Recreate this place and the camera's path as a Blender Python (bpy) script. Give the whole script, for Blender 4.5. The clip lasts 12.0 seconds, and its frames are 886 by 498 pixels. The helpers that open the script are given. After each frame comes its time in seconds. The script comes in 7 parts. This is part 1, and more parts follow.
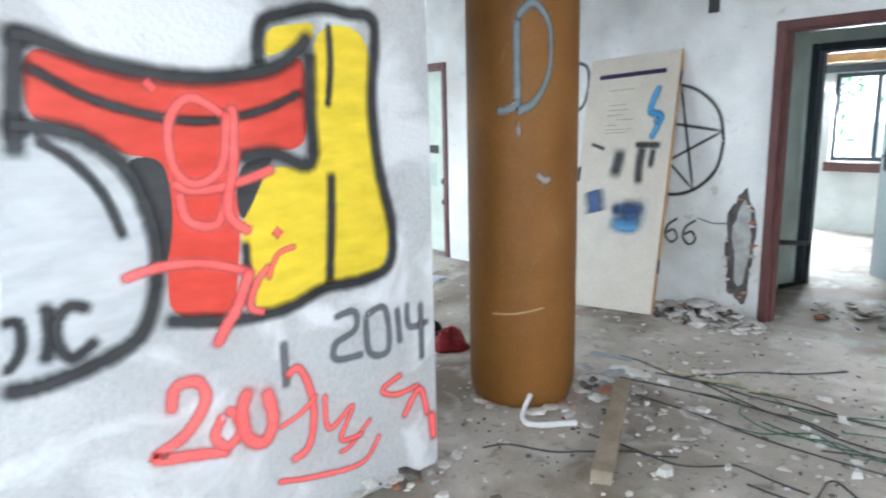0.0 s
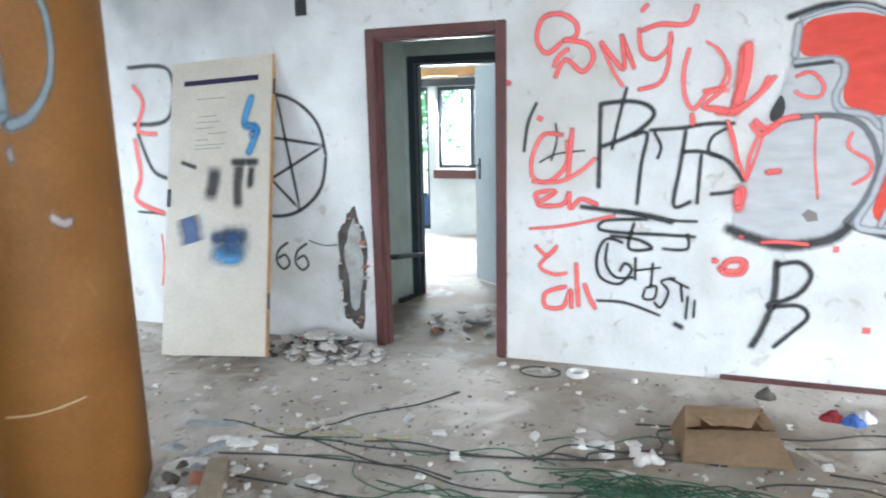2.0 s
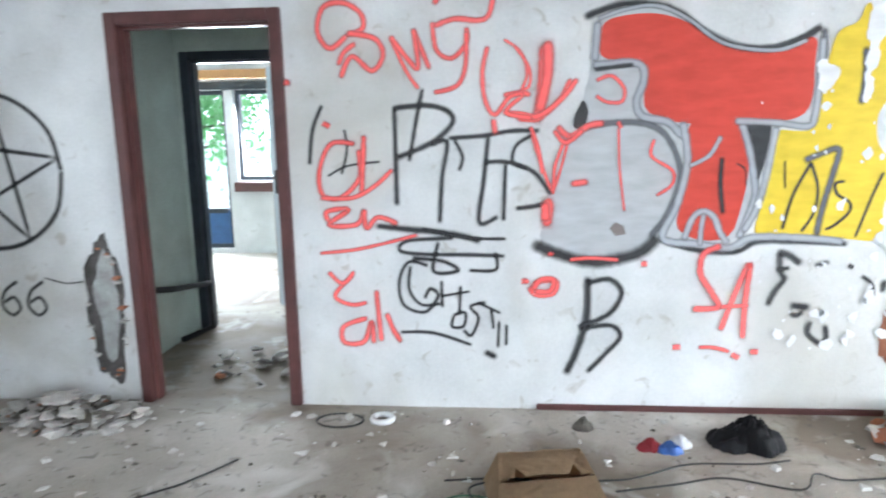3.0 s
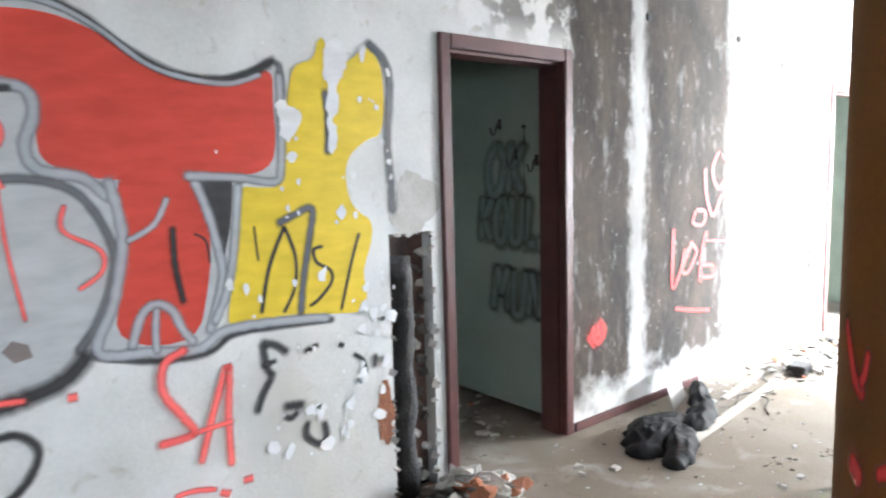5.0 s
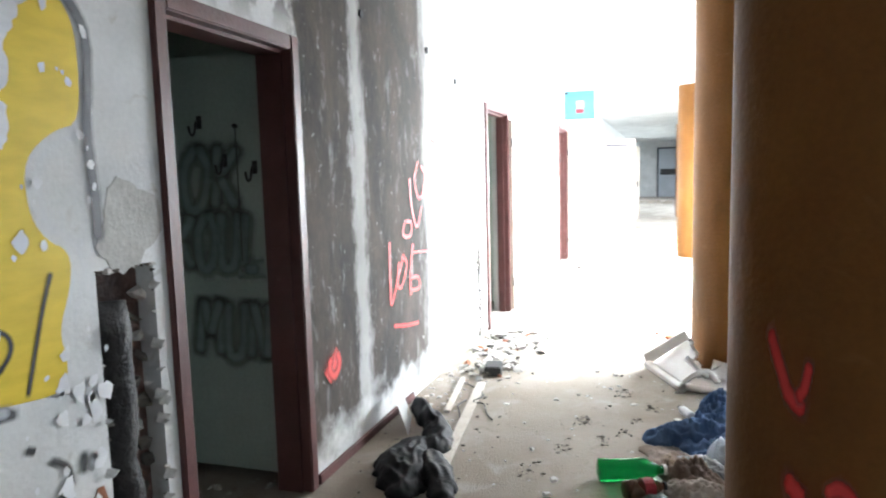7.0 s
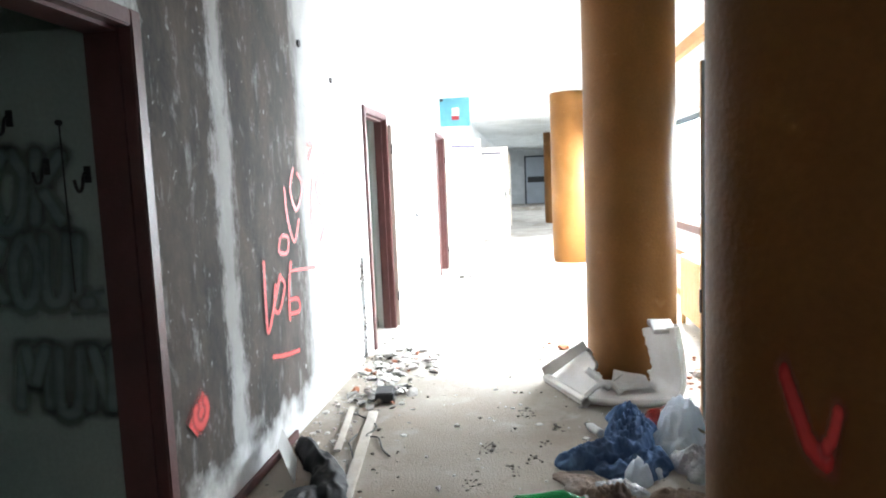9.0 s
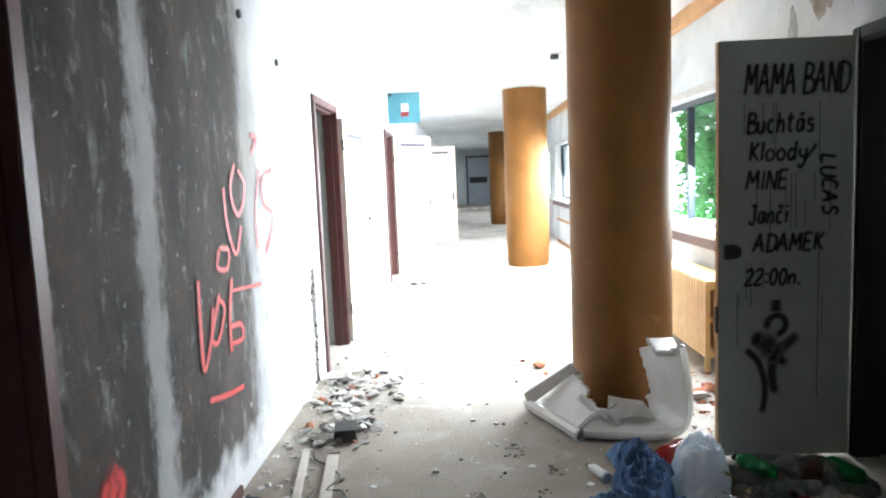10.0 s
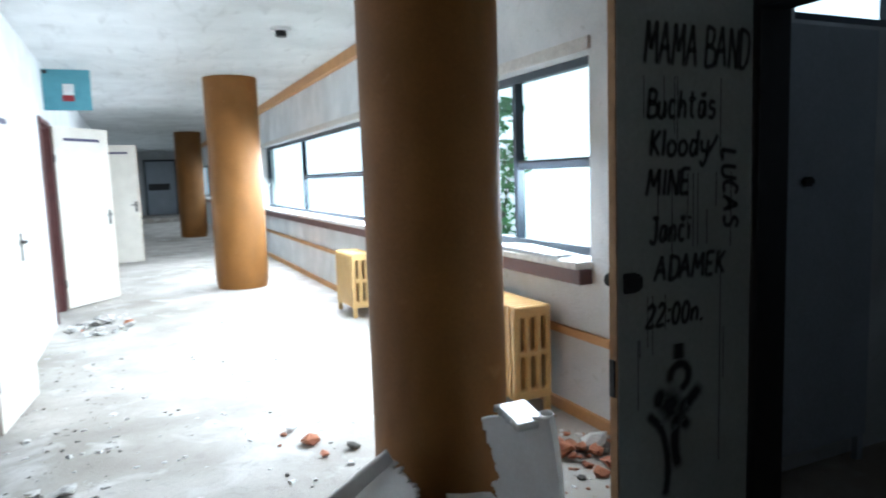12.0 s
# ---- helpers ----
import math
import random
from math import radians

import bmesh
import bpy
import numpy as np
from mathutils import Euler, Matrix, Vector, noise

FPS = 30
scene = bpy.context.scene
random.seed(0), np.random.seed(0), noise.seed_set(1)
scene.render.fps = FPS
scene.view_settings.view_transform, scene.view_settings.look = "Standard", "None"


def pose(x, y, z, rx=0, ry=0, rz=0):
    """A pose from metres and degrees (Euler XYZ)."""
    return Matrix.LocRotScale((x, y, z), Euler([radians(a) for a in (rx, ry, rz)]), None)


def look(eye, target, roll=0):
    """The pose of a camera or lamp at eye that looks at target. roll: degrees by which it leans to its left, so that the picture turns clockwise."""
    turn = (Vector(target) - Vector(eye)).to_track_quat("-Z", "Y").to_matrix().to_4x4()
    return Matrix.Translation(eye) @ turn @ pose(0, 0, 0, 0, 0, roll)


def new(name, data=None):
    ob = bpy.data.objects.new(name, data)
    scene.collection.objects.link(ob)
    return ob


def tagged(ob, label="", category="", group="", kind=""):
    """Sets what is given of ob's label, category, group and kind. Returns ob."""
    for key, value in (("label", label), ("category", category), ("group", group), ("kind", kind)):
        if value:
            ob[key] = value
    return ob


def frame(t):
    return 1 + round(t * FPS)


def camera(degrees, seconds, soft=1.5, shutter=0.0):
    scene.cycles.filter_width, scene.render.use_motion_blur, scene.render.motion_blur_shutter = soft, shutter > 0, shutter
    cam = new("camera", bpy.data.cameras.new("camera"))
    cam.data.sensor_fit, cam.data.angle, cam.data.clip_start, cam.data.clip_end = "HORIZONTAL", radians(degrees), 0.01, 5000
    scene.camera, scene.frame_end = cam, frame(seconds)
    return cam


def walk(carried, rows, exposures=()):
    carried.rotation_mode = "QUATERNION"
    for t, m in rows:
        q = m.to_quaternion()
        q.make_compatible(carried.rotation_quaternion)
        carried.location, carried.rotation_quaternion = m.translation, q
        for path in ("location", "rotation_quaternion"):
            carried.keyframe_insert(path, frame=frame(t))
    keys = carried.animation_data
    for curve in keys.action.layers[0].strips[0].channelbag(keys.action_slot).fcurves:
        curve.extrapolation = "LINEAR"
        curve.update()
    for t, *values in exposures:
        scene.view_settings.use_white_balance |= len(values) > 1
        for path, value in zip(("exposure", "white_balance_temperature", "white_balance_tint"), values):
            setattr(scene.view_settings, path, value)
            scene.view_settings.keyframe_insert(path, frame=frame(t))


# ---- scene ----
cam = camera(67.0, 12.0, soft=2.0, shutter=0.3)
PATH = [
    (0, (0.056, -4.716, 1.471), (-1.421, -3.423, 1.089), -1.3),
    (0.5, (-0.009, -4.581, 1.483), (-1.242, -3.052, 1.105), -1.3),
    (1, (-0.006, -4.396, 1.482), (-0.97, -2.685, 1.104), -1.3),
    (1.5, (-0.016, -4.171, 1.485), (-0.82, -2.38, 1.104), -1.2),
    (2, (-0.048, -3.94, 1.496), (-0.705, -2.09, 1.114), -1.2),
    (2.5, (-0.021, -3.637, 1.506), (-0.476, -1.729, 1.118), -1.2),
    (2.7, (0.001, -3.509, 1.498), (-0.348, -1.578, 1.111), -1.1),
    (4.3, (0.274, -2.68, 1.46), (1.024, -0.84, 1.233), -1.7),
    (4.5, (0.318, -2.584, 1.468), (1.223, -0.815, 1.242), -1.7),
    (5, (0.375, -2.353, 1.463), (1.623, -0.808, 1.232), -1.5),
    (5.5, (0.361, -2.129, 1.46), (1.88, -0.849, 1.232), -1.6),
    (6, (0.421, -1.914, 1.438), (2.096, -0.844, 1.22), -1.5),
    (6.5, (0.485, -1.723, 1.449), (2.268, -0.843, 1.229), -1.5),
    (7, (0.482, -1.556, 1.451), (2.369, -0.929, 1.232), -1.5),
    (7.5, (0.473, -1.464, 1.45), (2.418, -1.048, 1.238), -1.7),
    (9.5, (1.143, -1.26, 1.428), (3.123, -1.058, 1.226), -2.4),
    (10, (1.476, -1.106, 1.435), (3.464, -1.034, 1.228), -2.3),
    (10.5, (1.891, -1.026, 1.425), (3.878, -1.118, 1.214), -2.2),
    (11, (2.27, -0.909, 1.433), (4.244, -1.152, 1.226), -2.0),
    (11.5, (2.622, -0.847, 1.443), (4.55, -1.333, 1.228), -2.2),
    (12, (2.91, -0.858, 1.422), (4.721, -1.678, 1.203), -2.0),
]
walk(cam, [(t, look(eye, target, roll)) for t, eye, target, roll in PATH],
     exposures=[(0.0, 1.7, 6000, 10), (1.5, 1.95, 6000, 10), (2.5, 1.75, 5950, 10), (4.5, 1.35, 6150, 12), (5.5, 0.95, 6200, 12), (6.5, 0.6, 6150, 11), (7.6, 0.15, 6150, 10),
                (9.5, -0.3, 6050, 9), (10.5, -1.0, 5900, 8), (11.2, -1.5, 5650, 6), (12.0, -1.75, 5500, 6)])

# ---- light ----
world = bpy.data.worlds.new("sky")
scene.world = world
world.use_nodes = True
wn = world.node_tree
sky = wn.nodes.new("ShaderNodeTexSky")
sky.sky_type = 'NISHITA'
sky.sun_disc = False
sky.sun_elevation = radians(48)
sky.sun_rotation = radians(200)
sky.air_density, sky.dust_density = 1.0, 1.0
wn.links.new(sky.outputs[0], wn.nodes["Background"].inputs[0])
wn.nodes["Background"].inputs[1].default_value = 0.15

sun_data = bpy.data.lights.new("sun", 'SUN')
sun_data.energy, sun_data.angle, sun_data.color = 0.6, radians(12), (1.0, 0.97, 0.92)
sun = new("sun", sun_data)
sun.matrix_world = look((0, -20, 22), (0, 0, 0))


def window_light(name, x, y, z, w, h, power, rx, rz=0, color=(0.94, 0.98, 1.0)):
    data = bpy.data.lights.new(name, 'AREA')
    data.shape, data.size, data.size_y, data.energy, data.color = 'RECTANGLE', w, h, power, color
    ob = new(name, data)
    ob.matrix_world = pose(x, y, z, rx, 0, rz)
    return ob


window_light("window_light_corridor", 10.9, -3.19, 1.5, 9.6, 1.05, 2700, -38, 180)
window_light("window_light_far", 25.0, -3.22, 1.5, 13.0, 1.05, 340, -40, 180)
window_light("window_light_west", -6.6, -3.19, 1.5, 3.8, 1.05, 60, -40, 180)
# two lamps added to brighten the hall, in windows that are never seen
window_light("window_light_hall", 3.2, -6.15, 1.55, 2.2, 1.6, 8, 46, 90)
window_light("window_light_hall_south", -0.3, -7.55, 1.55, 2.7, 1.6, 36, -40, 180)
window_light("window_light_back_room", -3.4, 4.42, 1.3, 1.6, 1.5, 150, -75, 0)
# added lamp: the high toilet window is assumed, not seen
window_light("window_light_toilet", 5.03, -3.9, 2.25, 0.75, 0.35, 4, 88, 90)

# ---- materials ----


def mat(name, base, other=None, scale=6.0, rough=0.7, bump=0.15, metal=0.0, fine=60.0, vary=0.0, stain=None, stain_amount=0.5, gloss=0.5):
    """A painted, plastered or worn surface: two scales of noise in colour, fine relief, and optional stains."""
    m = bpy.data.materials.new(name)
    m.use_nodes = True
    nt = m.node_tree
    N, L = nt.nodes, nt.links
    bs = N["Principled BSDF"]
    bs.inputs["Roughness"].default_value = rough
    bs.inputs["Metallic"].default_value = metal
    bs.inputs["Specular IOR Level"].default_value = gloss
    other = other or tuple(c * 0.8 for c in base)
    geo = N.new("ShaderNodeNewGeometry")
    n1 = N.new("ShaderNodeTexNoise")
    n1.inputs["Scale"].default_value, n1.inputs["Detail"].default_value = scale, 8
    n2 = N.new("ShaderNodeTexNoise")
    n2.inputs["Scale"].default_value, n2.inputs["Detail"].default_value = fine, 4
    L.new(geo.outputs["Position"], n1.inputs["Vector"])
    L.new(geo.outputs["Position"], n2.inputs["Vector"])
    ramp = N.new("ShaderNodeValToRGB")
    ramp.color_ramp.elements[0].position, ramp.color_ramp.elements[1].position = 0.35, 0.68
    ramp.color_ramp.elements[0].color, ramp.color_ramp.elements[1].color = (*other, 1), (*base, 1)
    L.new(n1.outputs["Fac"], ramp.inputs["Fac"])
    mix = N.new("ShaderNodeMix")
    mix.data_type, mix.blend_type = 'RGBA', 'OVERLAY'
    mix.inputs["Factor"].default_value = 0.25
    L.new(ramp.outputs["Color"], mix.inputs["A"])
    L.new(n2.outputs["Color"], mix.inputs["B"])
    bw = N.new("ShaderNodeRGBToBW")
    L.new(n2.outputs["Color"], bw.inputs["Color"])
    L.new(bw.outputs["Val"], mix.inputs["B"])
    out = mix.outputs["Result"]
    if stain:
        n3 = N.new("ShaderNodeTexNoise")
        n3.inputs["Scale"].default_value, n3.inputs["Detail"].default_value, n3.inputs["Distortion"].default_value = scale * 0.35, 10, 0.6
        L.new(geo.outputs["Position"], n3.inputs["Vector"])
        r3 = N.new("ShaderNodeMapRange")
        r3.inputs["From Min"].default_value, r3.inputs["From Max"].default_value = 0.52, 0.7
        r3.inputs["To Max"].default_value = stain_amount
        L.new(n3.outputs["Fac"], r3.inputs["Value"])
        m3 = N.new("ShaderNodeMix")
        m3.data_type = 'RGBA'
        m3.inputs["B"].default_value = (*stain, 1)
        L.new(r3.outputs["Result"], m3.inputs["Factor"])
        L.new(out, m3.inputs["A"])
        out = m3.outputs["Result"]
    if vary:
        info = N.new("ShaderNodeObjectInfo")
        vr = N.new("ShaderNodeMapRange")
        vr.inputs["To Min"].default_value, vr.inputs["To Max"].default_value = 1 - vary, 1 + vary
        hs = N.new("ShaderNodeHueSaturation")
        L.new(info.outputs["Random"], vr.inputs["Value"])
        L.new(vr.outputs["Result"], hs.inputs["Value"])
        L.new(out, hs.inputs["Color"])
        out = hs.outputs["Color"]
    L.new(out, bs.inputs["Base Color"])
    if bump:
        b = N.new("ShaderNodeBump")
        b.inputs["Strength"].default_value, b.inputs["Distance"].default_value = bump, 0.02
        add = N.new("ShaderNodeMath")
        L.new(n1.outputs["Fac"], add.inputs[0])
        L.new(n2.outputs["Fac"], add.inputs[1])
        L.new(add.outputs[0], b.inputs["Height"])
        L.new(b.outputs["Normal"], bs.inputs["Normal"])
    return m


def ramp_on(nt, value, lo, hi, stops):
    """A grey ramp over value from lo to hi, by (place, grey) stops."""
    r = nt.nodes.new("ShaderNodeMapRange")
    r.inputs["From Min"].default_value, r.inputs["From Max"].default_value = lo, hi
    nt.links.new(value, r.inputs["Value"])
    c = nt.nodes.new("ShaderNodeValToRGB")
    e = c.color_ramp.elements
    while len(e) < len(stops):
        e.new(0.5)
    for el, (p, g) in zip(e, stops):
        el.position = (p - lo) / (hi - lo)
        el.color = (g, g, g, 1)
    nt.links.new(r.outputs["Result"], c.inputs["Fac"])
    return c.outputs["Color"]


def math_node(nt, op, a, b):
    n = nt.nodes.new("ShaderNodeMath")
    n.operation = op
    n.use_clamp = True
    for i, v in enumerate((a, b)):
        if isinstance(v, (int, float)):
            n.inputs[i].default_value = v
        else:
            nt.links.new(v, n.inputs[i])
    return n.outputs[0]


def mix_node(nt, fac, a, colour):
    n = nt.nodes.new("ShaderNodeMix")
    n.data_type = 'RGBA'
    nt.links.new(fac, n.inputs["Factor"])
    nt.links.new(a, n.inputs["A"])
    n.inputs["B"].default_value = (*colour, 1)
    return n.outputs["Result"]


def noise_node(nt, scale, detail=8, stretch=(1, 1, 1), distort=0.0, rough=0.5):
    geo = nt.nodes.new("ShaderNodeNewGeometry")
    mp = nt.nodes.new("ShaderNodeMapping")
    mp.inputs["Scale"].default_value = stretch
    n = nt.nodes.new("ShaderNodeTexNoise")
    n.inputs["Scale"].default_value, n.inputs["Detail"].default_value, n.inputs["Distortion"].default_value = scale, detail, distort
    n.inputs["Roughness"].default_value = rough
    nt.links.new(geo.outputs["Position"], mp.inputs["Vector"])
    nt.links.new(mp.outputs["Vector"], n.inputs["Vector"])
    return n.outputs["Fac"]


def weather_tone(m, colour, scale, lo, hi, amount, stretch=(1, 1, 1), along=None):
    """Adds one more noise layer of colour to a material, such as stains; along: (x, share) stops that scale it."""
    nt = m.node_tree
    bs = nt.nodes["Principled BSDF"]
    col = bs.inputs["Base Color"].links[0].from_socket
    f = ramp_on(nt, noise_node(nt, scale, 10, stretch, 0.8), 0, 1, [(lo, 0), (hi, amount)])
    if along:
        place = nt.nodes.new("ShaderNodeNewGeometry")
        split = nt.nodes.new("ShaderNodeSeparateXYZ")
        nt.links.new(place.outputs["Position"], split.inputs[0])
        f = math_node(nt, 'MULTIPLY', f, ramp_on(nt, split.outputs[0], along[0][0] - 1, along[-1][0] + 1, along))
    nt.links.new(mix_node(nt, f, col, colour), bs.inputs["Base Color"])
    return m


def sooty_wall():
    """The long plastered wall: white paint with damp stains, a soot-blackened stretch and a grey cloud high on the west
    end.
    """
    m = mat("plaster_long_wall", (0.74, 0.75, 0.75), (0.60, 0.61, 0.61), 3.0, 0.85, 0.12, stain=(0.50, 0.47, 0.38), stain_amount=0.5)
    weather_tone(weather_tone(m, (0.46, 0.45, 0.43), 1.1, 0.5, 0.68, 0.5), (0.36, 0.33, 0.28), 11, 0.62, 0.72, 0.5)
    nt = m.node_tree
    bs = nt.nodes["Principled BSDF"]
    col = bs.inputs["Base Color"].links[0].from_socket
    geo = nt.nodes.new("ShaderNodeNewGeometry")
    sep = nt.nodes.new("ShaderNodeSeparateXYZ")
    nt.links.new(geo.outputs["Position"], sep.inputs[0])
    wob = noise_node(nt, 4.0, 14, (1, 1, 0.35), 0.2, 0.82)
    wx = nt.nodes.new("ShaderNodeMath")
    wx.operation = 'MULTIPLY_ADD'
    nt.links.new(wob, wx.inputs[0])
    wx.inputs[1].default_value = 0.5
    nt.links.new(sep.outputs[0], wx.inputs[2])
    band = ramp_on(nt, wx.outputs[0], 3.0, 5.6, [(3.36, 0), (3.42, 1), (3.91, 1), (3.96, 0.5), (4.05, 0.42), (4.13, 1), (4.98, 0.96), (5.12, 0.42), (5.5, 0.0)])
    wz = nt.nodes.new("ShaderNodeMath")
    wz.operation = 'MULTIPLY_ADD'
    nt.links.new(noise_node(nt, 6, 8), wz.inputs[0])
    wz.inputs[1].default_value = -0.45
    nt.links.new(sep.outputs[2], wz.inputs[2])
    foot = ramp_on(nt, wz.outputs[0], -0.5, 3.0, [(-0.12, 0.08), (0.05, 1.0), (2.0, 1.0), (2.5, 0.95)])
    patch = ramp_on(nt, noise_node(nt, 5.0, 14, (1, 1, 0.4), 0.3, 0.75), 0.0, 1.0, [(0.34, 0.6), (0.41, 1.0), (0.7, 1.0)])
    soot = math_node(nt, 'MULTIPLY', math_node(nt, 'MULTIPLY', band, foot), patch)
    over = ramp_on(nt, wx.outputs[0], 2.0, 4.4, [(2.55, 0), (2.9, 0.8), (3.8, 1), (4.0, 0)])
    high = ramp_on(nt, sep.outputs[2], 1.9, 2.8, [(2.05, 0), (2.2, 0.9), (2.7, 1)])
    flakes = ramp_on(nt, noise_node(nt, 7, 10), 0.0, 1.0, [(0.47, 0.0), (0.53, 1.0)])
    soot2 = math_node(nt, 'MULTIPLY', math_node(nt, 'MULTIPLY', over, high), flakes)
    soot = math_node(nt, 'MAXIMUM', soot, soot2)
    fleck = ramp_on(nt, noise_node(nt, 26, 14, (1, 1, 0.6), 0.6), 0, 1, [(0.66, 1.0), (0.70, 0.6), (0.76, 0.5)])
    soot = math_node(nt, 'MULTIPLY', soot, fleck)
    streak = ramp_on(nt, noise_node(nt, 6, 14, (1, 1, 0.25), 0.3, 0.7), 0, 1, [(0.40, 0.0), (0.60, 1.0)])
    grain = ramp_on(nt, noise_node(nt, 30, 8, (1, 1, 0.6), 0.4), 0, 1, [(0.40, 0.0), (0.66, 1.0)])
    blotch = ramp_on(nt, noise_node(nt, 2.6, 14, (1, 1, 0.5), 0.4, 0.66), 0, 1, [(0.41, 0.0), (0.58, 1.0)])
    streak = math_node(nt, 'ADD', math_node(nt, 'MULTIPLY', streak, 0.3), math_node(nt, 'MULTIPLY', grain, 0.25))
    streak = math_node(nt, 'ADD', streak, math_node(nt, 'MULTIPLY', blotch, 0.45))
    wipe = ramp_on(nt, noise_node(nt, 8, 14, (1, 1, 0.35), 0.3, 0.7), 0, 1, [(0.56, 1.0), (0.66, 0.72)])
    soot = math_node(nt, 'MULTIPLY', soot, wipe)
    tone = nt.nodes.new("ShaderNodeMix")
    tone.data_type = 'RGBA'
    tone.inputs["A"].default_value, tone.inputs["B"].default_value = (0.005, 0.0045, 0.004, 1), (0.078, 0.057, 0.042, 1)
    nt.links.new(streak, tone.inputs["Factor"])
    sm = nt.nodes.new("ShaderNodeMix")
    sm.data_type = 'RGBA'
    nt.links.new(soot, sm.inputs["Factor"])
    nt.links.new(col, sm.inputs["A"])
    nt.links.new(tone.outputs["Result"], sm.inputs["B"])
    col = sm.outputs["Result"]
    # grey cloud over the west end, deeper towards the ceiling
    cloud_x = ramp_on(nt, wx.outputs[0], -6.5, 0.5, [(-5.6, 0.2), (-3.6, 0.95), (-2.4, 0.8), (-1.6, 0.0)])
    cloud_z = ramp_on(nt, sep.outputs[2], 1.3, 2.8, [(1.55, 0), (2.3, 1)])
    upper_grey = math_node(nt, 'MULTIPLY', math_node(nt, 'MULTIPLY', cloud_x, cloud_z), ramp_on(nt, noise_node(nt, 2.5, 6), 0, 1, [(0.35, 0.3), (0.65, 0.9)]))
    col = mix_node(nt, upper_grey, col, (0.30, 0.31, 0.32))
    nt.links.new(col, bs.inputs["Base Color"])
    return m


PLASTER_B = sooty_wall()
PLASTER = mat("plaster_white", (0.72, 0.73, 0.74), (0.58, 0.60, 0.61), 2.5, 0.85, 0.25, stain=(0.48, 0.48, 0.46), stain_amount=0.45)
PLASTER_GREEN = mat("plaster_pale_green", (0.52, 0.60, 0.54), (0.44, 0.50, 0.45), 4.0, 0.8, 0.2, stain=(0.35, 0.36, 0.30), stain_amount=0.4)
CEIL = mat("ceiling_paint", (0.74, 0.75, 0.75), (0.60, 0.61, 0.61), 1.6, 0.8, 0.2, stain=(0.45, 0.45, 0.44), stain_amount=0.5)
FLOOR = mat("dusty_concrete", (0.53, 0.492, 0.445), (0.365, 0.33, 0.285), 1.7, 0.8, 0.35, fine=90, stain=(0.20, 0.18, 0.14), stain_amount=0.6)
# brown and dark patches weaken eastward, to 0.3 by about x 6
weather_tone(weather_tone(weather_tone(FLOOR, (0.165, 0.125, 0.085), 0.9, 0.46, 0.62, 0.8, along=[(3.0, 1.0), (6.0, 0.3)]), (0.60, 0.578, 0.545), 3.1, 0.56, 0.7, 0.7), (0.12, 0.105, 0.09), 14, 0.58, 0.7, 0.6, along=[(3.5, 1.0), (6.5, 0.3)])
weather_tone(weather_tone(PLASTER, (0.45, 0.46, 0.47), 1.0, 0.48, 0.66, 0.6), (0.34, 0.33, 0.31), 12, 0.63, 0.73, 0.4)
PLASTER_HALL = mat("plaster_grey_worn", (0.50, 0.505, 0.51), (0.43, 0.435, 0.44), 2.2, 0.85, 0.25)
weather_tone(weather_tone(PLASTER_HALL, (0.72, 0.73, 0.74), 2.1, 0.52, 0.62, 0.8), (0.33, 0.33, 0.32), 9, 0.62, 0.72, 0.35)
weather_tone(CEIL, (0.42, 0.42, 0.42), 5, 0.55, 0.7, 0.5, (0.4, 1.5, 1))
# browner, darker floor between x 3 and 5, gone by 1.8 and 6
weather_tone(FLOOR, (0.25, 0.205, 0.158), 1.3, 0.22, 0.5, 0.62, along=[(1.8, 0.0), (3.0, 1.0), (5.0, 1.0), (6.0, 0.0)])
ORANGE = mat("ochre_column_paint", (0.205, 0.085, 0.017), (0.165, 0.068, 0.013), 3.0, 0.6, 0.08, gloss=0.25, stain=(0.24, 0.12, 0.04), stain_amount=0.4)
weather_tone(weather_tone(ORANGE, (0.33, 0.19, 0.08), 9, 0.66, 0.78, 0.3), (0.10, 0.045, 0.015), 1.6, 0.5, 0.72, 0.5, (1, 1, 0.4))
BROWN = mat("maroon_frame_paint", (0.115, 0.042, 0.038), (0.08, 0.03, 0.028), 8.0, 0.45, 0.1)
LEAF_WHITE = mat("cream_door_paint", (0.55, 0.51, 0.44), (0.49, 0.45, 0.385), 5.0, 0.5, 0.05, stain=(0.55, 0.50, 0.42), stain_amount=0.3)
LEAF_GREEN = mat("grey_green_door_paint", (0.36, 0.44, 0.40), (0.31, 0.38, 0.35), 3.0, 0.5, 0.05)
LEAF_GREY = mat("blue_grey_door_paint", (0.42, 0.46, 0.52), (0.37, 0.41, 0.46), 3.0, 0.45, 0.05)
LEAF_PALE = mat("pale_grey_door_paint", (0.42, 0.45, 0.42), (0.36, 0.385, 0.36), 3.0, 0.5, 0.05, stain=(0.30, 0.31, 0.28), stain_amount=0.4)
WOOD_EDGE = mat("bare_wood_edge", (0.42, 0.24, 0.11), (0.33, 0.18, 0.08), 14.0, 0.6, 0.15)
DARK_STEEL = mat("dark_window_steel", (0.022, 0.032, 0.045), (0.014, 0.02, 0.03), 9.0, 0.4, 0.08)
CREAM_IRON = mat("cream_radiator_paint", (0.62, 0.42, 0.17), (0.54, 0.35, 0.14), 9.0, 0.4, 0.08)
SILL = mat("sill_terrazzo", (0.60, 0.58, 0.54), (0.48, 0.45, 0.42), 30.0, 0.6, 0.1)
BEAM = mat("ochre_beam_paint", (0.48, 0.26, 0.10), (0.40, 0.21, 0.08), 4.0, 0.6, 0.1)
BLACK = mat("black_plastic", (0.015, 0.015, 0.017), (0.01, 0.01, 0.011), 20.0, 0.5, 0.05)
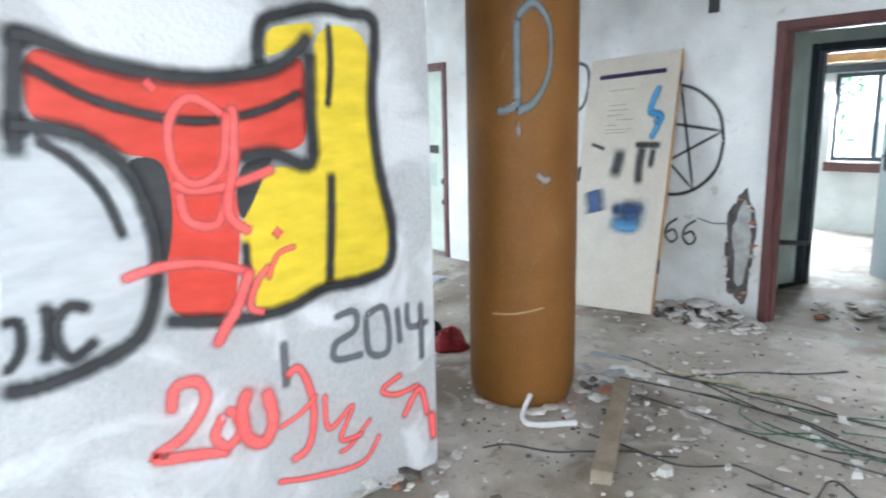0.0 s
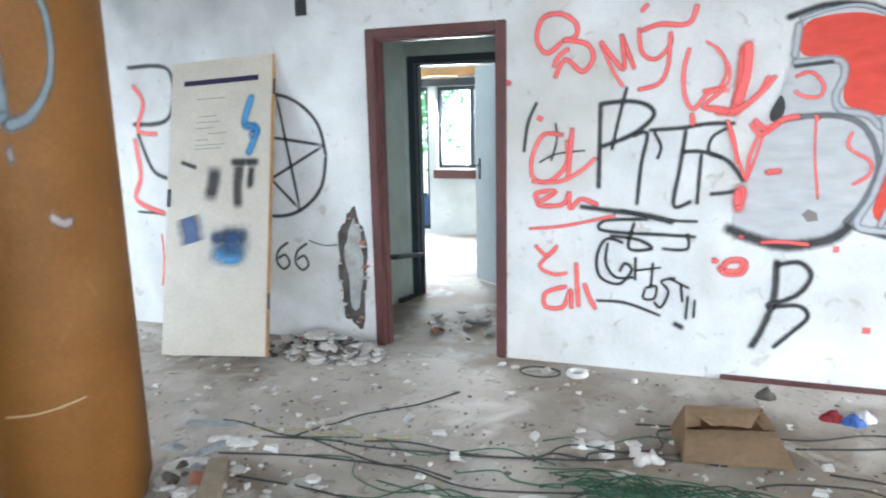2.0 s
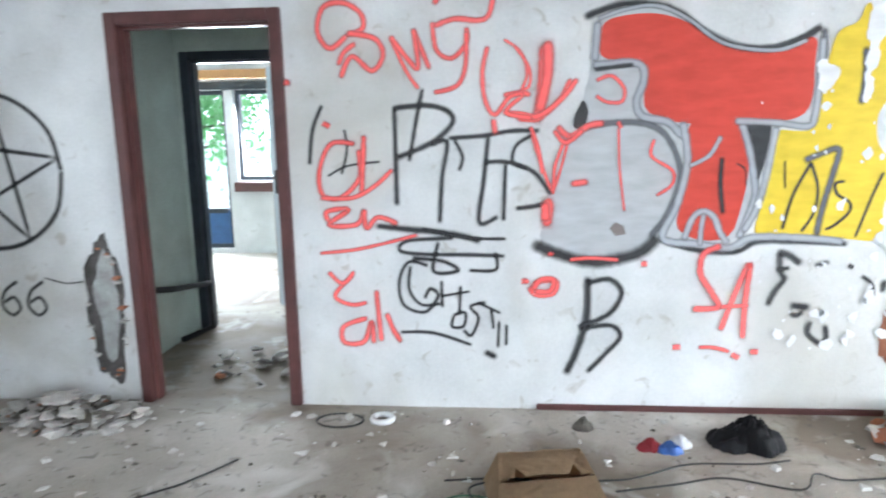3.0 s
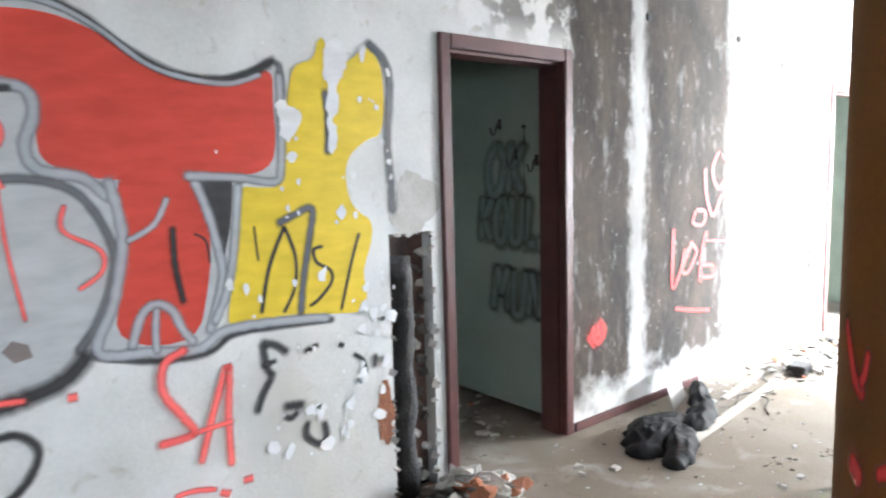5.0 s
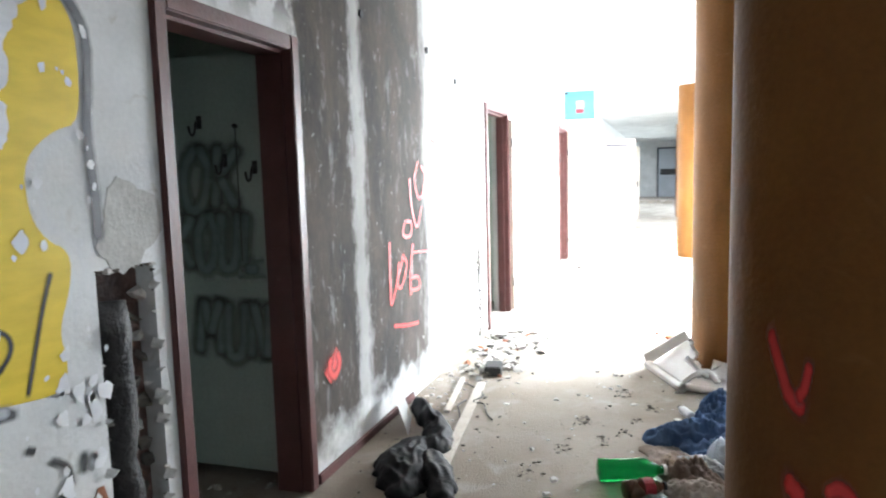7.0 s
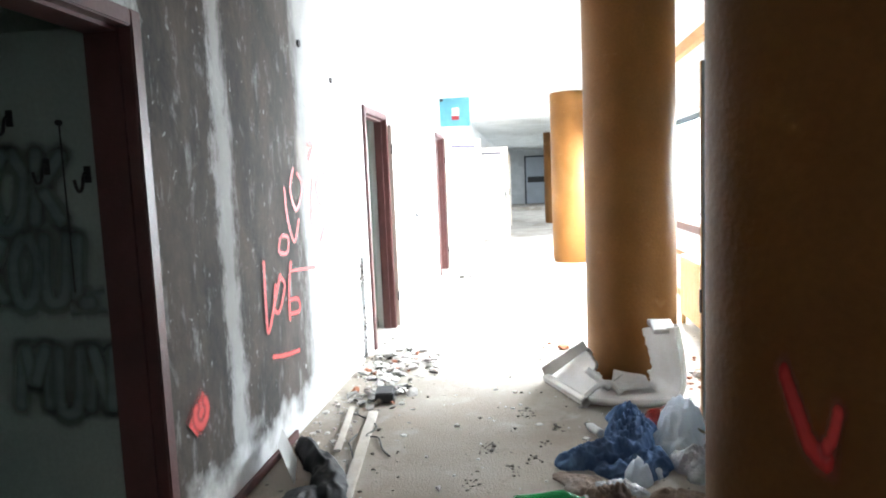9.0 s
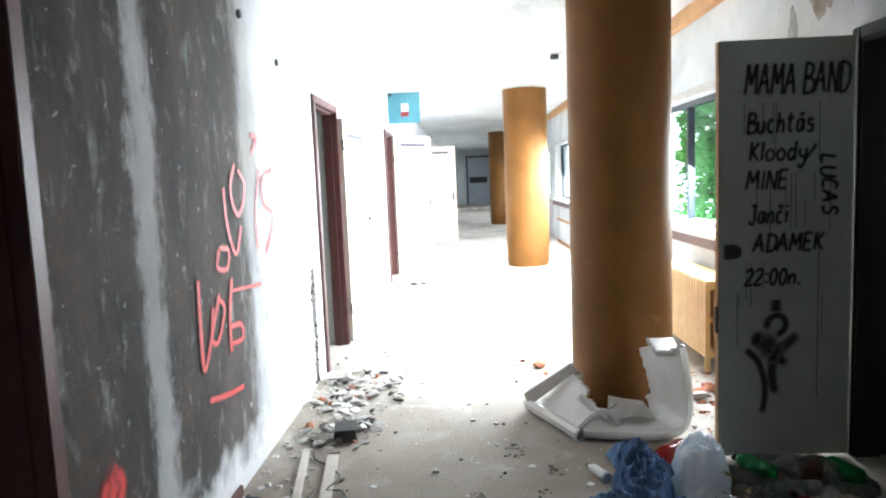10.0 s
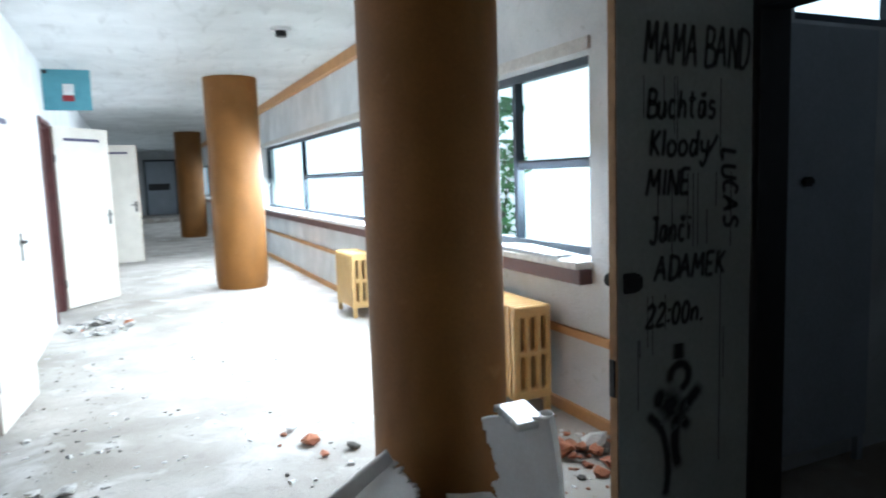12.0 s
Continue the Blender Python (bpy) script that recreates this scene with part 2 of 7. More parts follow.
NAVY = mat("navy_strip", (0.018, 0.012, 0.06), None, 20.0, 0.4, 0.02)


def glass_material():
    m = bpy.data.materials.new("window_glass")
    m.use_nodes = True
    nt = m.node_tree
    nt.nodes.remove(nt.nodes["Principled BSDF"])
    tr = nt.nodes.new("ShaderNodeBsdfTransparent")
    tr.inputs[0].default_value = (0.93, 0.97, 0.96, 1)
    gl = nt.nodes.new("ShaderNodeBsdfGlossy")
    gl.inputs["Roughness"].default_value = 0.03
    mx = nt.nodes.new("ShaderNodeMixShader")
    mx.inputs[0].default_value = 0.06
    nt.links.new(tr.outputs[0], mx.inputs[1])
    nt.links.new(gl.outputs[0], mx.inputs[2])
    nt.links.new(mx.outputs[0], nt.nodes["Material Output"].inputs[0])
    return m


GLASS = glass_material()

# ---- builders ----


def mesh_of(name, bm, material, smooth=False):
    me = bpy.data.meshes.new(name)
    bm.normal_update()
    bm.to_mesh(me)
    bm.free()
    if material:
        me.materials.append(material)
    if smooth:
        for p in me.polygons:
            p.use_smooth = True
    return me


def part(name, bm, material, parent, label="", smooth=False):
    """One mesh object under a thing or a part."""
    ob = new(name, mesh_of(name, bm, material, smooth))
    ob.parent = parent
    if label:
        ob["label"] = label
    return ob


def thing(name, m, label, category, group="", kind=""):
    e = new(name)
    e.empty_display_size = 0.1
    e.matrix_world = m
    return tagged(e, label, category, group, kind)


def solo(name, bm, material, m, label, category, group="", kind="", smooth=False):
    ob = new(name, mesh_of(name, bm, material, smooth))
    ob.matrix_world = m
    return tagged(ob, label, category, group, kind)


def box(bm, x0, x1, y0, y1, z0, z1, bevel=0.0):
    r = bmesh.ops.create_cube(bm, size=1.0)
    vs = r["verts"]
    for v in vs:
        v.co = Vector(((x0 + x1) / 2 + v.co.x * (x1 - x0), (y0 + y1) / 2 + v.co.y * (y1 - y0), (z0 + z1) / 2 + v.co.z * (z1 - z0)))
    if bevel:
        es = list({e for v in vs for e in v.link_edges})
        bmesh.ops.bevel(bm, geom=es, offset=bevel, segments=2, affect='EDGES', clamp_overlap=True)
    return bm


def one_box(*a, bevel=0.0):
    return box(bmesh.new(), *a, bevel=bevel)


def tube(bm, pts, radius, sides=8):
    """A round tube along points."""
    rings = []
    pts = [Vector(p) for p in pts]
    for i, p in enumerate(pts):
        d = (pts[min(i + 1, len(pts) - 1)] - pts[max(i - 1, 0)]).normalized()
        up = Vector((0, 0, 1)) if abs(d.z) < 0.9 else Vector((1, 0, 0))
        u = d.cross(up).normalized()
        v = u.cross(d).normalized()
        r = radius(i / max(1, len(pts) - 1)) if callable(radius) else radius
        rings.append([bm.verts.new(p + (u * math.cos(k * 2 * math.pi / sides) + v * math.sin(k * 2 * math.pi / sides)) * r) for k in range(sides)])
    for a, b in zip(rings, rings[1:]):
        for k in range(sides):
            bm.faces.new((a[k], a[(k + 1) % sides], b[(k + 1) % sides], b[k]))
    bm.faces.new(list(reversed(rings[0])))
    bm.faces.new(rings[-1])
    return bm


def smooth_line(pts, steps=6, closed=False):
    """Catmull-Rom through points of any dimension."""
    P = [Vector(p) for p in pts]
    n = len(P)
    if n < 3:
        return P
    out = []
    for i in range(n if closed else n - 1):
        if closed:
            a, b, c, d = P[i - 1], P[i], P[(i + 1) % n], P[(i + 2) % n]
        else:
            a, b, c, d = P[max(i - 1, 0)], P[i], P[i + 1], P[min(i + 2, n - 1)]
        for k in range(steps):
            t = k / steps
            out.append(0.5 * (2 * b + (c - a) * t + (2 * a - 5 * b + 4 * c - d) * t * t + (3 * b - a - 3 * c + d) * t ** 3))
    if not closed:
        out.append(P[-1])
    return out


def wall_mesh(us, zs, solid, t0, t1, axis):
    """A wall as cells between the breakpoints us and zs; solid(u, z) tells which are filled. axis 'x': runs along x, thick from y t0 to t1."""
    bm = bmesh.new()
    cache = {}

    def V(u, t, z):
        k = (round(u, 4), round(t, 4), round(z, 4))
        if k not in cache:
            cache[k] = bm.verts.new((u, t, z) if axis == 'x' else (t, u, z))
        return cache[k]

    nu, nz = len(us) - 1, len(zs) - 1
    fill = [[solid((us[i] + us[i + 1]) / 2, (zs[j] + zs[j + 1]) / 2) for j in range(nz)] for i in range(nu)]

    def f(i, j):
        return 0 <= i < nu and 0 <= j < nz and fill[i][j]

    for i in range(nu):
        for j in range(nz):
            if not fill[i][j]:
                continue
            u0, u1, z0, z1 = us[i], us[i + 1], zs[j], zs[j + 1]
            quads = [[(u0, t0, z0), (u1, t0, z0), (u1, t0, z1), (u0, t0, z1)], [(u1, t1, z0), (u0, t1, z0), (u0, t1, z1), (u1, t1, z1)]]
            if not f(i - 1, j):
                quads.append([(u0, t1, z0), (u0, t0, z0), (u0, t0, z1), (u0, t1, z1)])
            if not f(i + 1, j):
                quads.append([(u1, t0, z0), (u1, t1, z0), (u1, t1, z1), (u1, t0, z1)])
            if not f(i, j - 1):
                quads.append([(u0, t1, z0), (u1, t1, z0), (u1, t0, z0), (u0, t0, z0)])
            if not f(i, j + 1):
                quads.append([(u0, t0, z1), (u1, t0, z1), (u1, t1, z1), (u0, t1, z1)])
            for q in quads:
                bm.faces.new([V(*p) for p in q])
    bmesh.ops.recalc_face_normals(bm, faces=bm.faces)
    return bm


def wall(name, axis, u0, u1, t0, t1, openings, material, label, height=2.8, base=0.0):
    """openings: (u0, u1, z0, z1)."""
    us = sorted({u0, u1, *[o[0] for o in openings], *[o[1] for o in openings]})
    zs = sorted({base, height, *[o[2] for o in openings], *[o[3] for o in openings]})
    bm = wall_mesh(us, zs, lambda u, z: not any(o[0] < u < o[1] and o[2] < z < o[3] for o in openings), t0, t1, axis)
    ob = new(name, mesh_of(name, bm, material))
    return tagged(ob, label, "wall", kind="structure")


# ---- structure ----
H = 2.8
WB = 0.16   # thickness of the long wall
DOORS = [(-6.13, -5.22), (-1.93, -1.03), (2.27, 3.16), (6.43, 7.36), (10.87, 11.77), (15.65, 16.55), (19.9, 20.8), (24.2, 25.1)]
TOPS = [2.04, 2.05, 2.07, 2.10, 2.17, 2.20, 2.20, 2.10]
CHASE = (1.98, 2.21, 0.0, 1.2)
CHASE_2 = (6.09, 6.21, 0.0, 0.84)
ops = [(a + 0.03, b - 0.03, 0.0, t - 0.03) for (a, b), t in zip(DOORS, TOPS)]
wall_north = wall("wall_north", 'x', -9.0, 34.2, 0.0, WB, ops + [CHASE, CHASE_2], PLASTER_B, "long plastered corridor wall, graffitied, sooty and peeling")
tagged(solo("chase_backing", box(one_box(1.98, 2.21, 0.07, WB - 0.004, 0.0, 1.2), 6.09, 6.21, 0.07, WB - 0.004, 0.0, 0.84), mat("exposed_brick_dust", (0.15, 0.085, 0.068), (0.06, 0.042, 0.038), 9.0, 0.9, 0.6), pose(0, 0, 0), "crumbling brick inside broken pipe chases of the wall", "wall"), kind="structure")

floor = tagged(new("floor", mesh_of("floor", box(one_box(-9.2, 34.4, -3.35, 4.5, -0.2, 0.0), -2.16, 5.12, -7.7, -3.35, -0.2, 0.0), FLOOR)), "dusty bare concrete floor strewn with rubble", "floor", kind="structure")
ceiling = tagged(new("ceiling", mesh_of("ceiling", box(one_box(-9.2, 34.4, -3.35, 4.5, H, H + 0.2), -2.16, 5.12, -7.7, -3.35, H, H + 0.2), CEIL)), "stained white-painted concrete ceiling", "ceiling", kind="structure")

# window wall of the corridor, with the windows of the east stretch and of the west stretch
WY0, WY1 = -3.35, -3.1
E_WIN = [(5.9, 16.2, 0.93, 2.06), (17.4, 31.0, 0.93, 2.06)]
wall("wall_south_east", 'x', 4.98, 34.2, WY0, WY1, E_WIN, PLASTER, "corridor window wall, grey-white and stained")
wall("wall_south_west", 'x', -9.0, -2.16, WY0, WY1, [(-8.6, -4.6, 0.93, 2.06)], PLASTER, "white window wall of the west corridor")
# graffitied end wall beside the hall, and the hall's closing walls
wall("wall_hall_west", 'y', -7.5, -2.975, -2.16, -2.0, [], PLASTER_HALL, "grey-white plaster wall end covered with a grey, red and yellow mural")
# unseen south and east walls; their openings are added for the hall lamps
wall("wall_hall_south", 'x', -2.16, 3.3, -7.7, -7.5, [(-1.7, 1.1, 0.7, 2.4)], PLASTER, "white plaster wall, unseen, with an added wide window")
wall("wall_hall_east", 'y', -7.5, -3.13, 3.14, 3.3, [(-7.3, -5.0, 0.7, 2.4)], PLASTER, "plain white plaster wall with an added opening for light")
wall("wall_toilet_front", 'x', 3.14, 4.98, -3.13, -2.97, [(4.06, 4.75, 0.0, 2.04)], PLASTER, "plaster wall with a narrow toilet doorway")
wall("wall_toilet_side", 'y', -4.86, -3.35, 4.98, 5.12, [(-4.3, -3.5, 2.04, 2.45)], PLASTER, "plain plaster wall of the toilet")
wall("wall_toilet_back", 'x', 3.3, 5.12, -5.0, -4.86, [], PLASTER, "plain plaster wall of the toilet")
wall("wall_west_end", 'y', -3.1, 0.0, -9.2, -9.0, [], PLASTER, "white plaster end wall")
wall("wall_east_end", 'y', -3.1, 0.0, 34.2, 34.4, [], PLASTER, "grey end wall of the long corridor")
# rooms behind the long wall
wall("wall_anteroom_left", 'y', WB, 1.3, -2.34, -2.22, [], PLASTER_GREEN, "pale green painted wall of the anteroom")
wall("wall_anteroom_right", 'y', WB, 1.3, -0.8, -0.68, [], PLASTER_GREEN, "pale green painted wall of the anteroom")
wall("wall_anteroom_back", 'x', -4.8, -0.2, 1.3, 1.42, [(-2.18, -1.18, 0.0, 1.98)], PLASTER_GREEN, "pale green wall with a dark doorway")
wall("wall_back_room_north", 'x', -4.8, -0.2, 4.3, 4.5, [(-3.55, -3.14, 0.05, 1.9), (-3.03, -1.9, 0.86, 1.9)], PLASTER, "white wall with a dark-framed window and glazed door")
wall("wall_back_room_left", 'y', 1.42, 4.3, -4.8, -4.68, [], PLASTER, "white wall of the back room")
wall("wall_back_room_right", 'y', 1.42, 4.3, -0.32, -0.2, [], PLASTER, "white wall of the back room")
wall("wall_store_left", 'y', WB, 2.6, 1.7, 1.82, [], PLASTER_GREEN, "pale green wall of the small room")
wall("wall_store_right", 'y', WB, 2.6, 3.45, 3.57, [], PLASTER_GREEN, "pale green wall of the small room")
wall("wall_store_back", 'x', 1.82, 3.45, 2.48, 2.6, [], PLASTER_GREEN, "pale green wall of the small room")
for k, (a, b) in enumerate(DOORS):
    if k in (1, 2):
        continue
    wall("wall_closet_back_%d" % k, 'x', a - 0.9, b + 0.6, 2.0, 2.1, [], PLASTER_GREEN, "plain green wall inside a side room")
    wall("wall_closet_left_%d" % k, 'y', WB, 2.0, a - 0.9, a - 0.8, [], PLASTER_GREEN, "plain green wall inside a side room")
    wall("wall_closet_right_%d" % k, 'y', WB, 2.0, b + 0.5, b + 0.6, [], PLASTER_GREEN, "plain green wall inside a side room")

# ochre timber strip along the ceiling over the windows
tagged(solo("trim_beam", one_box(4.98, 34.2, -3.1, -3.02, 2.68, 2.8, bevel=0.004), BEAM, pose(0, 0, 0), "ochre-painted strip where window wall meets ceiling", "trim"), kind="structure")

# ---- columns ----


def column(x, y, r=0.28, label="round ochre-painted concrete column with scuffed broken base"):
    bm = bmesh.new()
    rng = random.Random(int(x * 100))
    n, rows = 48, [0.0, 0.03, 0.09, 0.5, 1.2, 2.0, H]
    rings = []
    for z in rows:
        ring = []
        for k in range(n):
            a = 2 * math.pi * k / n
            rr = r - (0.012 + 0.018 * rng.random() if z < 0.05 else 0.0)
            ring.append(bm.verts.new((rr * math.cos(a), rr * math.sin(a), z)))
        rings.append(ring)
    for a, b in zip(rings, rings[1:]):
        for k in range(n):
            bm.faces.new((a[k], a[(k + 1) % n], b[(k + 1) % n], b[k]))
    return solo("column", bm, ORANGE, pose(x, y, 0), label, "column", "ochre columns", smooth=True)


COLS = [(-2.29, -2.105, 0.283), (2.2, -1.99, 0.285), (5.66, -2.06, 0.307), (12.35, -2.1, 0.345), (22.2, -2.21, 0.345)]
for c in COLS:
    column(*c)

# ---- doors ----


def door(k, a, b, top, frame_mat=BROWN, y0=-0.022, depth=0.125, label="maroon-painted steel door frame, chipped"):
    """Frame in the opening from a to b; y0: its front face."""
    d = thing("door_%d" % k, pose(a, y0, 0), label, "door", kind="structure")
    w = b - a
    f = 0.062
    part("jamb", one_box(0, f, 0, depth, 0, top, bevel=0.006), frame_mat, d)
    part("jamb", one_box(w - f, w, 0, depth, 0, top, bevel=0.006), frame_mat, d)
    part("head", one_box(f, w - f, 0, depth, top - f, top, bevel=0.006), frame_mat, d)
    part("rebate", box(box(one_box(f, f + 0.014, 0.05, depth - 0.01, 0, top - f), w - f - 0.014, w - f, 0.05, depth - 0.01, 0, top - f), f, w - f, 0.05, depth - 0.01, top - f - 0.014, top - f), frame_mat, d)
    return d


def leaf(d, hx, hy, angle, w=0.8, h=1.97, material=LEAF_WHITE, strip=True, handle=True, edge=True, z=0.02):
    """A door leaf of door d, hinged at the world place (hx, hy), swung to the angle (degrees, 0: along +x)."""
    o = d.matrix_world.translation
    lf = part("leaf", one_box(0, w, -0.02, 0.02, 0, h, bevel=0.003), material, d)
    lf.matrix_basis = pose(hx - o.x, hy - o.y, z, 0, 0, angle)
    if edge:
        part("edge_lipping", one_box(w, w + 0.004, -0.019, 0.019, 0.002, h - 0.002), WOOD_EDGE, lf, "bare wood edge strip")
    if strip:
        part("slot_strip", box(one_box(w * 0.17, w * 0.83, 0.02, 0.023, h - 0.16, h - 0.125), w * 0.17, w * 0.83, -0.023, -0.02, h - 0.16, h - 0.125), NAVY, lf, "dark navy slot strip near the top")
    if handle:
        bm = bmesh.new()
        box(bm, w - 0.085, w - 0.045, -0.026, 0.026, 0.93, 1.12, bevel=0.003)
        tube(bm, [(w - 0.065, -0.02, 1.06), (w - 0.065, -0.06, 1.06), (w - 0.16, -0.065, 1.055)], 0.008)
        tube(bm, [(w - 0.065, 0.02, 1.06), (w - 0.065, 0.06, 1.06), (w - 0.16, 0.065, 1.055)], 0.008)
        part("handle", bm, BLACK, lf, "black door handle with long plate")
    for hz in (0.25, 1.7):
        part("hinge", tube(bmesh.new(), [(-0.004, -0.018, hz), (-0.004, -0.018, hz + 0.09)], 0.009), BLACK, lf)
    return lf


D = [door(i + 1, a, b, t, depth=0.184 if i == 2 else 0.125) for i, ((a, b), t) in enumerate(zip(DOORS, TOPS))]
leaf_z = leaf(D[0], -5.29, 0.115, 175, w=0.79, material=PLASTER_GREEN, strip=False)
for hole_z in (0.55, 0.78):
    part("lock_hole", tube(bmesh.new(), [(0.13, 0.018, hole_z), (0.13, 0.024, hole_z)], 0.035, 14), BLACK, leaf_z)
part("vent_slot", one_box(0.2, 0.55, 0.02, 0.024, 1.08, 1.17), BLACK, leaf_z, "dark vent slot")
part("smudge", one_box(0.25, 0.36, 0.02, 0.022, 0.72, 0.98), LEAF_GREEN, leaf_z)
leaf_b = leaf(D[2], 3.165, 0.18, 91, w=0.82, h=1.975, material=LEAF_GREEN, strip=False, handle=False, z=0.055)
leaf(D[3], 7.35, -0.04, -6, w=0.82, h=1.98)
leaf(D[4], 11.76, -0.03, -40, w=0.83, h=2.11)
leaf(D[5], 16.54, -0.03, -88, w=0.88, h=2.15)
leaf(D[6], 20.79, -0.03, -75, w=0.85, h=2.12)
door_a2 = door(9, -2.19, -1.17, 2.0, DARK_STEEL, 1.29, 0.14, "dark-painted inner door frame")
leaf(door_a2, -1.21, 1.44, 138, w=0.78, h=1.92, material=LEAF_GREY, strip=False)
door_wc = door(10, 4.04, 4.77, 2.06, BLACK, -3.14, 0.19, "dark door frame of the toilet with its leaf open into the corridor")
leaf_wc = leaf(door_wc, 4.72, -2.93, 90, w=0.62, h=2.0, material=LEAF_PALE, strip=False, handle=False)

# ---- windows ----


def window(k, x0, x1, z0, z1, y, mullions, transoms, label, out=-1, glazed=True):
    w = thing("window_%d" % k, pose(x0, y, z0), label, "window", kind="structure")
    W, Hh = x1 - x0, z1 - z0
    f = 0.05
    fr = bmesh.new()
    box(fr, 0, W, -0.03, 0.03, 0, f)
    box(fr, 0, W, -0.03, 0.03, Hh - f, Hh)
    box(fr, 0, f, -0.03, 0.03, f, Hh - f)
    box(fr, W - f, W, -0.03, 0.03, f, Hh - f)
    part("window_frame", fr, DARK_STEEL, w, "dark steel window frame")
    xs = [f] + [m - x0 for m in mullions] + [W - f]
    for m in mullions:
        part("mullion", one_box(m - x0 - 0.025, m - x0 + 0.025, -0.032, 0.032, f, Hh - f, bevel=0.004), DARK_STEEL, w)
    for i, (a, b) in enumerate(zip(xs, xs[1:])):
        t = transoms[i % len(transoms)]
        if t:
            part("transom", one_box(a + 0.025, b - 0.025, -0.026, 0.026, t - z0 - 0.03, t - z0 + 0.03, bevel=0.004), DARK_STEEL, w)
        if glazed:
            g = part("pane", one_box(a + 0.02, b - 0.02, -0.003, 0.003, f, Hh - f), GLASS, w)
            g.visible_shadow = False
    return w


win1 = window(1, 5.9, 16.2, 0.93, 2.06, -3.24, [6.87, 7.9, 10.2, 13.2], [1.47, 0, 0], "long dark-framed steel window band")
win2 = window(2, 17.4, 31.0, 0.93, 2.06, -3.24, [20.1, 22.8, 25.5, 28.2], [0], "long dark-framed steel window band")
win3 = window(3, -8.6, -4.6, 0.93, 2.06, -3.24, [-7.5, -6.4, -5.4], [0], "dark-framed steel window band")
# unseen window, added round the south hall lamp
win4 = window(4, -1.7, 1.1, 0.7, 2.4, -7.6, [-0.8, 0.2], [1.9], "wide dark-framed hall window, unseen and added for light")
win5 = window(5, -3.03, -1.9, 0.86, 1.9, 4.4, [-2.57], [0], "dark-framed window of the back room")
win6 = window(6, -3.55, -3.14, 0.05, 1.9, 4.4, [], [0.5], "narrow dark-framed glazed door of the back room")
# added toilet window, stands in for the bright patch above the cubicle
win7 = window(7, -0.4, 0.4, 2.04, 2.45, 0.0, [], [0], "small high toilet window, added for light")
win7.matrix_world = pose(5.07, -4.3, 2.04, 0, 0, 90)
for a, b in ((5.88, 16.22), (17.38, 31.02)):
    s = tagged(solo("window_sill", one_box(a, b, -3.2, -2.99, 0.885, 0.925, bevel=0.006), SILL, pose(0, 0, 0), "pale stone window sill with worn front edge", "sill"), kind="structure")
    tagged(solo("trim_sill_board", one_box(a, b, -3.098, -3.01, 0.80, 0.881, bevel=0.004), BROWN, pose(0, 0, 0), "brown board under the window sill", "trim"), kind="structure")
    tagged(solo("trim_lintel", one_box(a, b, -3.2, -3.08, 2.062, 2.13, bevel=0.004), SILL, pose(0, 0, 0), "pale ledge over the window band", "trim"), kind="structure")

# ---- outside ----
GROUND = mat("pale_yard_ground", (0.60, 0.60, 0.55), (0.46, 0.49, 0.40), 0.6, 0.95, 0.3)
gb = bmesh.new()
box(gb, -600, 600, -600, 600, -1.2, -0.6)
tagged(new("ground", mesh_of("ground", gb, GROUND)), "grassy ground round the building", "ground", kind="structure")

# ---- paint on walls ----


def spray(name, colour, soft=True, worn=0.12):
    """Spray paint: feathered across the stroke, thin and patchy in places."""
    m = bpy.data.materials.new(name)
    m.use_nodes = True
    nt = m.node_tree
    b = nt.nodes["Principled BSDF"]
    b.inputs["Roughness"].default_value = 0.55
    n = noise_node(nt, 7, 8, (1, 1, 3.0))
    base = nt.nodes.new("ShaderNodeValToRGB")
    base.color_ramp.elements[0].position, base.color_ramp.elements[1].position = 0.3, 0.72
    base.color_ramp.elements[0].color = (*[c * 0.86 for c in colour], 1)
    base.color_ramp.elements[1].color = (*[min(1, c * 1.08 + 0.015) for c in colour], 1)
    nt.links.new(n, base.inputs["Fac"])
    nt.links.new(base.outputs["Color"], b.inputs["Base Color"])
    if soft:
        uv = nt.nodes.new("ShaderNodeUVMap")
        uv.uv_map = "across"
        sep = nt.nodes.new("ShaderNodeSeparateXYZ")
        nt.links.new(uv.outputs[0], sep.inputs[0])
        edge = ramp_on(nt, sep.outputs[1], 0, 1, [(0.0, 0), (0.38, 0.95), (0.62, 0.95), (1.0, 0)])
        ends = ramp_on(nt, sep.outputs[0], 0, 1, [(0.0, 0.0), (0.7, 1.0)])
        edge = math_node(nt, 'MULTIPLY', edge, ends)
        nt.links.new(edge, b.inputs["Alpha"])
    return m


PAINT = {"black": (0.022, 0.023, 0.026), "dgrey": (0.12, 0.125, 0.14), "lgrey": (0.40, 0.42, 0.46), "grey": (0.47, 0.485, 0.50), "white": (0.76, 0.77, 0.79),
         "red": (0.60, 0.04, 0.018), "yellow": (0.74, 0.54, 0.015), "pink": (0.97, 0.13, 0.12), "redspray": (0.72, 0.05, 0.045), "dot": (0.22, 0.18, 0.17),
         "blue": (0.05, 0.30, 0.62), "paleblue": (0.135, 0.175, 0.195), "darkblue": (0.02, 0.07, 0.20), "dullgreen": (0.215, 0.285, 0.27), "haze": (0.28, 0.355, 0.325), "scuff": (0.40, 0.25, 0.12)}
SPRAY = {k: spray("spray_" + k, v) for k, v in PAINT.items()}
COAT = {k: spray("coat_" + k, PAINT[k], soft=False) for k in ("grey", "red", "yellow", "black", "white", "dot")}
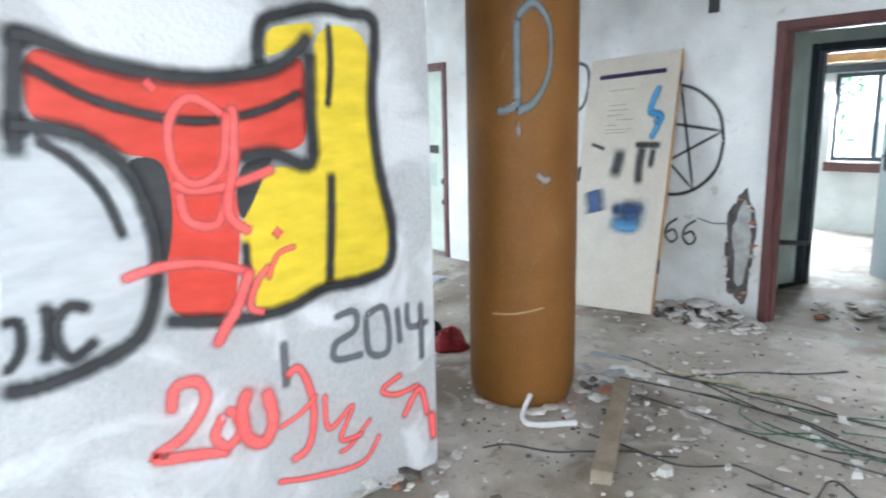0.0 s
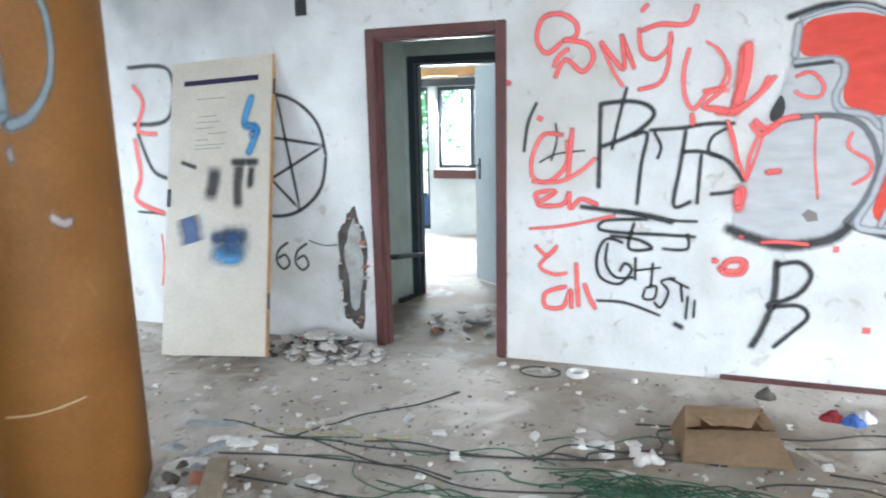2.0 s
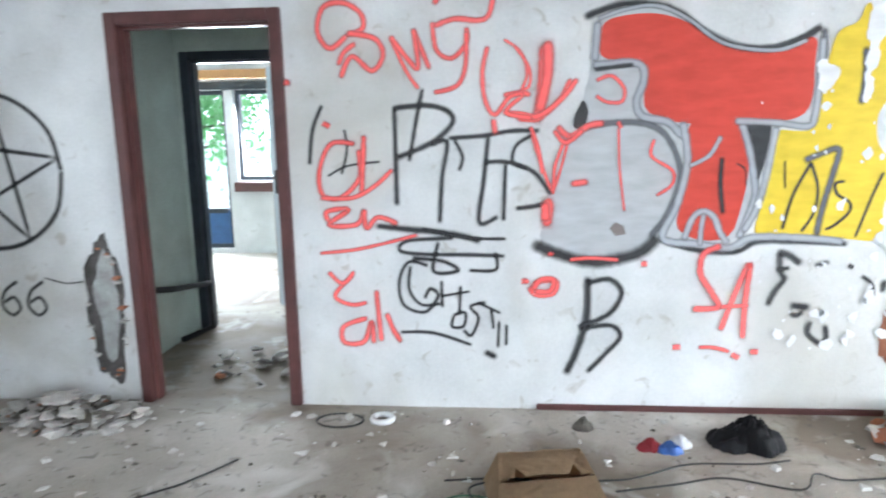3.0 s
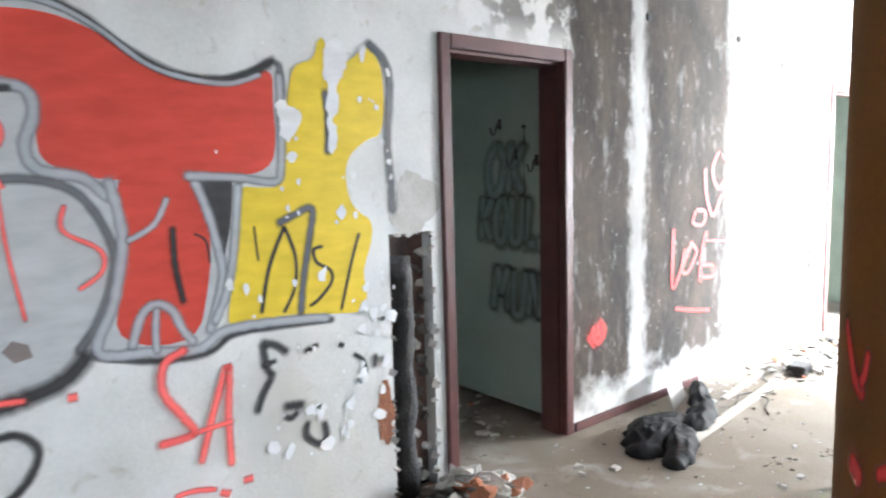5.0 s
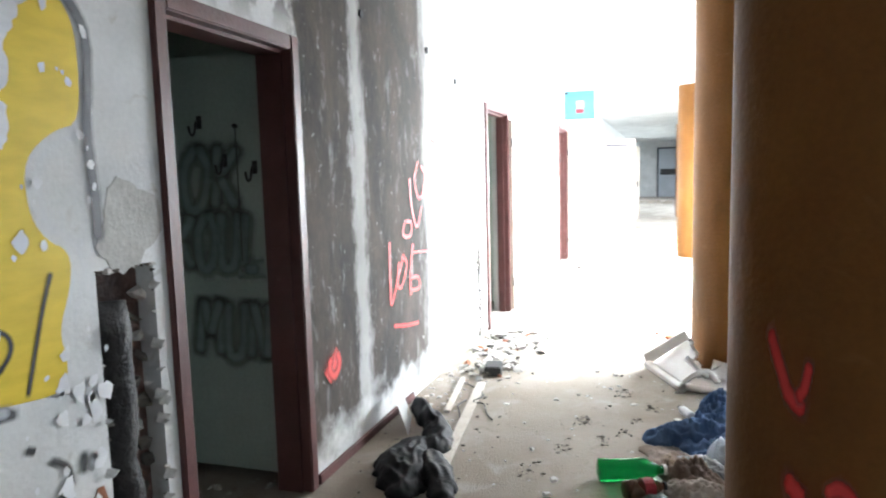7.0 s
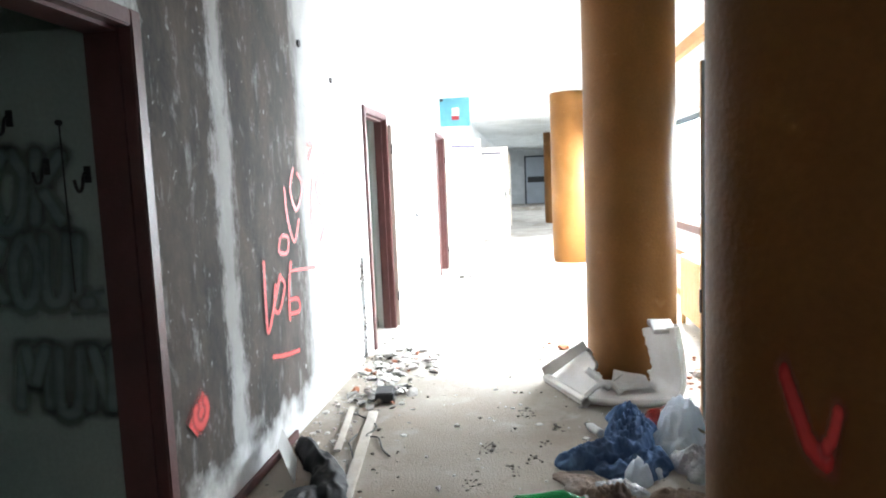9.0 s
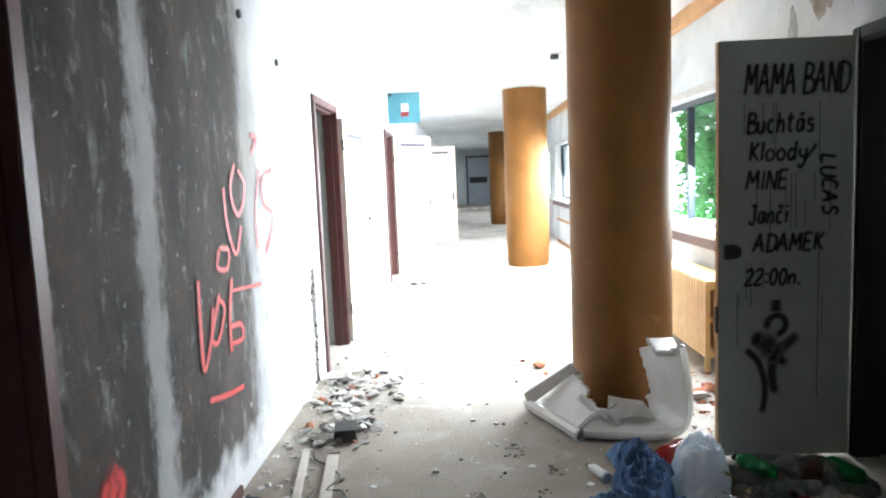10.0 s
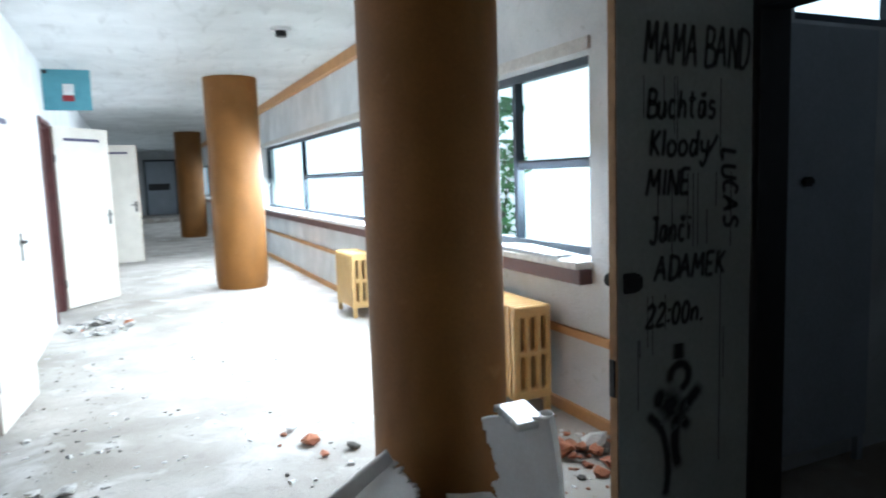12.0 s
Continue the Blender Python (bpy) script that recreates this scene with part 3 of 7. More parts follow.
SPRAY_LABELS = {"mural": "red, yellow and grey block-letter mural peeling off the wall", "pink_tag_mural": "thin pink spray tags over the mural", "pink_tag_top": "looping pink spray tag high on the wall",
                "pink_tag_low": "small pink spray tag beside the door", "black_tag_large": "large black spray letters on the wall", "black_tag_ghost": "black scribbled spray tag with underline",
                "black_letter_r": "tall black spray letter R", "black_scrawl": "small smudged black scrawl under the mural", "pentagram": "black spray pentagram in a circle", "sixes": "small black spray sixes with thin tail",
                "pink_tag_board": "black frame and pink strokes behind the leaning door", "red_words": "red spray words on the sooty wall", "red_spot": "round red spray spot on the sooty wall",
                "hall_mural": "grey, red and yellow block-letter mural with black outline", "hall_pink_tag": "pink spray scribbles across the mural", "hall_year": "grey spray year 2014 on the wall end"}


def points(text):
    return [tuple(float(v) for v in p.split(",")) for p in text.split()]


def ribbon(name, path, width, place, material, parent, seed=0):
    """A flat stroke along a 2D path; place(u, v) lays it on the surface."""
    rng = random.Random(seed)
    P = smooth_line([(a, b, 0) for a, b in path], 7)
    if len(P) < 5:
        P = [P[0].lerp(P[-1], k / 8) for k in range(9)]
    verts, faces, run = [], [], [0.0]
    for p, q in zip(P, P[1:]):
        run.append(run[-1] + (q - p).length)
    n = len(P)
    for i, p in enumerate(P):
        d = (P[min(i + 1, n - 1)] - P[max(i - 1, 0)])
        d = d.normalized() if d.length > 1e-6 else Vector((1, 0, 0))
        s = Vector((-d.y, d.x, 0))
        w = width * 0.68 * (0.92 + 0.16 * rng.random())
        q = p - d * width * 0.3 if i == 0 else p + d * width * 0.3 if i == n - 1 else p
        verts += [place(*(q + s * w).xy), place(*(q - s * w).xy)]
    for i in range(n - 1):
        faces.append((2 * i, 2 * i + 1, 2 * i + 3, 2 * i + 2))
    me = bpy.data.meshes.new(name)
    me.from_pydata([tuple(v) for v in verts], [], faces)
    uv = me.uv_layers.new(name="across")
    for lp in me.loops:
        s = run[lp.vertex_index // 2]
        uv.data[lp.index].uv = (min(1.0, (0.3 * width + min(s, run[-1] - s)) / max(width, 1e-4) * (1.0 if 0 < lp.vertex_index // 2 < n - 1 else 0.0)) if run[-1] > width else 1.0, lp.vertex_index % 2)
    me.materials.append(material)
    ob = new(name, me)
    ob.parent = parent
    return ob


stroke_count = [0]


def place_b(layer):
    return lambda u, v: Vector((u, -0.003 - 0.0007 * layer, v))


def place_a(layer):
    return lambda u, v: Vector((-1.997 + 0.0007 * layer, u, v))


def graffiti_b(kind):
    return (tagged(new("graffiti"), SPRAY_LABELS[kind], "graffiti"), place_b)


def graffiti_a(kind):
    return (tagged(new("graffiti"), SPRAY_LABELS[kind], "graffiti"), place_a)


def line(g, colour, width, layer, text):
    stroke_count[0] += 1
    ribbon("stroke", points(text), width * (1.45 if colour == "redspray" else 1.12), g[1](layer + (stroke_count[0] % 7) * 0.12), SPRAY[colour], g[0], stroke_count[0])


def fill(g, colour, layer, text):
    P = [Vector((a, b, 0)) for a, b in points(text)]
    small = max((p - P[0]).length for p in P) < 0.09
    for _ in range(0 if small else 2):
        P = [q for i, p in enumerate(P) for q in (p.lerp(P[(i + 1) % len(P)], 0.25), p.lerp(P[(i + 1) % len(P)], 0.75))]
    if colour == "white":
        for _ in range(2):
            P = [q for i, p in enumerate(P) for q in (p, p.lerp(P[(i + 1) % len(P)], 0.5))]
        jag_size = min(1.0, 12 * max((p - P[0]).length for p in P))
        P = [p + 0.024 * jag_size * Vector((noise.noise(p * 17), noise.noise(p * 17 + Vector((5, 5, 0))), 0)) + 0.009 * jag_size * Vector((noise.noise(p * 50), noise.noise(p * 50 + Vector((5, 5, 0))), 0)) for p in P]
    bm = bmesh.new()
    place = g[1](layer)
    f = bm.faces.new([bm.verts.new(place(p.x, p.y)) for p in P])
    f.normal_update()
    bmesh.ops.triangulate(bm, faces=[f], ngon_method='EAR_CLIP')
    part("paint_fill", bm, COAT[colour], g[0])


g = graffiti_b('mural')
fill(g, 'grey', 0, '0.48,1.97 0.64,2.01 0.8,2.01 0.98,1.9 1.18,1.81 1.34,1.81 1.51,1.91 1.51,1.6 1.5,1.44 1.31,1.45 1.27,1.22 1.25,0.94 1.15,0.86 0.82,0.91 0.73,0.84 0.56,0.79 0.39,0.81 0.22,0.87 0.25,1.01 0.28,1.23 0.34,1.38 0.43,1.45 0.42,1.57 0.47,1.74')
fill(g, 'red', 1, '0.5,1.94 0.64,1.97 0.78,1.97 0.92,1.92 1.06,1.82 1.2,1.78 1.34,1.79 1.49,1.87 1.48,1.72 1.49,1.6 1.46,1.48 1.28,1.46 1.16,1.46 0.91,1.46 0.82,1.48 0.72,1.52 0.71,1.61 0.73,1.68 0.71,1.75 0.63,1.76 0.49,1.77')
fill(g, 'red', 1.4, '0.92,1.5 1.16,1.5 1.21,1.36 1.22,1.22 1.2,1.08 1.15,0.88 0.88,0.92 0.91,1.11 0.92,1.28')
fill(g, 'yellow', 1.8, '1.26,0.93 1.27,1 1.3,1.14 1.33,1.36 1.34,1.43 1.4,1.42 1.49,1.42 1.5,1.46 1.52,1.62 1.55,1.81 1.58,1.88 1.66,1.9 1.68,1.98 1.71,1.99 1.73,1.86 1.76,1.88 1.85,1.93 1.89,1.98 1.95,1.94 1.98,1.85 1.97,1.62 1.88,1.6 1.78,1.52 1.78,1.39 1.82,1.31 1.9,1.27 1.89,1.17 1.84,1.06 1.86,0.97 1.85,0.9 1.8,0.89 1.72,0.9 1.51,0.92 1.3,0.93')
line(g, 'black', 0.03, 2, '0.43,1.96 0.59,2.01 0.74,2.01 0.86,1.97 1,1.87 1.13,1.81 1.29,1.8 1.42,1.84 1.5,1.89')
line(g, 'lgrey', 0.018, 3, '0.49,1.95 0.62,1.99 0.76,2 0.9,1.94 1.04,1.84 1.17,1.8 1.32,1.79 1.44,1.83')
line(g, 'lgrey', 0.035, 2, '0.49,1.94 0.48,1.76')
line(g, 'lgrey', 0.035, 2, '0.47,1.74 0.63,1.75 0.7,1.73 0.71,1.66 0.68,1.57 0.71,1.5 0.83,1.47 0.9,1.4')
line(g, 'black', 0.02, 2, '0.48,1.72 0.57,1.73 0.66,1.74')
line(g, 'dgrey', 0.028, 2, '0.44,1.45 0.55,1.47 0.69,1.47 0.8,1.43 0.87,1.33 0.9,1.2 0.85,1.03 0.77,0.92')
line(g, 'black', 0.055, 2, '0.2,0.88 0.32,0.83 0.47,0.79 0.6,0.8 0.73,0.84 0.81,0.92')
line(g, 'lgrey', 0.035, 3, '0.9,1.47 0.93,1.28 0.89,1.07 0.83,0.91 0.99,0.88 1.15,0.86 1.25,0.91 1.46,0.91 1.68,0.89')
line(g, 'black', 0.025, 2, '0.82,0.9 0.99,0.85 1.18,0.84 1.28,0.89 1.46,0.89 1.7,0.88')
line(g, 'lgrey', 0.03, 3, '0.93,0.9 0.97,1.01 1.02,1.04 1.07,1.01 1.1,0.94 1.14,0.88')
line(g, 'lgrey', 0.032, 3, '1.17,1.46 1.21,1.35 1.24,1.22 1.25,1.1 1.19,0.91')
fill(g, 'black', 2, '1.17,1.46 1.17,1.46 1.31,1.46 1.31,1.46 1.3,1.32 1.26,1.16 1.26,1.16 1.24,1.29 1.21,1.4')
line(g, 'lgrey', 0.032, 3, '1.33,1.44 1.31,1.28 1.29,1.15 1.26,1.04 1.21,0.94')
line(g, 'lgrey', 0.03, 3, '1.14,1.47 1.32,1.46 1.47,1.44 1.5,1.49 1.51,1.68 1.51,1.84')
line(g, 'dgrey', 0.035, 2, '1.9,1.99 1.98,1.93 2.01,1.83 1.99,1.6 2,1.42 2,1.29')
line(g, 'dgrey', 0.03, 3, '1.7,1.79 1.71,1.66 1.7,1.54')
line(g, 'dgrey', 0.03, 3, '1.51,1.88 1.52,1.81 1.52,1.75')
line(g, 'dgrey', 0.03, 3, '1.47,1.28 1.54,1.31 1.62,1.33 1.6,1.2 1.57,1.06 1.55,0.92')
line(g, 'black', 0.016, 4, '1.5,1.27 1.43,1.12 1.39,0.95')
line(g, 'black', 0.014, 4, '1.5,1.27 1.54,1.15 1.53,1.03 1.48,0.94')
line(g, 'black', 0.008, 4, '1.38,1.28 1.385,1.2 1.39,1.15')
line(g, 'black', 0.008, 4, '1.16,1.27 1.2,1.24 1.21,1.16')
line(g, 'black', 0.014, 4, '1.66,1.18 1.62,1.17 1.63,1.12 1.69,1.08 1.69,1.03 1.63,0.97 1.59,0.95')
line(g, 'black', 0.014, 4, '1.83,1.22 1.79,1.11 1.73,0.91')
line(g, 'black', 0.022, 4, '1.09,1.3 1.09,1.17 1.11,1.03')
line(g, 'lgrey', 0.02, 4, '1.08,1.4 1.03,1.31 0.94,1.26')
fill(g, 'dot', 3, '0.57,0.96 0.6,0.99 0.64,0.97 0.65,0.93 0.6,0.92')
fill(g, 'white', 5, '1.48,1.72 1.54,1.75 1.61,1.69 1.57,1.62 1.52,1.58 1.49,1.64')
line(g, 'lgrey', 0.024, 4, '1.02,1.03 1.01,0.95 1.01,0.87')
fill(g, 'white', 5, '1.71,1.97 1.78,1.99 1.82,1.94 1.76,1.82 1.74,1.65 1.73,1.54 1.7,1.54 1.71,1.72 1.7,1.89')
fill(g, 'black', 4, '0.43,1.59 0.46,1.53 0.44,1.45 0.39,1.44 0.38,1.49 0.41,1.55')
# small chips where the mural flakes off, thickest towards its right-hand end
chip_rng = random.Random(63)
for i in range(80):
    cx, cz = 2.0 - 0.75 * chip_rng.random() ** 1.8, 0.35 + 1.6 * chip_rng.random()
    cr = 0.006 + 0.028 * chip_rng.random() ** 2.5
    fill(g, 'white', 5.5, ' '.join('%.3f,%.3f' % (cx + cr * (0.5 + 0.7 * chip_rng.random()) * math.cos(k * 1.0472), cz + 1.3 * cr * (0.5 + 0.7 * chip_rng.random()) * math.sin(k * 1.0472)) for k in range(6)))
g = graffiti_b('pink_tag_mural')
line(g, 'pink', 0.03, 6, '1.11,0.87 1.03,0.83 1.02,0.73 1.08,0.63 1.11,0.56 0.99,0.55')
line(g, 'pink', 0.028, 6, '1.13,0.44 1.19,0.63 1.25,0.78 1.24,0.58 1.24,0.4')
line(g, 'pink', 0.02, 6, '1.1,0.56 1.26,0.57')
line(g, 'pink', 0.02, 6, '1.03,0.35 1.1,0.35 1.18,0.33')
line(g, 'pink', 0.028, 6, '1.2,0.31 1.22,0.3')
line(g, 'pink', 0.028, 6, '1.29,0.33 1.31,0.33')
line(g, 'pink', 0.028, 6, '0.74,0.78 0.75,0.78')
line(g, 'pink', 0.028, 6, '0.91,0.35 0.93,0.35')
line(g, 'pink', 0.028, 6, '0.15,0.69 0.16,0.69')
line(g, 'pink', 0.03, 6, '0.19,0.64 0.23,0.69 0.31,0.69 0.3,0.63 0.22,0.62 0.18,0.66')
line(g, 'pink', 0.05, 6, '0.26,1.86 0.26,1.7 0.22,1.53')
line(g, 'pink', 0.025, 6, '0.05,1.53 0.14,1.52 0.22,1.51 0.33,1.59 0.4,1.68')
line(g, 'pink', 0.025, 6, '0.05,1.61 0.13,1.62 0.18,1.61')
line(g, 'pink', 0.018, 6, '0.49,1.67 0.56,1.69 0.62,1.63 0.61,1.57 0.54,1.57 0.49,1.6')
line(g, 'pink', 0.018, 6, '0.18,1.46 0.22,1.35 0.24,1.23')
line(g, 'pink', 0.05, 6, '0.27,1.11 0.27,1.04 0.26,0.97')
line(g, 'pink', 0.03, 6, '0.31,1.46 0.37,1.41 0.46,1.46 0.53,1.47')
line(g, 'pink', 0.014, 6, '0.37,1.42 0.33,1.26 0.29,1.13')
line(g, 'pink', 0.012, 6, '0.6,1.45 0.61,1.26 0.64,1.04')
line(g, 'pink', 0.016, 6, '0.77,1.39 0.76,1.31 0.86,1.24 0.86,1.17 0.79,1.12')
line(g, 'pink', 0.02, 6, '0.6,1.47 0.61,1.45')
line(g, 'pink', 0.03, 6, '0.38,1.18 0.46,1.19')
line(g, 'pink', 0.02, 6, '0.27,0.83 0.3,0.83')
line(g, 'pink', 0.02, 6, '0.38,0.8 0.48,0.81 0.62,0.8')
line(g, 'pink', 0.014, 6, '0.1,1.84 0.17,1.74 0.17,1.65 0.1,1.62')
g = graffiti_b('pink_tag_top')
line(g, 'pink', 0.026, 6, '-0.704,1.91 -0.792,1.85 -0.85,1.93 -0.818,2.04 -0.721,2.06 -0.636,2.01 -0.627,1.94 -0.704,1.91')
line(g, 'pink', 0.026, 6, '-0.704,1.92 -0.57,1.89 -0.532,1.81 -0.59,1.74 -0.686,1.81 -0.745,1.71')
line(g, 'pink', 0.024, 6, '-0.754,1.77 -0.724,1.83 -0.666,1.87')
line(g, 'pink', 0.024, 6, '-0.494,1.9 -0.419,1.8 -0.362,1.75 -0.382,1.93')
line(g, 'pink', 0.024, 6, '-0.382,1.93 -0.306,1.74')
line(g, 'pink', 0.022, 6, '-0.29,1.96 -0.271,1.83 -0.197,1.79 -0.126,1.86 -0.127,1.93')
line(g, 'pink', 0.026, 6, '-0.281,1.94 -0.182,1.97 -0.074,1.96 -0.022,1.98 0.002,2.06')
line(g, 'pink', 0.022, 6, '-0.127,1.91 -0.133,1.75 -0.176,1.66 -0.287,1.63')
line(g, 'pink', 0.024, 6, '-0.282,2.04 -0.246,2.08')
line(g, 'pink', 0.018, 6, '-0.494,1.89 -0.418,1.73 -0.362,1.65')
line(g, 'pink', 0.022, 6, '-0.027,1.84 -0.051,1.72 -0.039,1.59 0.008,1.52 0.077,1.6 0.139,1.61 0.062,1.53 0.187,1.5')
line(g, 'pink', 0.014, 6, '0.052,1.87 0.132,1.81 0.162,1.71 0.13,1.62')
line(g, 'pink', 0.05, 6, '0.243,1.84 0.24,1.71 0.228,1.57 0.206,1.48')
line(g, 'pink', 0.026, 6, '0.116,1.5 0.222,1.5 0.323,1.59 0.37,1.68')
line(g, 'pink', 0.026, 6, '-0,1.5 0.011,1.43')
line(g, 'pink', 0.018, 6, '0.19,1.42 0.23,1.29 0.289,1.15 0.301,1.27 0.348,1.4')
line(g, 'pink', 0.022, 6, '0.295,1.44 0.35,1.38 0.433,1.44')
line(g, 'pink', 0.04, 6, '0.256,1.09 0.256,0.996')
g = graffiti_b('pink_tag_low')
line(g, 'pink', 0.024, 6, '-0.69,1.39 -0.81,1.39 -0.874,1.26 -0.866,1.14 -0.774,1.12 -0.672,1.22 -0.671,1.36')
line(g, 'pink', 0.026, 6, '-0.641,1.43 -0.652,1.28 -0.663,1.14')
line(g, 'pink', 0.022, 6, '-0.876,1.12 -0.713,1.12 -0.593,1.18 -0.504,1.26')
line(g, 'pink', 0.026, 6, '-0.838,0.993 -0.847,1.05 -0.734,1.06 -0.838,0.983 -0.695,0.984 -0.654,1.06')
line(g, 'pink', 0.026, 6, '-0.654,1.06 -0.644,0.965 -0.584,1.02 -0.485,0.987')
line(g, 'pink', 0.018, 6, '-0.893,0.834 -0.717,0.852 -0.554,0.886 -0.386,0.929')
line(g, 'pink', 0.022, 6, '-0.853,0.735 -0.781,0.675 -0.718,0.739')
line(g, 'pink', 0.022, 6, '-0.729,0.718 -0.824,0.61 -0.741,0.561 -0.658,0.574')
line(g, 'pink', 0.026, 6, '-0.659,0.49 -0.785,0.442 -0.786,0.356 -0.681,0.361 -0.638,0.47 -0.629,0.353')
line(g, 'pink', 0.026, 6, '-0.606,0.639 -0.597,0.493 -0.587,0.366')
line(g, 'pink', 0.026, 6, '-0.556,0.516 -0.525,0.433 -0.485,0.361')
line(g, 'pink', 0.026, 6, '-0.839,1.49 -0.819,1.48')
line(g, 'pink', 0.02, 6, '0.152,0.694 0.18,0.685')
line(g, 'pink', 0.026, 6, '0.2,0.646 0.235,0.696 0.299,0.698 0.283,0.639 0.209,0.637')
line(g, 'pink', 0.03, 6, '-1.05,1.7 -1,1.69')
g = graffiti_b('black_tag_large')
line(g, 'black', 0.02, 2, '-0.847,1.58 -0.9,1.46 -0.924,1.29')
line(g, 'black', 0.024, 2, '-0.485,1.56 -0.485,1.32 -0.485,1.08')
line(g, 'black', 0.026, 2, '-0.49,1.56 -0.324,1.57 -0.221,1.54 -0.201,1.48 -0.303,1.39 -0.475,1.32')
line(g, 'black', 0.02, 2, '-0.343,1.65 -0.38,1.49 -0.417,1.3')
line(g, 'black', 0.022, 2, '-0.303,1.38 -0.228,1.39 -0.254,1.22 -0.27,0.989')
line(g, 'black', 0.022, 2, '-0.219,1.41 -0.044,1.42 0.082,1.44 0.224,1.44')
line(g, 'black', 0.018, 2, '-0.191,1.4 -0.152,1.32 -0.169,1.25')
line(g, 'black', 0.022, 2, '-0.025,1.41 -0.048,1.2 -0.071,0.992 0.022,1.02')
line(g, 'black', 0.022, 2, '-0.04,1.29 0.069,1.29 0.197,1.24 0.281,1.13')
line(g, 'black', 0.02, 2, '0.06,1.28 0.055,1.15 0.05,1')
line(g, 'black', 0.018, 2, '0.19,1.42 0.112,1.37 0.096,1.29 0.16,1.26')
line(g, 'black', 0.022, 2, '0.112,1.06 0.203,1.07 0.283,1.09')
line(g, 'black', 0.014, 2, '-0.739,1.46 -0.73,1.36 -0.762,1.24')
line(g, 'black', 0.012, 2, '-0.833,1.23 -0.732,1.28 -0.563,1.3')
g = graffiti_b('black_tag_ghost')
line(g, 'black', 0.03, 2, '-0.594,0.976 -0.435,0.958 -0.202,0.932 -0.069,0.895')
line(g, 'black', 0.016, 2, '-0.357,0.959 -0.126,0.913 0.062,0.907')
line(g, 'black', 0.02, 2, '-0.202,0.912 -0.435,0.898 -0.475,0.847 -0.356,0.829 -0.124,0.825 0.055,0.819')
line(g, 'black', 0.02, 2, '-0.279,0.891 -0.306,0.74 -0.18,0.744 -0.258,0.792 -0.415,0.808')
line(g, 'black', 0.018, 2, '0.008,0.837 0.01,0.749 -0.123,0.745')
line(g, 'black', 0.018, 2, '-0.336,0.77 -0.435,0.787 -0.485,0.684 -0.464,0.561 -0.354,0.524 -0.286,0.609 -0.325,0.648 -0.355,0.596')
line(g, 'black', 0.016, 2, '-0.425,0.767 -0.434,0.645 -0.374,0.564 -0.275,0.568')
line(g, 'black', 0.016, 2, '-0.267,0.691 -0.265,0.548')
line(g, 'black', 0.016, 2, '-0.169,0.664 -0.177,0.511')
line(g, 'black', 0.014, 2, '-0.266,0.609 -0.121,0.635')
line(g, 'black', 0.016, 2, '-0.206,0.509 -0.215,0.447 -0.156,0.45 -0.148,0.522 -0.206,0.509')
line(g, 'black', 0.016, 2, '-0.043,0.577 -0.119,0.554 -0.079,0.494 -0.116,0.4 -0.156,0.429')
line(g, 'black', 0.015, 2, '-0.081,0.576 0.035,0.52')
line(g, 'black', 0.015, 2, '-0.013,0.538 -0.001,0.437')
line(g, 'black', 0.015, 2, '0.027,0.479 0.021,0.335')
line(g, 'black', 0.015, 2, '0.065,0.46 0.063,0.348')
line(g, 'black', 0.018, 2, '-0.485,0.414 -0.313,0.411 -0.115,0.348')
line(g, 'black', 0.03, 2, '-0.046,0.311 0.012,0.283')
g = graffiti_b('black_letter_r')
line(g, 'black', 0.034, 2, '0.47,0.71 0.47,0.5 0.42,0.31 0.37,0.2')
line(g, 'black', 0.026, 2, '0.47,0.68 0.58,0.7 0.64,0.63 0.58,0.52 0.43,0.45')
line(g, 'black', 0.024, 2, '0.44,0.44 0.59,0.46 0.64,0.4 0.57,0.31 0.48,0.21')
g = graffiti_b('black_scrawl')
for scrawl_width, scrawl in ((0.03, '1.38,0.84 1.44,0.82 1.49,0.78'), (0.026, '1.39,0.83 1.4,0.74 1.43,0.7'), (0.02, '1.38,0.75 1.44,0.76'), (0.028, '1.42,0.7 1.38,0.64 1.35,0.57'), (0.022, '1.56,0.77 1.62,0.79'), (0.022, '1.72,0.77 1.73,0.765'),
                             (0.02, '1.78,0.72 1.83,0.68 1.84,0.62'), (0.034, '1.46,0.57 1.51,0.565 1.55,0.56'), (0.026, '1.52,0.54 1.49,0.52 1.46,0.53'), (0.026, '1.56,0.49 1.55,0.43 1.61,0.38 1.64,0.41 1.63,0.47'), (0.024, '1.89,0.7 1.88,0.64')):
    line(g, 'black', scrawl_width, 2, scrawl)
g = graffiti_b('pentagram')
line(g, 'black', 0.024, 2, '-2.25,1.27 -2.3,1.48 -2.46,1.63 -2.66,1.68 -2.87,1.63 -3.02,1.48 -3.07,1.27 -3.02,1.07 -2.87,0.91 -2.66,0.86 -2.46,0.91 -2.3,1.06 -2.25,1.27')
line(g, 'black', 0.02, 2, '-2.26,1.34 -3.03,1.45')
line(g, 'black', 0.02, 2, '-3.03,1.45 -2.47,0.91')
line(g, 'black', 0.02, 2, '-2.47,0.91 -2.6,1.68')
line(g, 'black', 0.02, 2, '-2.6,1.68 -2.94,0.98')
line(g, 'black', 0.02, 2, '-2.94,0.98 -2.26,1.34')
g = graffiti_b('sixes')
line(g, 'black', 0.018, 2, '-2.58,0.68 -2.66,0.62 -2.68,0.54 -2.63,0.49 -2.58,0.53 -2.61,0.59 -2.67,0.56')
line(g, 'black', 0.018, 2, '-2.43,0.68 -2.51,0.62 -2.53,0.54 -2.48,0.49 -2.43,0.53 -2.46,0.59 -2.52,0.56')
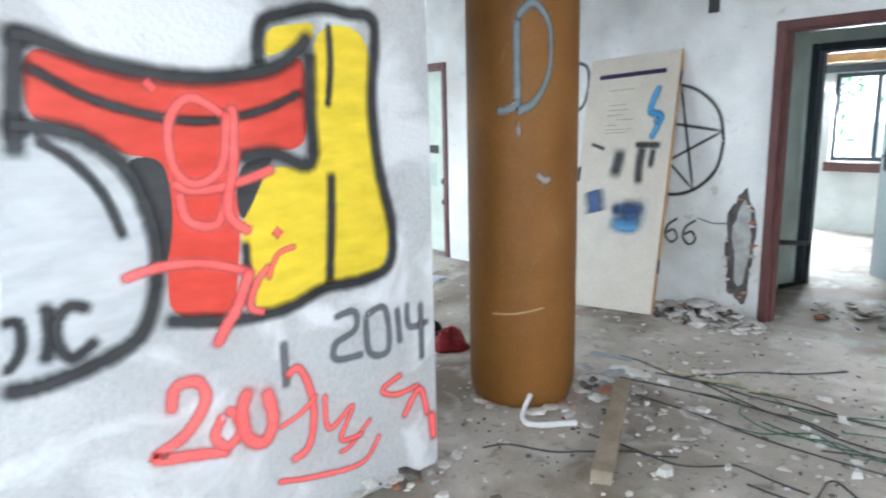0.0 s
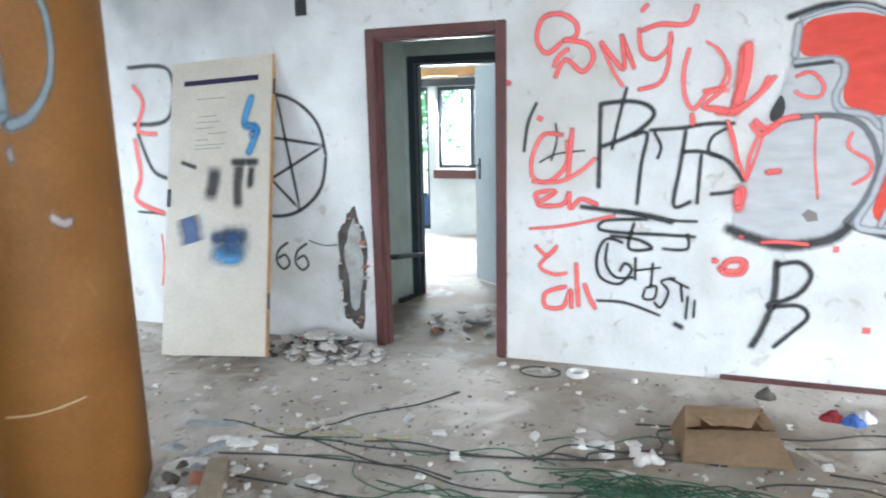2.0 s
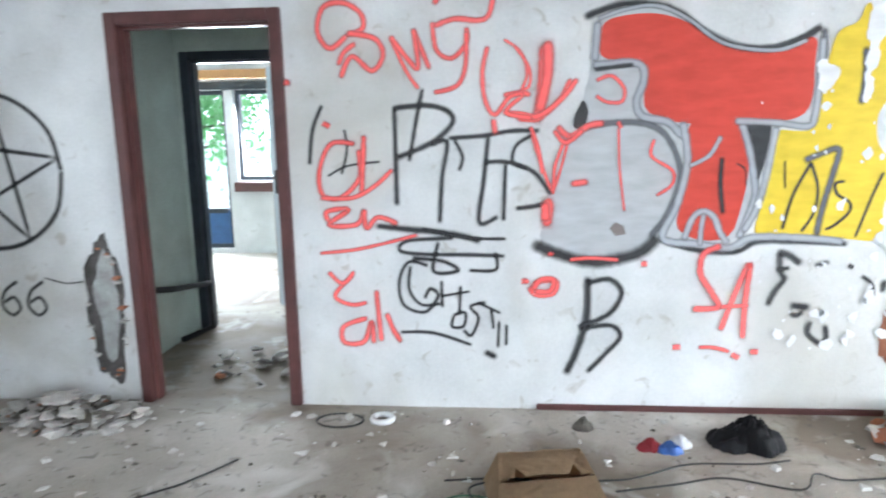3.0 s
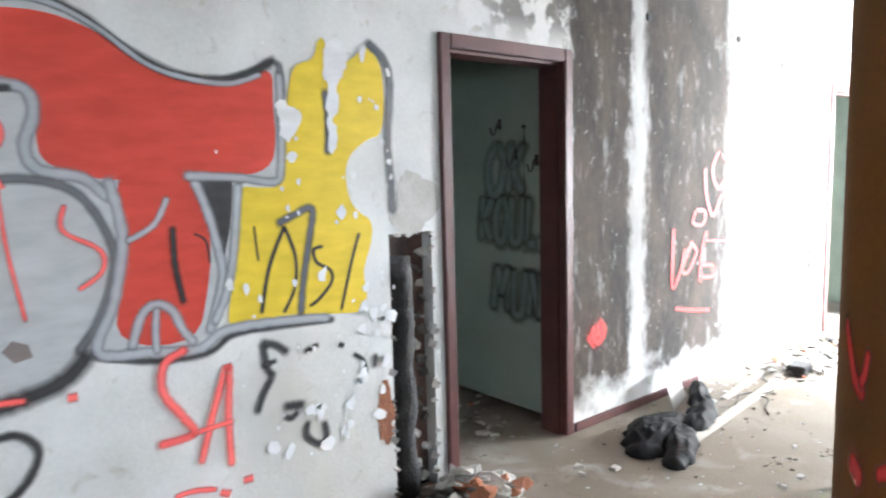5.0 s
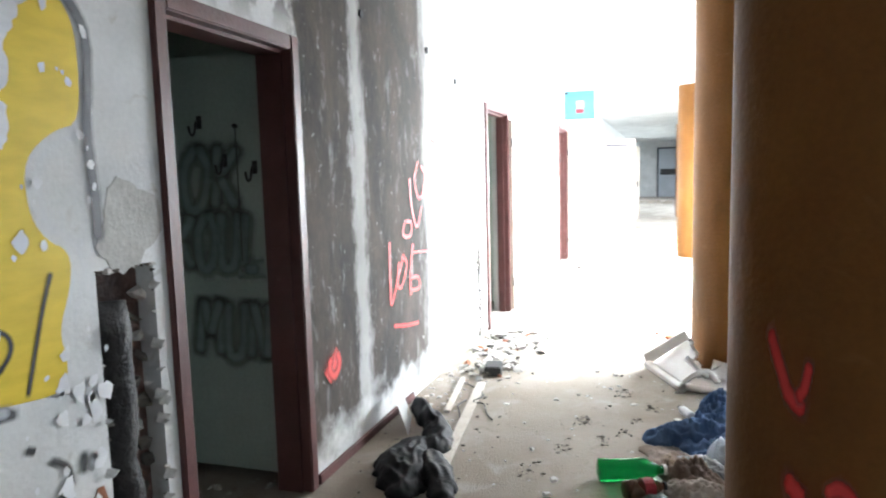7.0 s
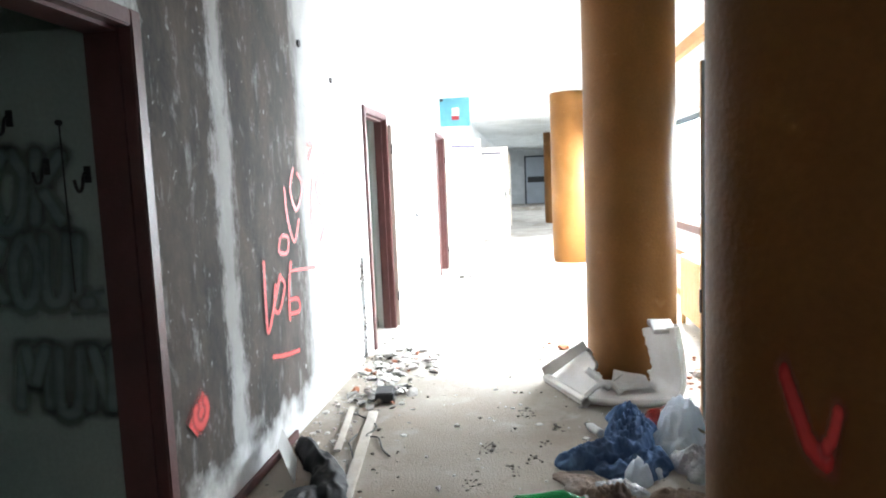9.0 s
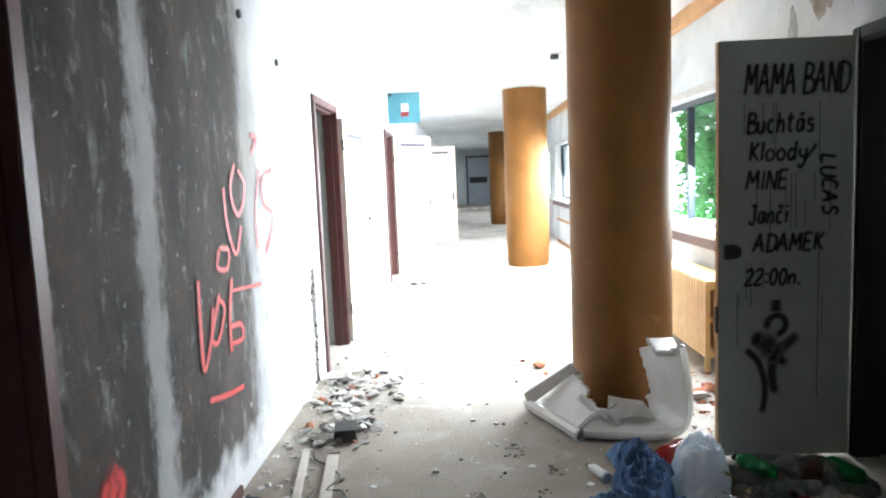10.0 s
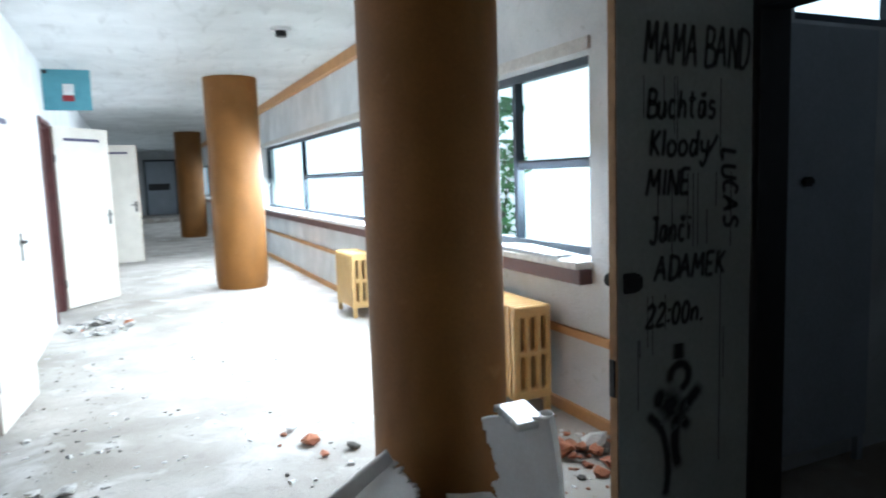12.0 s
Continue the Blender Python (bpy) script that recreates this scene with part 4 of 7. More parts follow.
line(g, 'black', 0.008, 2, '-2.42,0.7 -2.3,0.67 -2.2,0.68')
g = graffiti_b('pink_tag_board')
line(g, 'black', 0.03, 1, '-3.83,1.9 -3.46,1.87 -3.5,1.54 -3.83,1.5')
line(g, 'pink', 0.03, 6, '-3.79,1.78 -3.71,1.65 -3.78,1.46 -3.61,1.43')
line(g, 'pink', 0.035, 6, '-3.82,1.4 -3.8,1.13 -3.86,0.95 -3.61,0.85')
line(g, 'black', 0.03, 1, '-3.79,1.44 -3.69,1.18 -3.56,1.11')
line(g, 'black', 0.02, 1, '-3.87,0.86 -3.61,0.85')
line(g, 'pink', 0.014, 6, '-3.66,0.7 -3.66,0.5 -3.7,0.3')
g = graffiti_b('red_words')
for red_width, red_word in ((0.024, '4.14,1.07 4.13,0.87 4.14,0.69 4.26,0.84 4.36,0.97'), (0.022, '4.28,0.93 4.24,0.8 4.31,0.77 4.41,0.89 4.35,0.95'), (0.026, '4.53,1.02 4.47,0.85 4.46,0.68'), (0.022, '4.47,0.72 4.62,0.71 4.61,0.78 4.46,0.8'),
                            (0.02, '4.4,1.17 4.36,1.09 4.48,1.07 4.51,1.15 4.4,1.17'), (0.02, '4.5,1.44 4.52,1.26 4.61,1.12 4.71,1.25'), (0.02, '4.67,1.55 4.59,1.42 4.68,1.3 4.8,1.44 4.71,1.52'), (0.022, '4.94,1.7 5.03,1.69 4.94,1.6'),
                            (0.02, '5.05,1.53 4.95,1.29 4.95,1.11'), (0.02, '5.29,1.53 5.1,1.47 5.11,1.34 5.28,1.26 5.09,1.07'), (0.022, '4.17,0.55 4.37,0.51 4.59,0.48'), (0.014, '4.5,0.96 4.75,0.94 4.96,0.92')):
    line(g, 'redspray', red_width, 6, red_word)
g = graffiti_b('red_spot')
line(g, 'redspray', 0.075, 6, '3.335,0.5 3.37,0.53 3.41,0.56')
line(g, 'redspray', 0.035, 6.5, '3.37,0.57 3.34,0.545 3.345,0.5 3.385,0.475 3.43,0.5 3.44,0.545 3.41,0.585')
g = graffiti_a('hall_mural')
fill(g, 'grey', 0, '-4.41,1.45 -4.34,1.45 -4.25,1.42 -4.17,1.36 -4.12,1.27 -4.08,1.15 -4.08,1.01 -4.1,0.91 -4.16,0.85 -4.29,0.8 -4.42,0.78 -4.5,0.79')
fill(g, 'red', 1, '-4.34,1.69 -4.22,1.65 -4.06,1.61 -3.9,1.6 -3.74,1.62 -3.62,1.65 -3.52,1.7 -3.52,1.54 -3.53,1.38 -3.68,1.38 -3.74,1.38 -3.78,1.35 -3.8,1.28 -3.79,1.15 -3.81,1 -3.84,0.84 -4.04,0.88 -4.04,1.01 -4.02,1.14 -4.02,1.3 -4.05,1.38 -4.13,1.39 -4.19,1.44 -4.28,1.48 -4.36,1.5')
fill(g, 'yellow', 1, '-3.47,1.8 -3.25,1.79 -3.25,1.5 -3.22,1.29 -3.18,1.07 -3.22,0.9 -3.33,0.88 -3.47,0.88 -3.57,0.84 -3.68,0.83 -3.78,0.87 -3.79,1.02 -3.79,1.15 -3.75,1.24 -3.69,1.31 -3.64,1.33 -3.52,1.31 -3.51,1.39 -3.5,1.6')
fill(g, 'yellow', 1, '-3.67,1.67 -3.66,1.77 -3.54,1.79 -3.47,1.8 -3.49,1.73 -3.58,1.71')
line(g, 'black', 0.05, 2, '-4.38,1.71 -4.31,1.7 -4.18,1.65 -4.03,1.62 -3.87,1.61 -3.7,1.63 -3.59,1.67 -3.49,1.76')
line(g, 'black', 0.045, 2, '-3.69,1.65 -3.67,1.78 -3.58,1.82 -3.45,1.85 -3.34,1.84 -3.23,1.81 -3.25,1.54 -3.23,1.29 -3.18,1.07 -3.2,0.92 -3.33,0.88 -3.49,0.88 -3.62,0.84 -3.72,0.83 -3.86,0.84 -4.06,0.88')
line(g, 'black', 0.05, 2, '-3.5,1.71 -3.51,1.51 -3.52,1.33 -3.66,1.37 -3.78,1.36')
line(g, 'black', 0.05, 2, '-4.35,1.72 -4.38,1.52 -4.39,1.4')
line(g, 'black', 0.03, 3, '-4.34,1.63 -4.2,1.55 -4.04,1.5 -3.88,1.48 -3.69,1.51 -3.54,1.57')
line(g, 'black', 0.05, 2, '-4.41,1.48 -4.31,1.47 -4.22,1.44 -4.13,1.36 -4.08,1.24 -4.06,1.1 -4.09,0.94 -4.15,0.84 -4.29,0.79 -4.42,0.77 -4.5,0.78')
fill(g, 'black', 2, '-4.13,1.38 -4.02,1.38 -4,1.28 -4.01,1.14 -4.05,1.01 -4.06,1.19 -4.09,1.29')
fill(g, 'black', 2, '-3.77,1.35 -3.65,1.37 -3.69,1.31 -3.75,1.2 -3.79,1.15 -3.8,1.26')
line(g, 'black', 0.03, 3, '-4.34,1.44 -4.26,1.38 -4.19,1.28 -4.15,1.15')
line(g, 'black', 0.025, 3, '-3.42,1.8 -3.42,1.66 -3.44,1.52')
line(g, 'black', 0.035, 3, '-3.44,1.29 -3.45,1.11 -3.47,0.9')
line(g, 'black', 0.03, 3, '-3.78,1.09 -3.78,0.96 -3.78,0.86')
line(g, 'black', 0.03, 3, '-4.48,0.96 -4.44,0.96 -4.44,0.89 -4.47,0.84 -4.49,0.84')
line(g, 'black', 0.035, 3, '-4.37,1 -4.37,0.91 -4.39,0.83')
line(g, 'black', 0.035, 3, '-4.26,0.96 -4.31,0.98 -4.35,0.94 -4.35,0.87 -4.32,0.83 -4.25,0.87')
g = graffiti_a('hall_pink_tag')
line(g, 'pink', 0.035, 6, '-3.79,1.53 -3.8,1.35 -3.83,1.19 -3.76,1.12')
line(g, 'pink', 0.03, 6, '-3.81,1.49 -3.92,1.55 -3.99,1.48 -3.99,1.35 -3.93,1.29 -3.84,1.34 -3.81,1.51')
line(g, 'pink', 0.03, 6, '-4,1.3 -3.93,1.27 -3.81,1.28 -3.66,1.32')
line(g, 'pink', 0.03, 6, '-3.98,1.27 -3.96,1.18 -3.87,1.16 -3.83,1.25')
line(g, 'pink', 0.03, 6, '-4.17,1.03 -4.06,1.05 -3.92,1.04 -3.78,0.99')
line(g, 'pink', 0.04, 6, '-3.77,1 -3.82,0.89 -3.87,0.82 -3.91,0.76')
line(g, 'pink', 0.025, 6, '-3.7,1 -3.75,0.95 -3.78,0.87 -3.73,0.84')
line(g, 'pink', 0.02, 6, '-3.6,1.05 -3.67,1.03 -3.71,0.95')
line(g, 'pink', 0.03, 6, '-3.67,1.11 -3.66,1.1')
line(g, 'pink', 0.03, 6, '-4.04,1.59 -4.03,1.58')
line(g, 'pink', 0.04, 6, '-4.07,0.58 -4.05,0.66 -3.98,0.66 -3.96,0.59 -4.03,0.5 -4.13,0.45 -4.02,0.42 -3.89,0.39')
line(g, 'pink', 0.035, 6, '-3.9,0.53 -3.94,0.46 -3.9,0.41 -3.85,0.45 -3.87,0.52 -3.9,0.53')
line(g, 'pink', 0.05, 6, '-3.81,0.59 -3.84,0.52 -3.83,0.42 -3.77,0.38 -3.73,0.45 -3.75,0.57')
line(g, 'pink', 0.03, 6, '-3.67,0.59 -3.62,0.61 -3.58,0.52 -3.57,0.41 -3.6,0.3 -3.67,0.27')
line(g, 'pink', 0.02, 6, '-3.71,0.41 -3.62,0.44 -3.55,0.49')
line(g, 'pink', 0.022, 6, '-3.52,0.48 -3.51,0.34 -3.4,0.4 -3.46,0.28 -3.36,0.27')
line(g, 'pink', 0.02, 6, '-3.32,0.32 -3.42,0.24 -3.47,0.23')
line(g, 'pink', 0.022, 6, '-3.73,0.21 -3.57,0.17 -3.37,0.15 -3.28,0.24')
line(g, 'pink', 0.024, 6, '-3.16,0.46 -3.26,0.42 -3.19,0.38 -3.07,0.39')
line(g, 'pink', 0.03, 6, '-3.16,0.27 -3.07,0.37 -3.03,0.24')
line(g, 'pink', 0.04, 6, '-3.01,0.25 -3,0.12')
g = graffiti_a('hall_year')
line(g, 'dgrey', 0.026, 2, '-3.46,0.76 -3.38,0.77 -3.36,0.73 -3.38,0.69 -3.46,0.66 -3.46,0.6 -3.34,0.59')
line(g, 'dgrey', 0.026, 2, '-3.32,0.74 -3.31,0.59 -3.22,0.58 -3.23,0.75 -3.32,0.74')
line(g, 'dgrey', 0.026, 2, '-3.17,0.74 -3.16,0.59')
line(g, 'dgrey', 0.026, 2, '-3.12,0.75 -3.11,0.65 -3.01,0.65')
line(g, 'dgrey', 0.028, 2, '-3.05,0.74 -3.05,0.49')
line(g, 'dgrey', 0.03, 2, '-3.67,0.72 -3.67,0.55')

def on_column(c, layer):
    """Lays (angle in degrees, height) on a column."""
    x, y, r = c
    return lambda a, z: Vector((x + (r + 0.003 + 0.0007 * layer) * math.cos(radians(a * 100)), y + (r + 0.003 + 0.0007 * layer) * math.sin(radians(a * 100)), z))


def column_tag(c, label, strokes):
    e = tagged(new("graffiti"), label, "graffiti")
    for i, (colour, width, text) in enumerate(strokes):
        ribbon("stroke", points(text), width, on_column(c, i), SPRAY[colour], e, i)


# angles in hundreds of degrees; widths in the same unit on the flat
column_tag(COLS[0], "pale blue spray letter D on the ochre column", [
    ("paleblue", 0.075, "-0.53,1.92 -0.53,1.75 -0.52,1.5"), ("paleblue", 0.05, "-0.53,1.92 -0.38,1.98 -0.22,1.88 -0.22,1.68 -0.36,1.54 -0.52,1.5"), ("paleblue", 0.04, "-0.72,1.5 -0.6,1.51 -0.5,1.54"),
    ("scuff", 0.012, "-0.8,0.5 -0.55,0.51 -0.25,0.54"), ("dot", 0.05, "-0.52,1.44 -0.51,1.38"), ("dot", 0.04, "-0.34,1.2 -0.26,1.17 -0.2,1.18")])
column_tag(COLS[1], "red spray strokes on the ochre column", [
    ("redspray", 0.05, "1.30,1.11 1.36,1.03 1.40,0.98 1.47,0.955"), ("redspray", 0.04, "1.48,1.06 1.46,1.0 1.43,0.975"), ("redspray", 0.05, "1.75,1.38 1.80,1.25 1.84,1.13 1.88,1.0"),
    ("redspray", 0.06, "1.39,0.80 1.44,0.78 1.48,0.755"), ("redspray", 0.045, "1.55,0.79 1.6,0.81 1.65,0.79 1.68,0.74")])

# ---- lettering on the toilet door ----
INK = mat("black_marker", (0.012, 0.012, 0.014), None, 20.0, 0.5, 0.02)
DULL = mat("dull_green_spray", (0.10, 0.145, 0.14), (0.17, 0.22, 0.21), 30.0, 0.7, 0.02)


GLYPHS = {"M": "0,0 0.1,1|0.1,1 0.3,0.35|0.3,0.35 0.55,1|0.55,1 0.62,0", "A": "0,0 0.3,1|0.3,1 0.55,0|0.1,0.38 0.5,0.42", "B": "0.05,0 0.08,1|0.08,1 0.45,0.9 0.4,0.6 0.1,0.52|0.1,0.52 0.55,0.42 0.5,0.08 0.05,0",
          "N": "0.05,0 0.08,1|0.08,1 0.5,0|0.5,0 0.52,1", "D": "0.08,0 0.08,1|0.02,1 0.5,0.85 0.55,0.35 0.35,0.05 0.05,0", "u": "0.05,0.6 0.08,0.1 0.3,0.02 0.42,0.3|0.42,0.6 0.45,0.02", "c": "0.42,0.55 0.15,0.6 0.08,0.25 0.2,0.02 0.45,0.08",
          "h": "0.06,0 0.1,1|0.08,0.4 0.3,0.6 0.42,0.4 0.42,0", "t": "0.2,0.95 0.2,0.15 0.4,0.02|0.0,0.65 0.45,0.68", "a": "0.42,0.55 0.12,0.55 0.08,0.1 0.3,0.05 0.42,0.5|0.42,0.6 0.46,0.02", "s": "0.45,0.55 0.15,0.6 0.15,0.38 0.42,0.28 0.35,0.02 0.05,0.05",
          "K": "0.08,0 0.08,1|0.5,0.95 0.1,0.45|0.15,0.5 0.52,0", "l": "0.12,1 0.12,0", "o": "0.25,0.6 0.05,0.4 0.12,0.05 0.38,0.05 0.48,0.35 0.25,0.6", "d": "0.42,0.5 0.15,0.58 0.06,0.2 0.22,0.02 0.42,0.3|0.44,1 0.44,0",
          "y": "0.05,0.6 0.12,0.2 0.35,0.2|0.45,0.6 0.4,-0.1 0.2,-0.4 0.05,-0.2|0.4,0 0.8,0.5 0.95,0.8", "I": "0.15,1 0.15,0", "E": "0.08,0 0.08,1|0.08,1 0.5,0.98|0.08,0.5 0.42,0.52|0.08,0 0.5,0.03", "J": "0.1,0.95 0.5,0.95|0.35,0.95 0.35,0.1 0.15,-0.02 0.02,0.15",
          "n": "0.05,0.6 0.06,0|0.06,0.4 0.3,0.62 0.42,0.4 0.42,0", "i": "0.12,0.6 0.12,0|0.12,0.85 0.13,0.87", "2": "0.05,0.8 0.25,1 0.45,0.8 0.3,0.45 0.02,0.02 0.5,0.05", "0": "0.25,1 0.06,0.6 0.15,0.05 0.4,0.1 0.46,0.7 0.25,1", ":": "0.12,0.7 0.13,0.68|0.12,0.2 0.13,0.18",
          ".": "0.1,0.02 0.12,0", "L": "0.08,1 0.06,0|0.06,0 0.5,0.02", "U": "0.05,1 0.08,0.15 0.3,0 0.48,0.2 0.5,1", "C": "0.5,0.85 0.25,1 0.06,0.6 0.12,0.1 0.5,0.08", "S": "0.5,0.85 0.25,1 0.1,0.75 0.4,0.45 0.4,0.1 0.05,0.05", "O": "0.28,1 0.04,0.6 0.14,0.05 0.42,0.06 0.54,0.6 0.28,1",
          "\u0103": "0.42,0.55 0.12,0.55 0.08,0.1 0.3,0.05 0.42,0.5|0.42,0.6 0.46,0.02|0.15,0.9 0.28,0.8 0.42,0.92", "\u010d": "0.42,0.55 0.15,0.6 0.08,0.25 0.2,0.02 0.45,0.08|0.15,1 0.28,0.82 0.42,1", " ": ""}


def handwriting(text, x, z, high, wide, width, parent, colour, y=0.0222, turn=0.0, name="lettering", seed=0):
    """Hand-drawn letters on the +y face of a leaf; local x falls as the text runs on."""
    rng = random.Random(seed)
    ct, st = math.cos(radians(turn)), math.sin(radians(turn))
    pen = 0.0
    for ch in text:
        dz = 0.05 * (rng.random() - 0.5)
        for j, s in enumerate(q for q in GLYPHS[ch].split("|") if q):
            pts = [((pen + a + 0.12 * b) * wide, (b + dz) * high) for a, b in points(s)]
            pts = [(x - (u * ct - v * st), z + (u * st + v * ct)) for u, v in pts]
            ribbon(name, pts, width, lambda u, v: Vector((u, y + 0.0002 * (j % 3), v)), SPRAY[colour], parent, seed + j)
        pen += 0.32 if ch in "iIl:. " else 0.9 if ch == "y" else 0.72 if ch in "MA" else 0.62
    return pen


for k, (text, x, z, high, wide) in enumerate((("MAMA BAND", 0.505, 1.745, 0.14, 0.083), ("Bucht\u0103s", 0.495, 1.57, 0.095, 0.073), ("Kloody", 0.485, 1.44, 0.09, 0.081), ("MINE", 0.497, 1.308, 0.088, 0.087),
                                            ("Jan\u010di", 0.483, 1.145, 0.09, 0.067), ("ADAMEK", 0.463, 1.01, 0.085, 0.083), ("22:00n.", 0.499, 0.85, 0.078, 0.072))):
    handwriting(text, x, z, high, wide, 0.0165, leaf_wc, "black", seed=10 * k)
handwriting("LUCAS", 0.15, 1.465, 0.07, 0.092, 0.017, leaf_wc, "black", turn=-88, seed=90)
rng = random.Random(5)
for i in range(20):
    x = 0.10 + 0.45 * rng.random()
    z1 = rng.choice((1.71, 1.38, 1.25, 0.96, 0.81))
    part("paint_drip", one_box(x, x + 0.0025, 0.0205, 0.022, z1 - 0.06 - 0.22 * rng.random(), z1), INK, leaf_wc)
part("paint_drip", one_box(0.15, 0.153, 0.0205, 0.022, 0.3, 1.1), INK, leaf_wc)
place_leaf = lambda u, v: Vector((u, 0.0222, v))
for i, (w, text) in enumerate(((0.05, "0.35,0.76 0.35,0.735"), (0.034, "0.395,0.638 0.379,0.683 0.338,0.7 0.307,0.674 0.31,0.632 0.343,0.602"), (0.10, "0.41,0.6 0.385,0.55 0.355,0.5"), (0.05, "0.248,0.602 0.29,0.565 0.34,0.52"),
                               (0.04, "0.446,0.555 0.442,0.59 0.42,0.61"), (0.045, "0.36,0.51 0.325,0.48 0.3,0.46"), (0.045, "0.361,0.5 0.368,0.42 0.362,0.36 0.35,0.316"),
                               (0.034, "0.49,0.534 0.433,0.473 0.405,0.383 0.4,0.296 0.413,0.218"))):
    ribbon("spray_figure", points(text), w, place_leaf, SPRAY["black"], leaf_wc, 60 + i)
lock = box(one_box(0.545, 0.6, 0.02, 0.035, 0.98, 1.05, bevel=0.004), 0.52, 0.56, 0.02, 0.04, 0.985, 1.045, bevel=0.012)
part("lock_plate", lock, BLACK, leaf_wc, "black half-round door lock plate")
part("knob", tube(bmesh.new(), [(0.59, -0.02, 1.02), (0.59, -0.05, 1.02), (0.59, -0.06, 1.02)], 0.025, 12), BLACK, leaf_wc, "black knob")
part("latch_plate", one_box(0.62, 0.632, -0.012, 0.012, 0.62, 0.75), BLACK, leaf_wc)

# hooks and faded spray on the pale green door
for k, (text, x, z, high, wide) in enumerate((("OK", 0.46, 1.27, 0.30, 0.27), ("KOUL", 0.52, 0.98, 0.27, 0.20), ("MUN", 0.41, 0.56, 0.27, 0.205))):
    handwriting(text, x, z, high, wide, 0.10, leaf_b, "haze", name="faded_overspray", seed=200 + 10 * k)
    handwriting(text, x, z, high, wide, 0.065, leaf_b, "dullgreen", y=0.0232, name="faded_lettering", seed=200 + 10 * k)
for x, z in ((0.33, 1.67), (0.045, 1.455), (0.2, 1.49)):
    bm = tube(bmesh.new(), smooth_line([(x, 0.02, z), (x, 0.045, z), (x, 0.06, z - 0.05), (x, 0.085, z - 0.06), (x, 0.1, z - 0.02)], 4), 0.006)
    box(bm, x - 0.012, x + 0.012, 0.02, 0.026, z - 0.03, z + 0.03)
    part("coat_hook", bm, BLACK, leaf_b, "small dark metal coat hook")
part("hanging_cord", tube(bmesh.new(), [(0.135, 0.026, 1.64), (0.135, 0.026, 1.02)], 0.003), BLACK, leaf_b, "dark cord hanging on the door")
part("nail", tube(bmesh.new(), [(0.135, 0.02, 1.645), (0.135, 0.034, 1.645)], 0.011, 10), BLACK, leaf_b)

# ---- the leaning door leaf ----
board = thing("leaning_door_leaf", pose(-3.21, -0.615, 0.012, -16.2, -3.0, 5.0), "cream door leaf off its hinges, leaning on the wall, sprayed", "door leaf")
part("panel", one_box(0, 0.76, 0, 0.042, 0, 1.97, bevel=0.004), LEAF_WHITE, board)
part("edge_lipping", one_box(0.76, 0.765, 0.002, 0.04, 0.002, 1.968), WOOD_EDGE, board, "bare wood edge")
part("slot_strip", one_box(0.1, 0.66, -0.003, -0.0005, 1.80, 1.835), NAVY, board, "navy slot strip")
for z in (0.3, 1.7):
    part("hinge", box(tube(bmesh.new(), [(0.772, 0.01, z), (0.772, 0.01, z + 0.1)], 0.009), 0.765, 0.768, 0.005, 0.03, z, z + 0.1), BLACK, board)
part("lock", one_box(0.0, 0.03, -0.004, -0.0005, 0.98, 1.1), BLACK, board)
place_board = lambda u, v: Vector((u, -0.0035, v))
for i, (c, w, text) in enumerate((("blue", 0.05, "0.62,1.7 0.57,1.52 0.66,1.47 0.6,1.3"), ("blue", 0.05, "0.56,1.5 0.66,1.46 0.61,1.42"), ("black", 0.03, "0.1,1.28 0.22,1.235"), ("black", 0.1, "0.36,1.22 0.35,1.12 0.33,1.02"),
                                  ("black", 0.05, "0.48,1.26 0.68,1.25"), ("black", 0.07, "0.54,1.24 0.53,1.1 0.54,0.96"), ("black", 0.05, "0.63,1.22 0.62,1.08"), ("darkblue", 0.16, "0.18,0.86 0.2,0.78"),
                                  ("darkblue", 0.18, "0.4,0.72 0.5,0.74 0.6,0.74"), ("blue", 0.12, "0.36,0.66 0.5,0.64 0.58,0.67"), ("darkblue", 0.08, "0.35,0.76 0.6,0.77"))):
    ribbon("spray_mark", points(text), w, place_board, SPRAY[c], board, 90 + i)
for i, (x0, x1, z) in enumerate(((0.2, 0.42, 1.70), (0.22, 0.36, 1.58), (0.2, 0.38, 1.54), (0.2, 0.34, 1.5), (0.3, 0.44, 1.46), (0.2, 0.3, 1.42), (0.2, 0.42, 1.385), (0.2, 0.4, 1.36))):
    part("pencil_line", one_box(x0, x1, -0.0016, -0.0004, z, z + 0.004), DULL, board)

# ---- rubble, dust and litter ----
RUBBLE = mat("plaster_rubble", (0.56, 0.54, 0.51), (0.42, 0.40, 0.37), 14.0, 0.95, 0.4, vary=0.25)
BRICK = mat("broken_brick", (0.42, 0.17, 0.09), (0.30, 0.12, 0.07), 20.0, 0.95, 0.4, vary=0.25)
GRIT = mat("dark_grit", (0.13, 0.12, 0.10), (0.08, 0.07, 0.06), 30.0, 0.95, 0.3, vary=0.3)


def chunk_mesh(name, material, seed, flat=0.6):
    rng = random.Random(seed)
    bm = bmesh.new()
    bmesh.ops.create_icosphere(bm, subdivisions=1, radius=1.0)
    for v in bm.verts:
        v.co *= 0.5 + 0.8 * rng.random()
        v.co.z *= flat
    return mesh_of(name, bm, material)


CH_W = [chunk_mesh("chunk", RUBBLE, s, 0.25 + 0.08 * s) for s in range(5)]
CH_B = [chunk_mesh("brick_chunk", BRICK, 20 + s, 0.5) for s in range(3)]
CH_G = [chunk_mesh("dark_chunk", GRIT, 40 + s, 0.4) for s in range(3)]


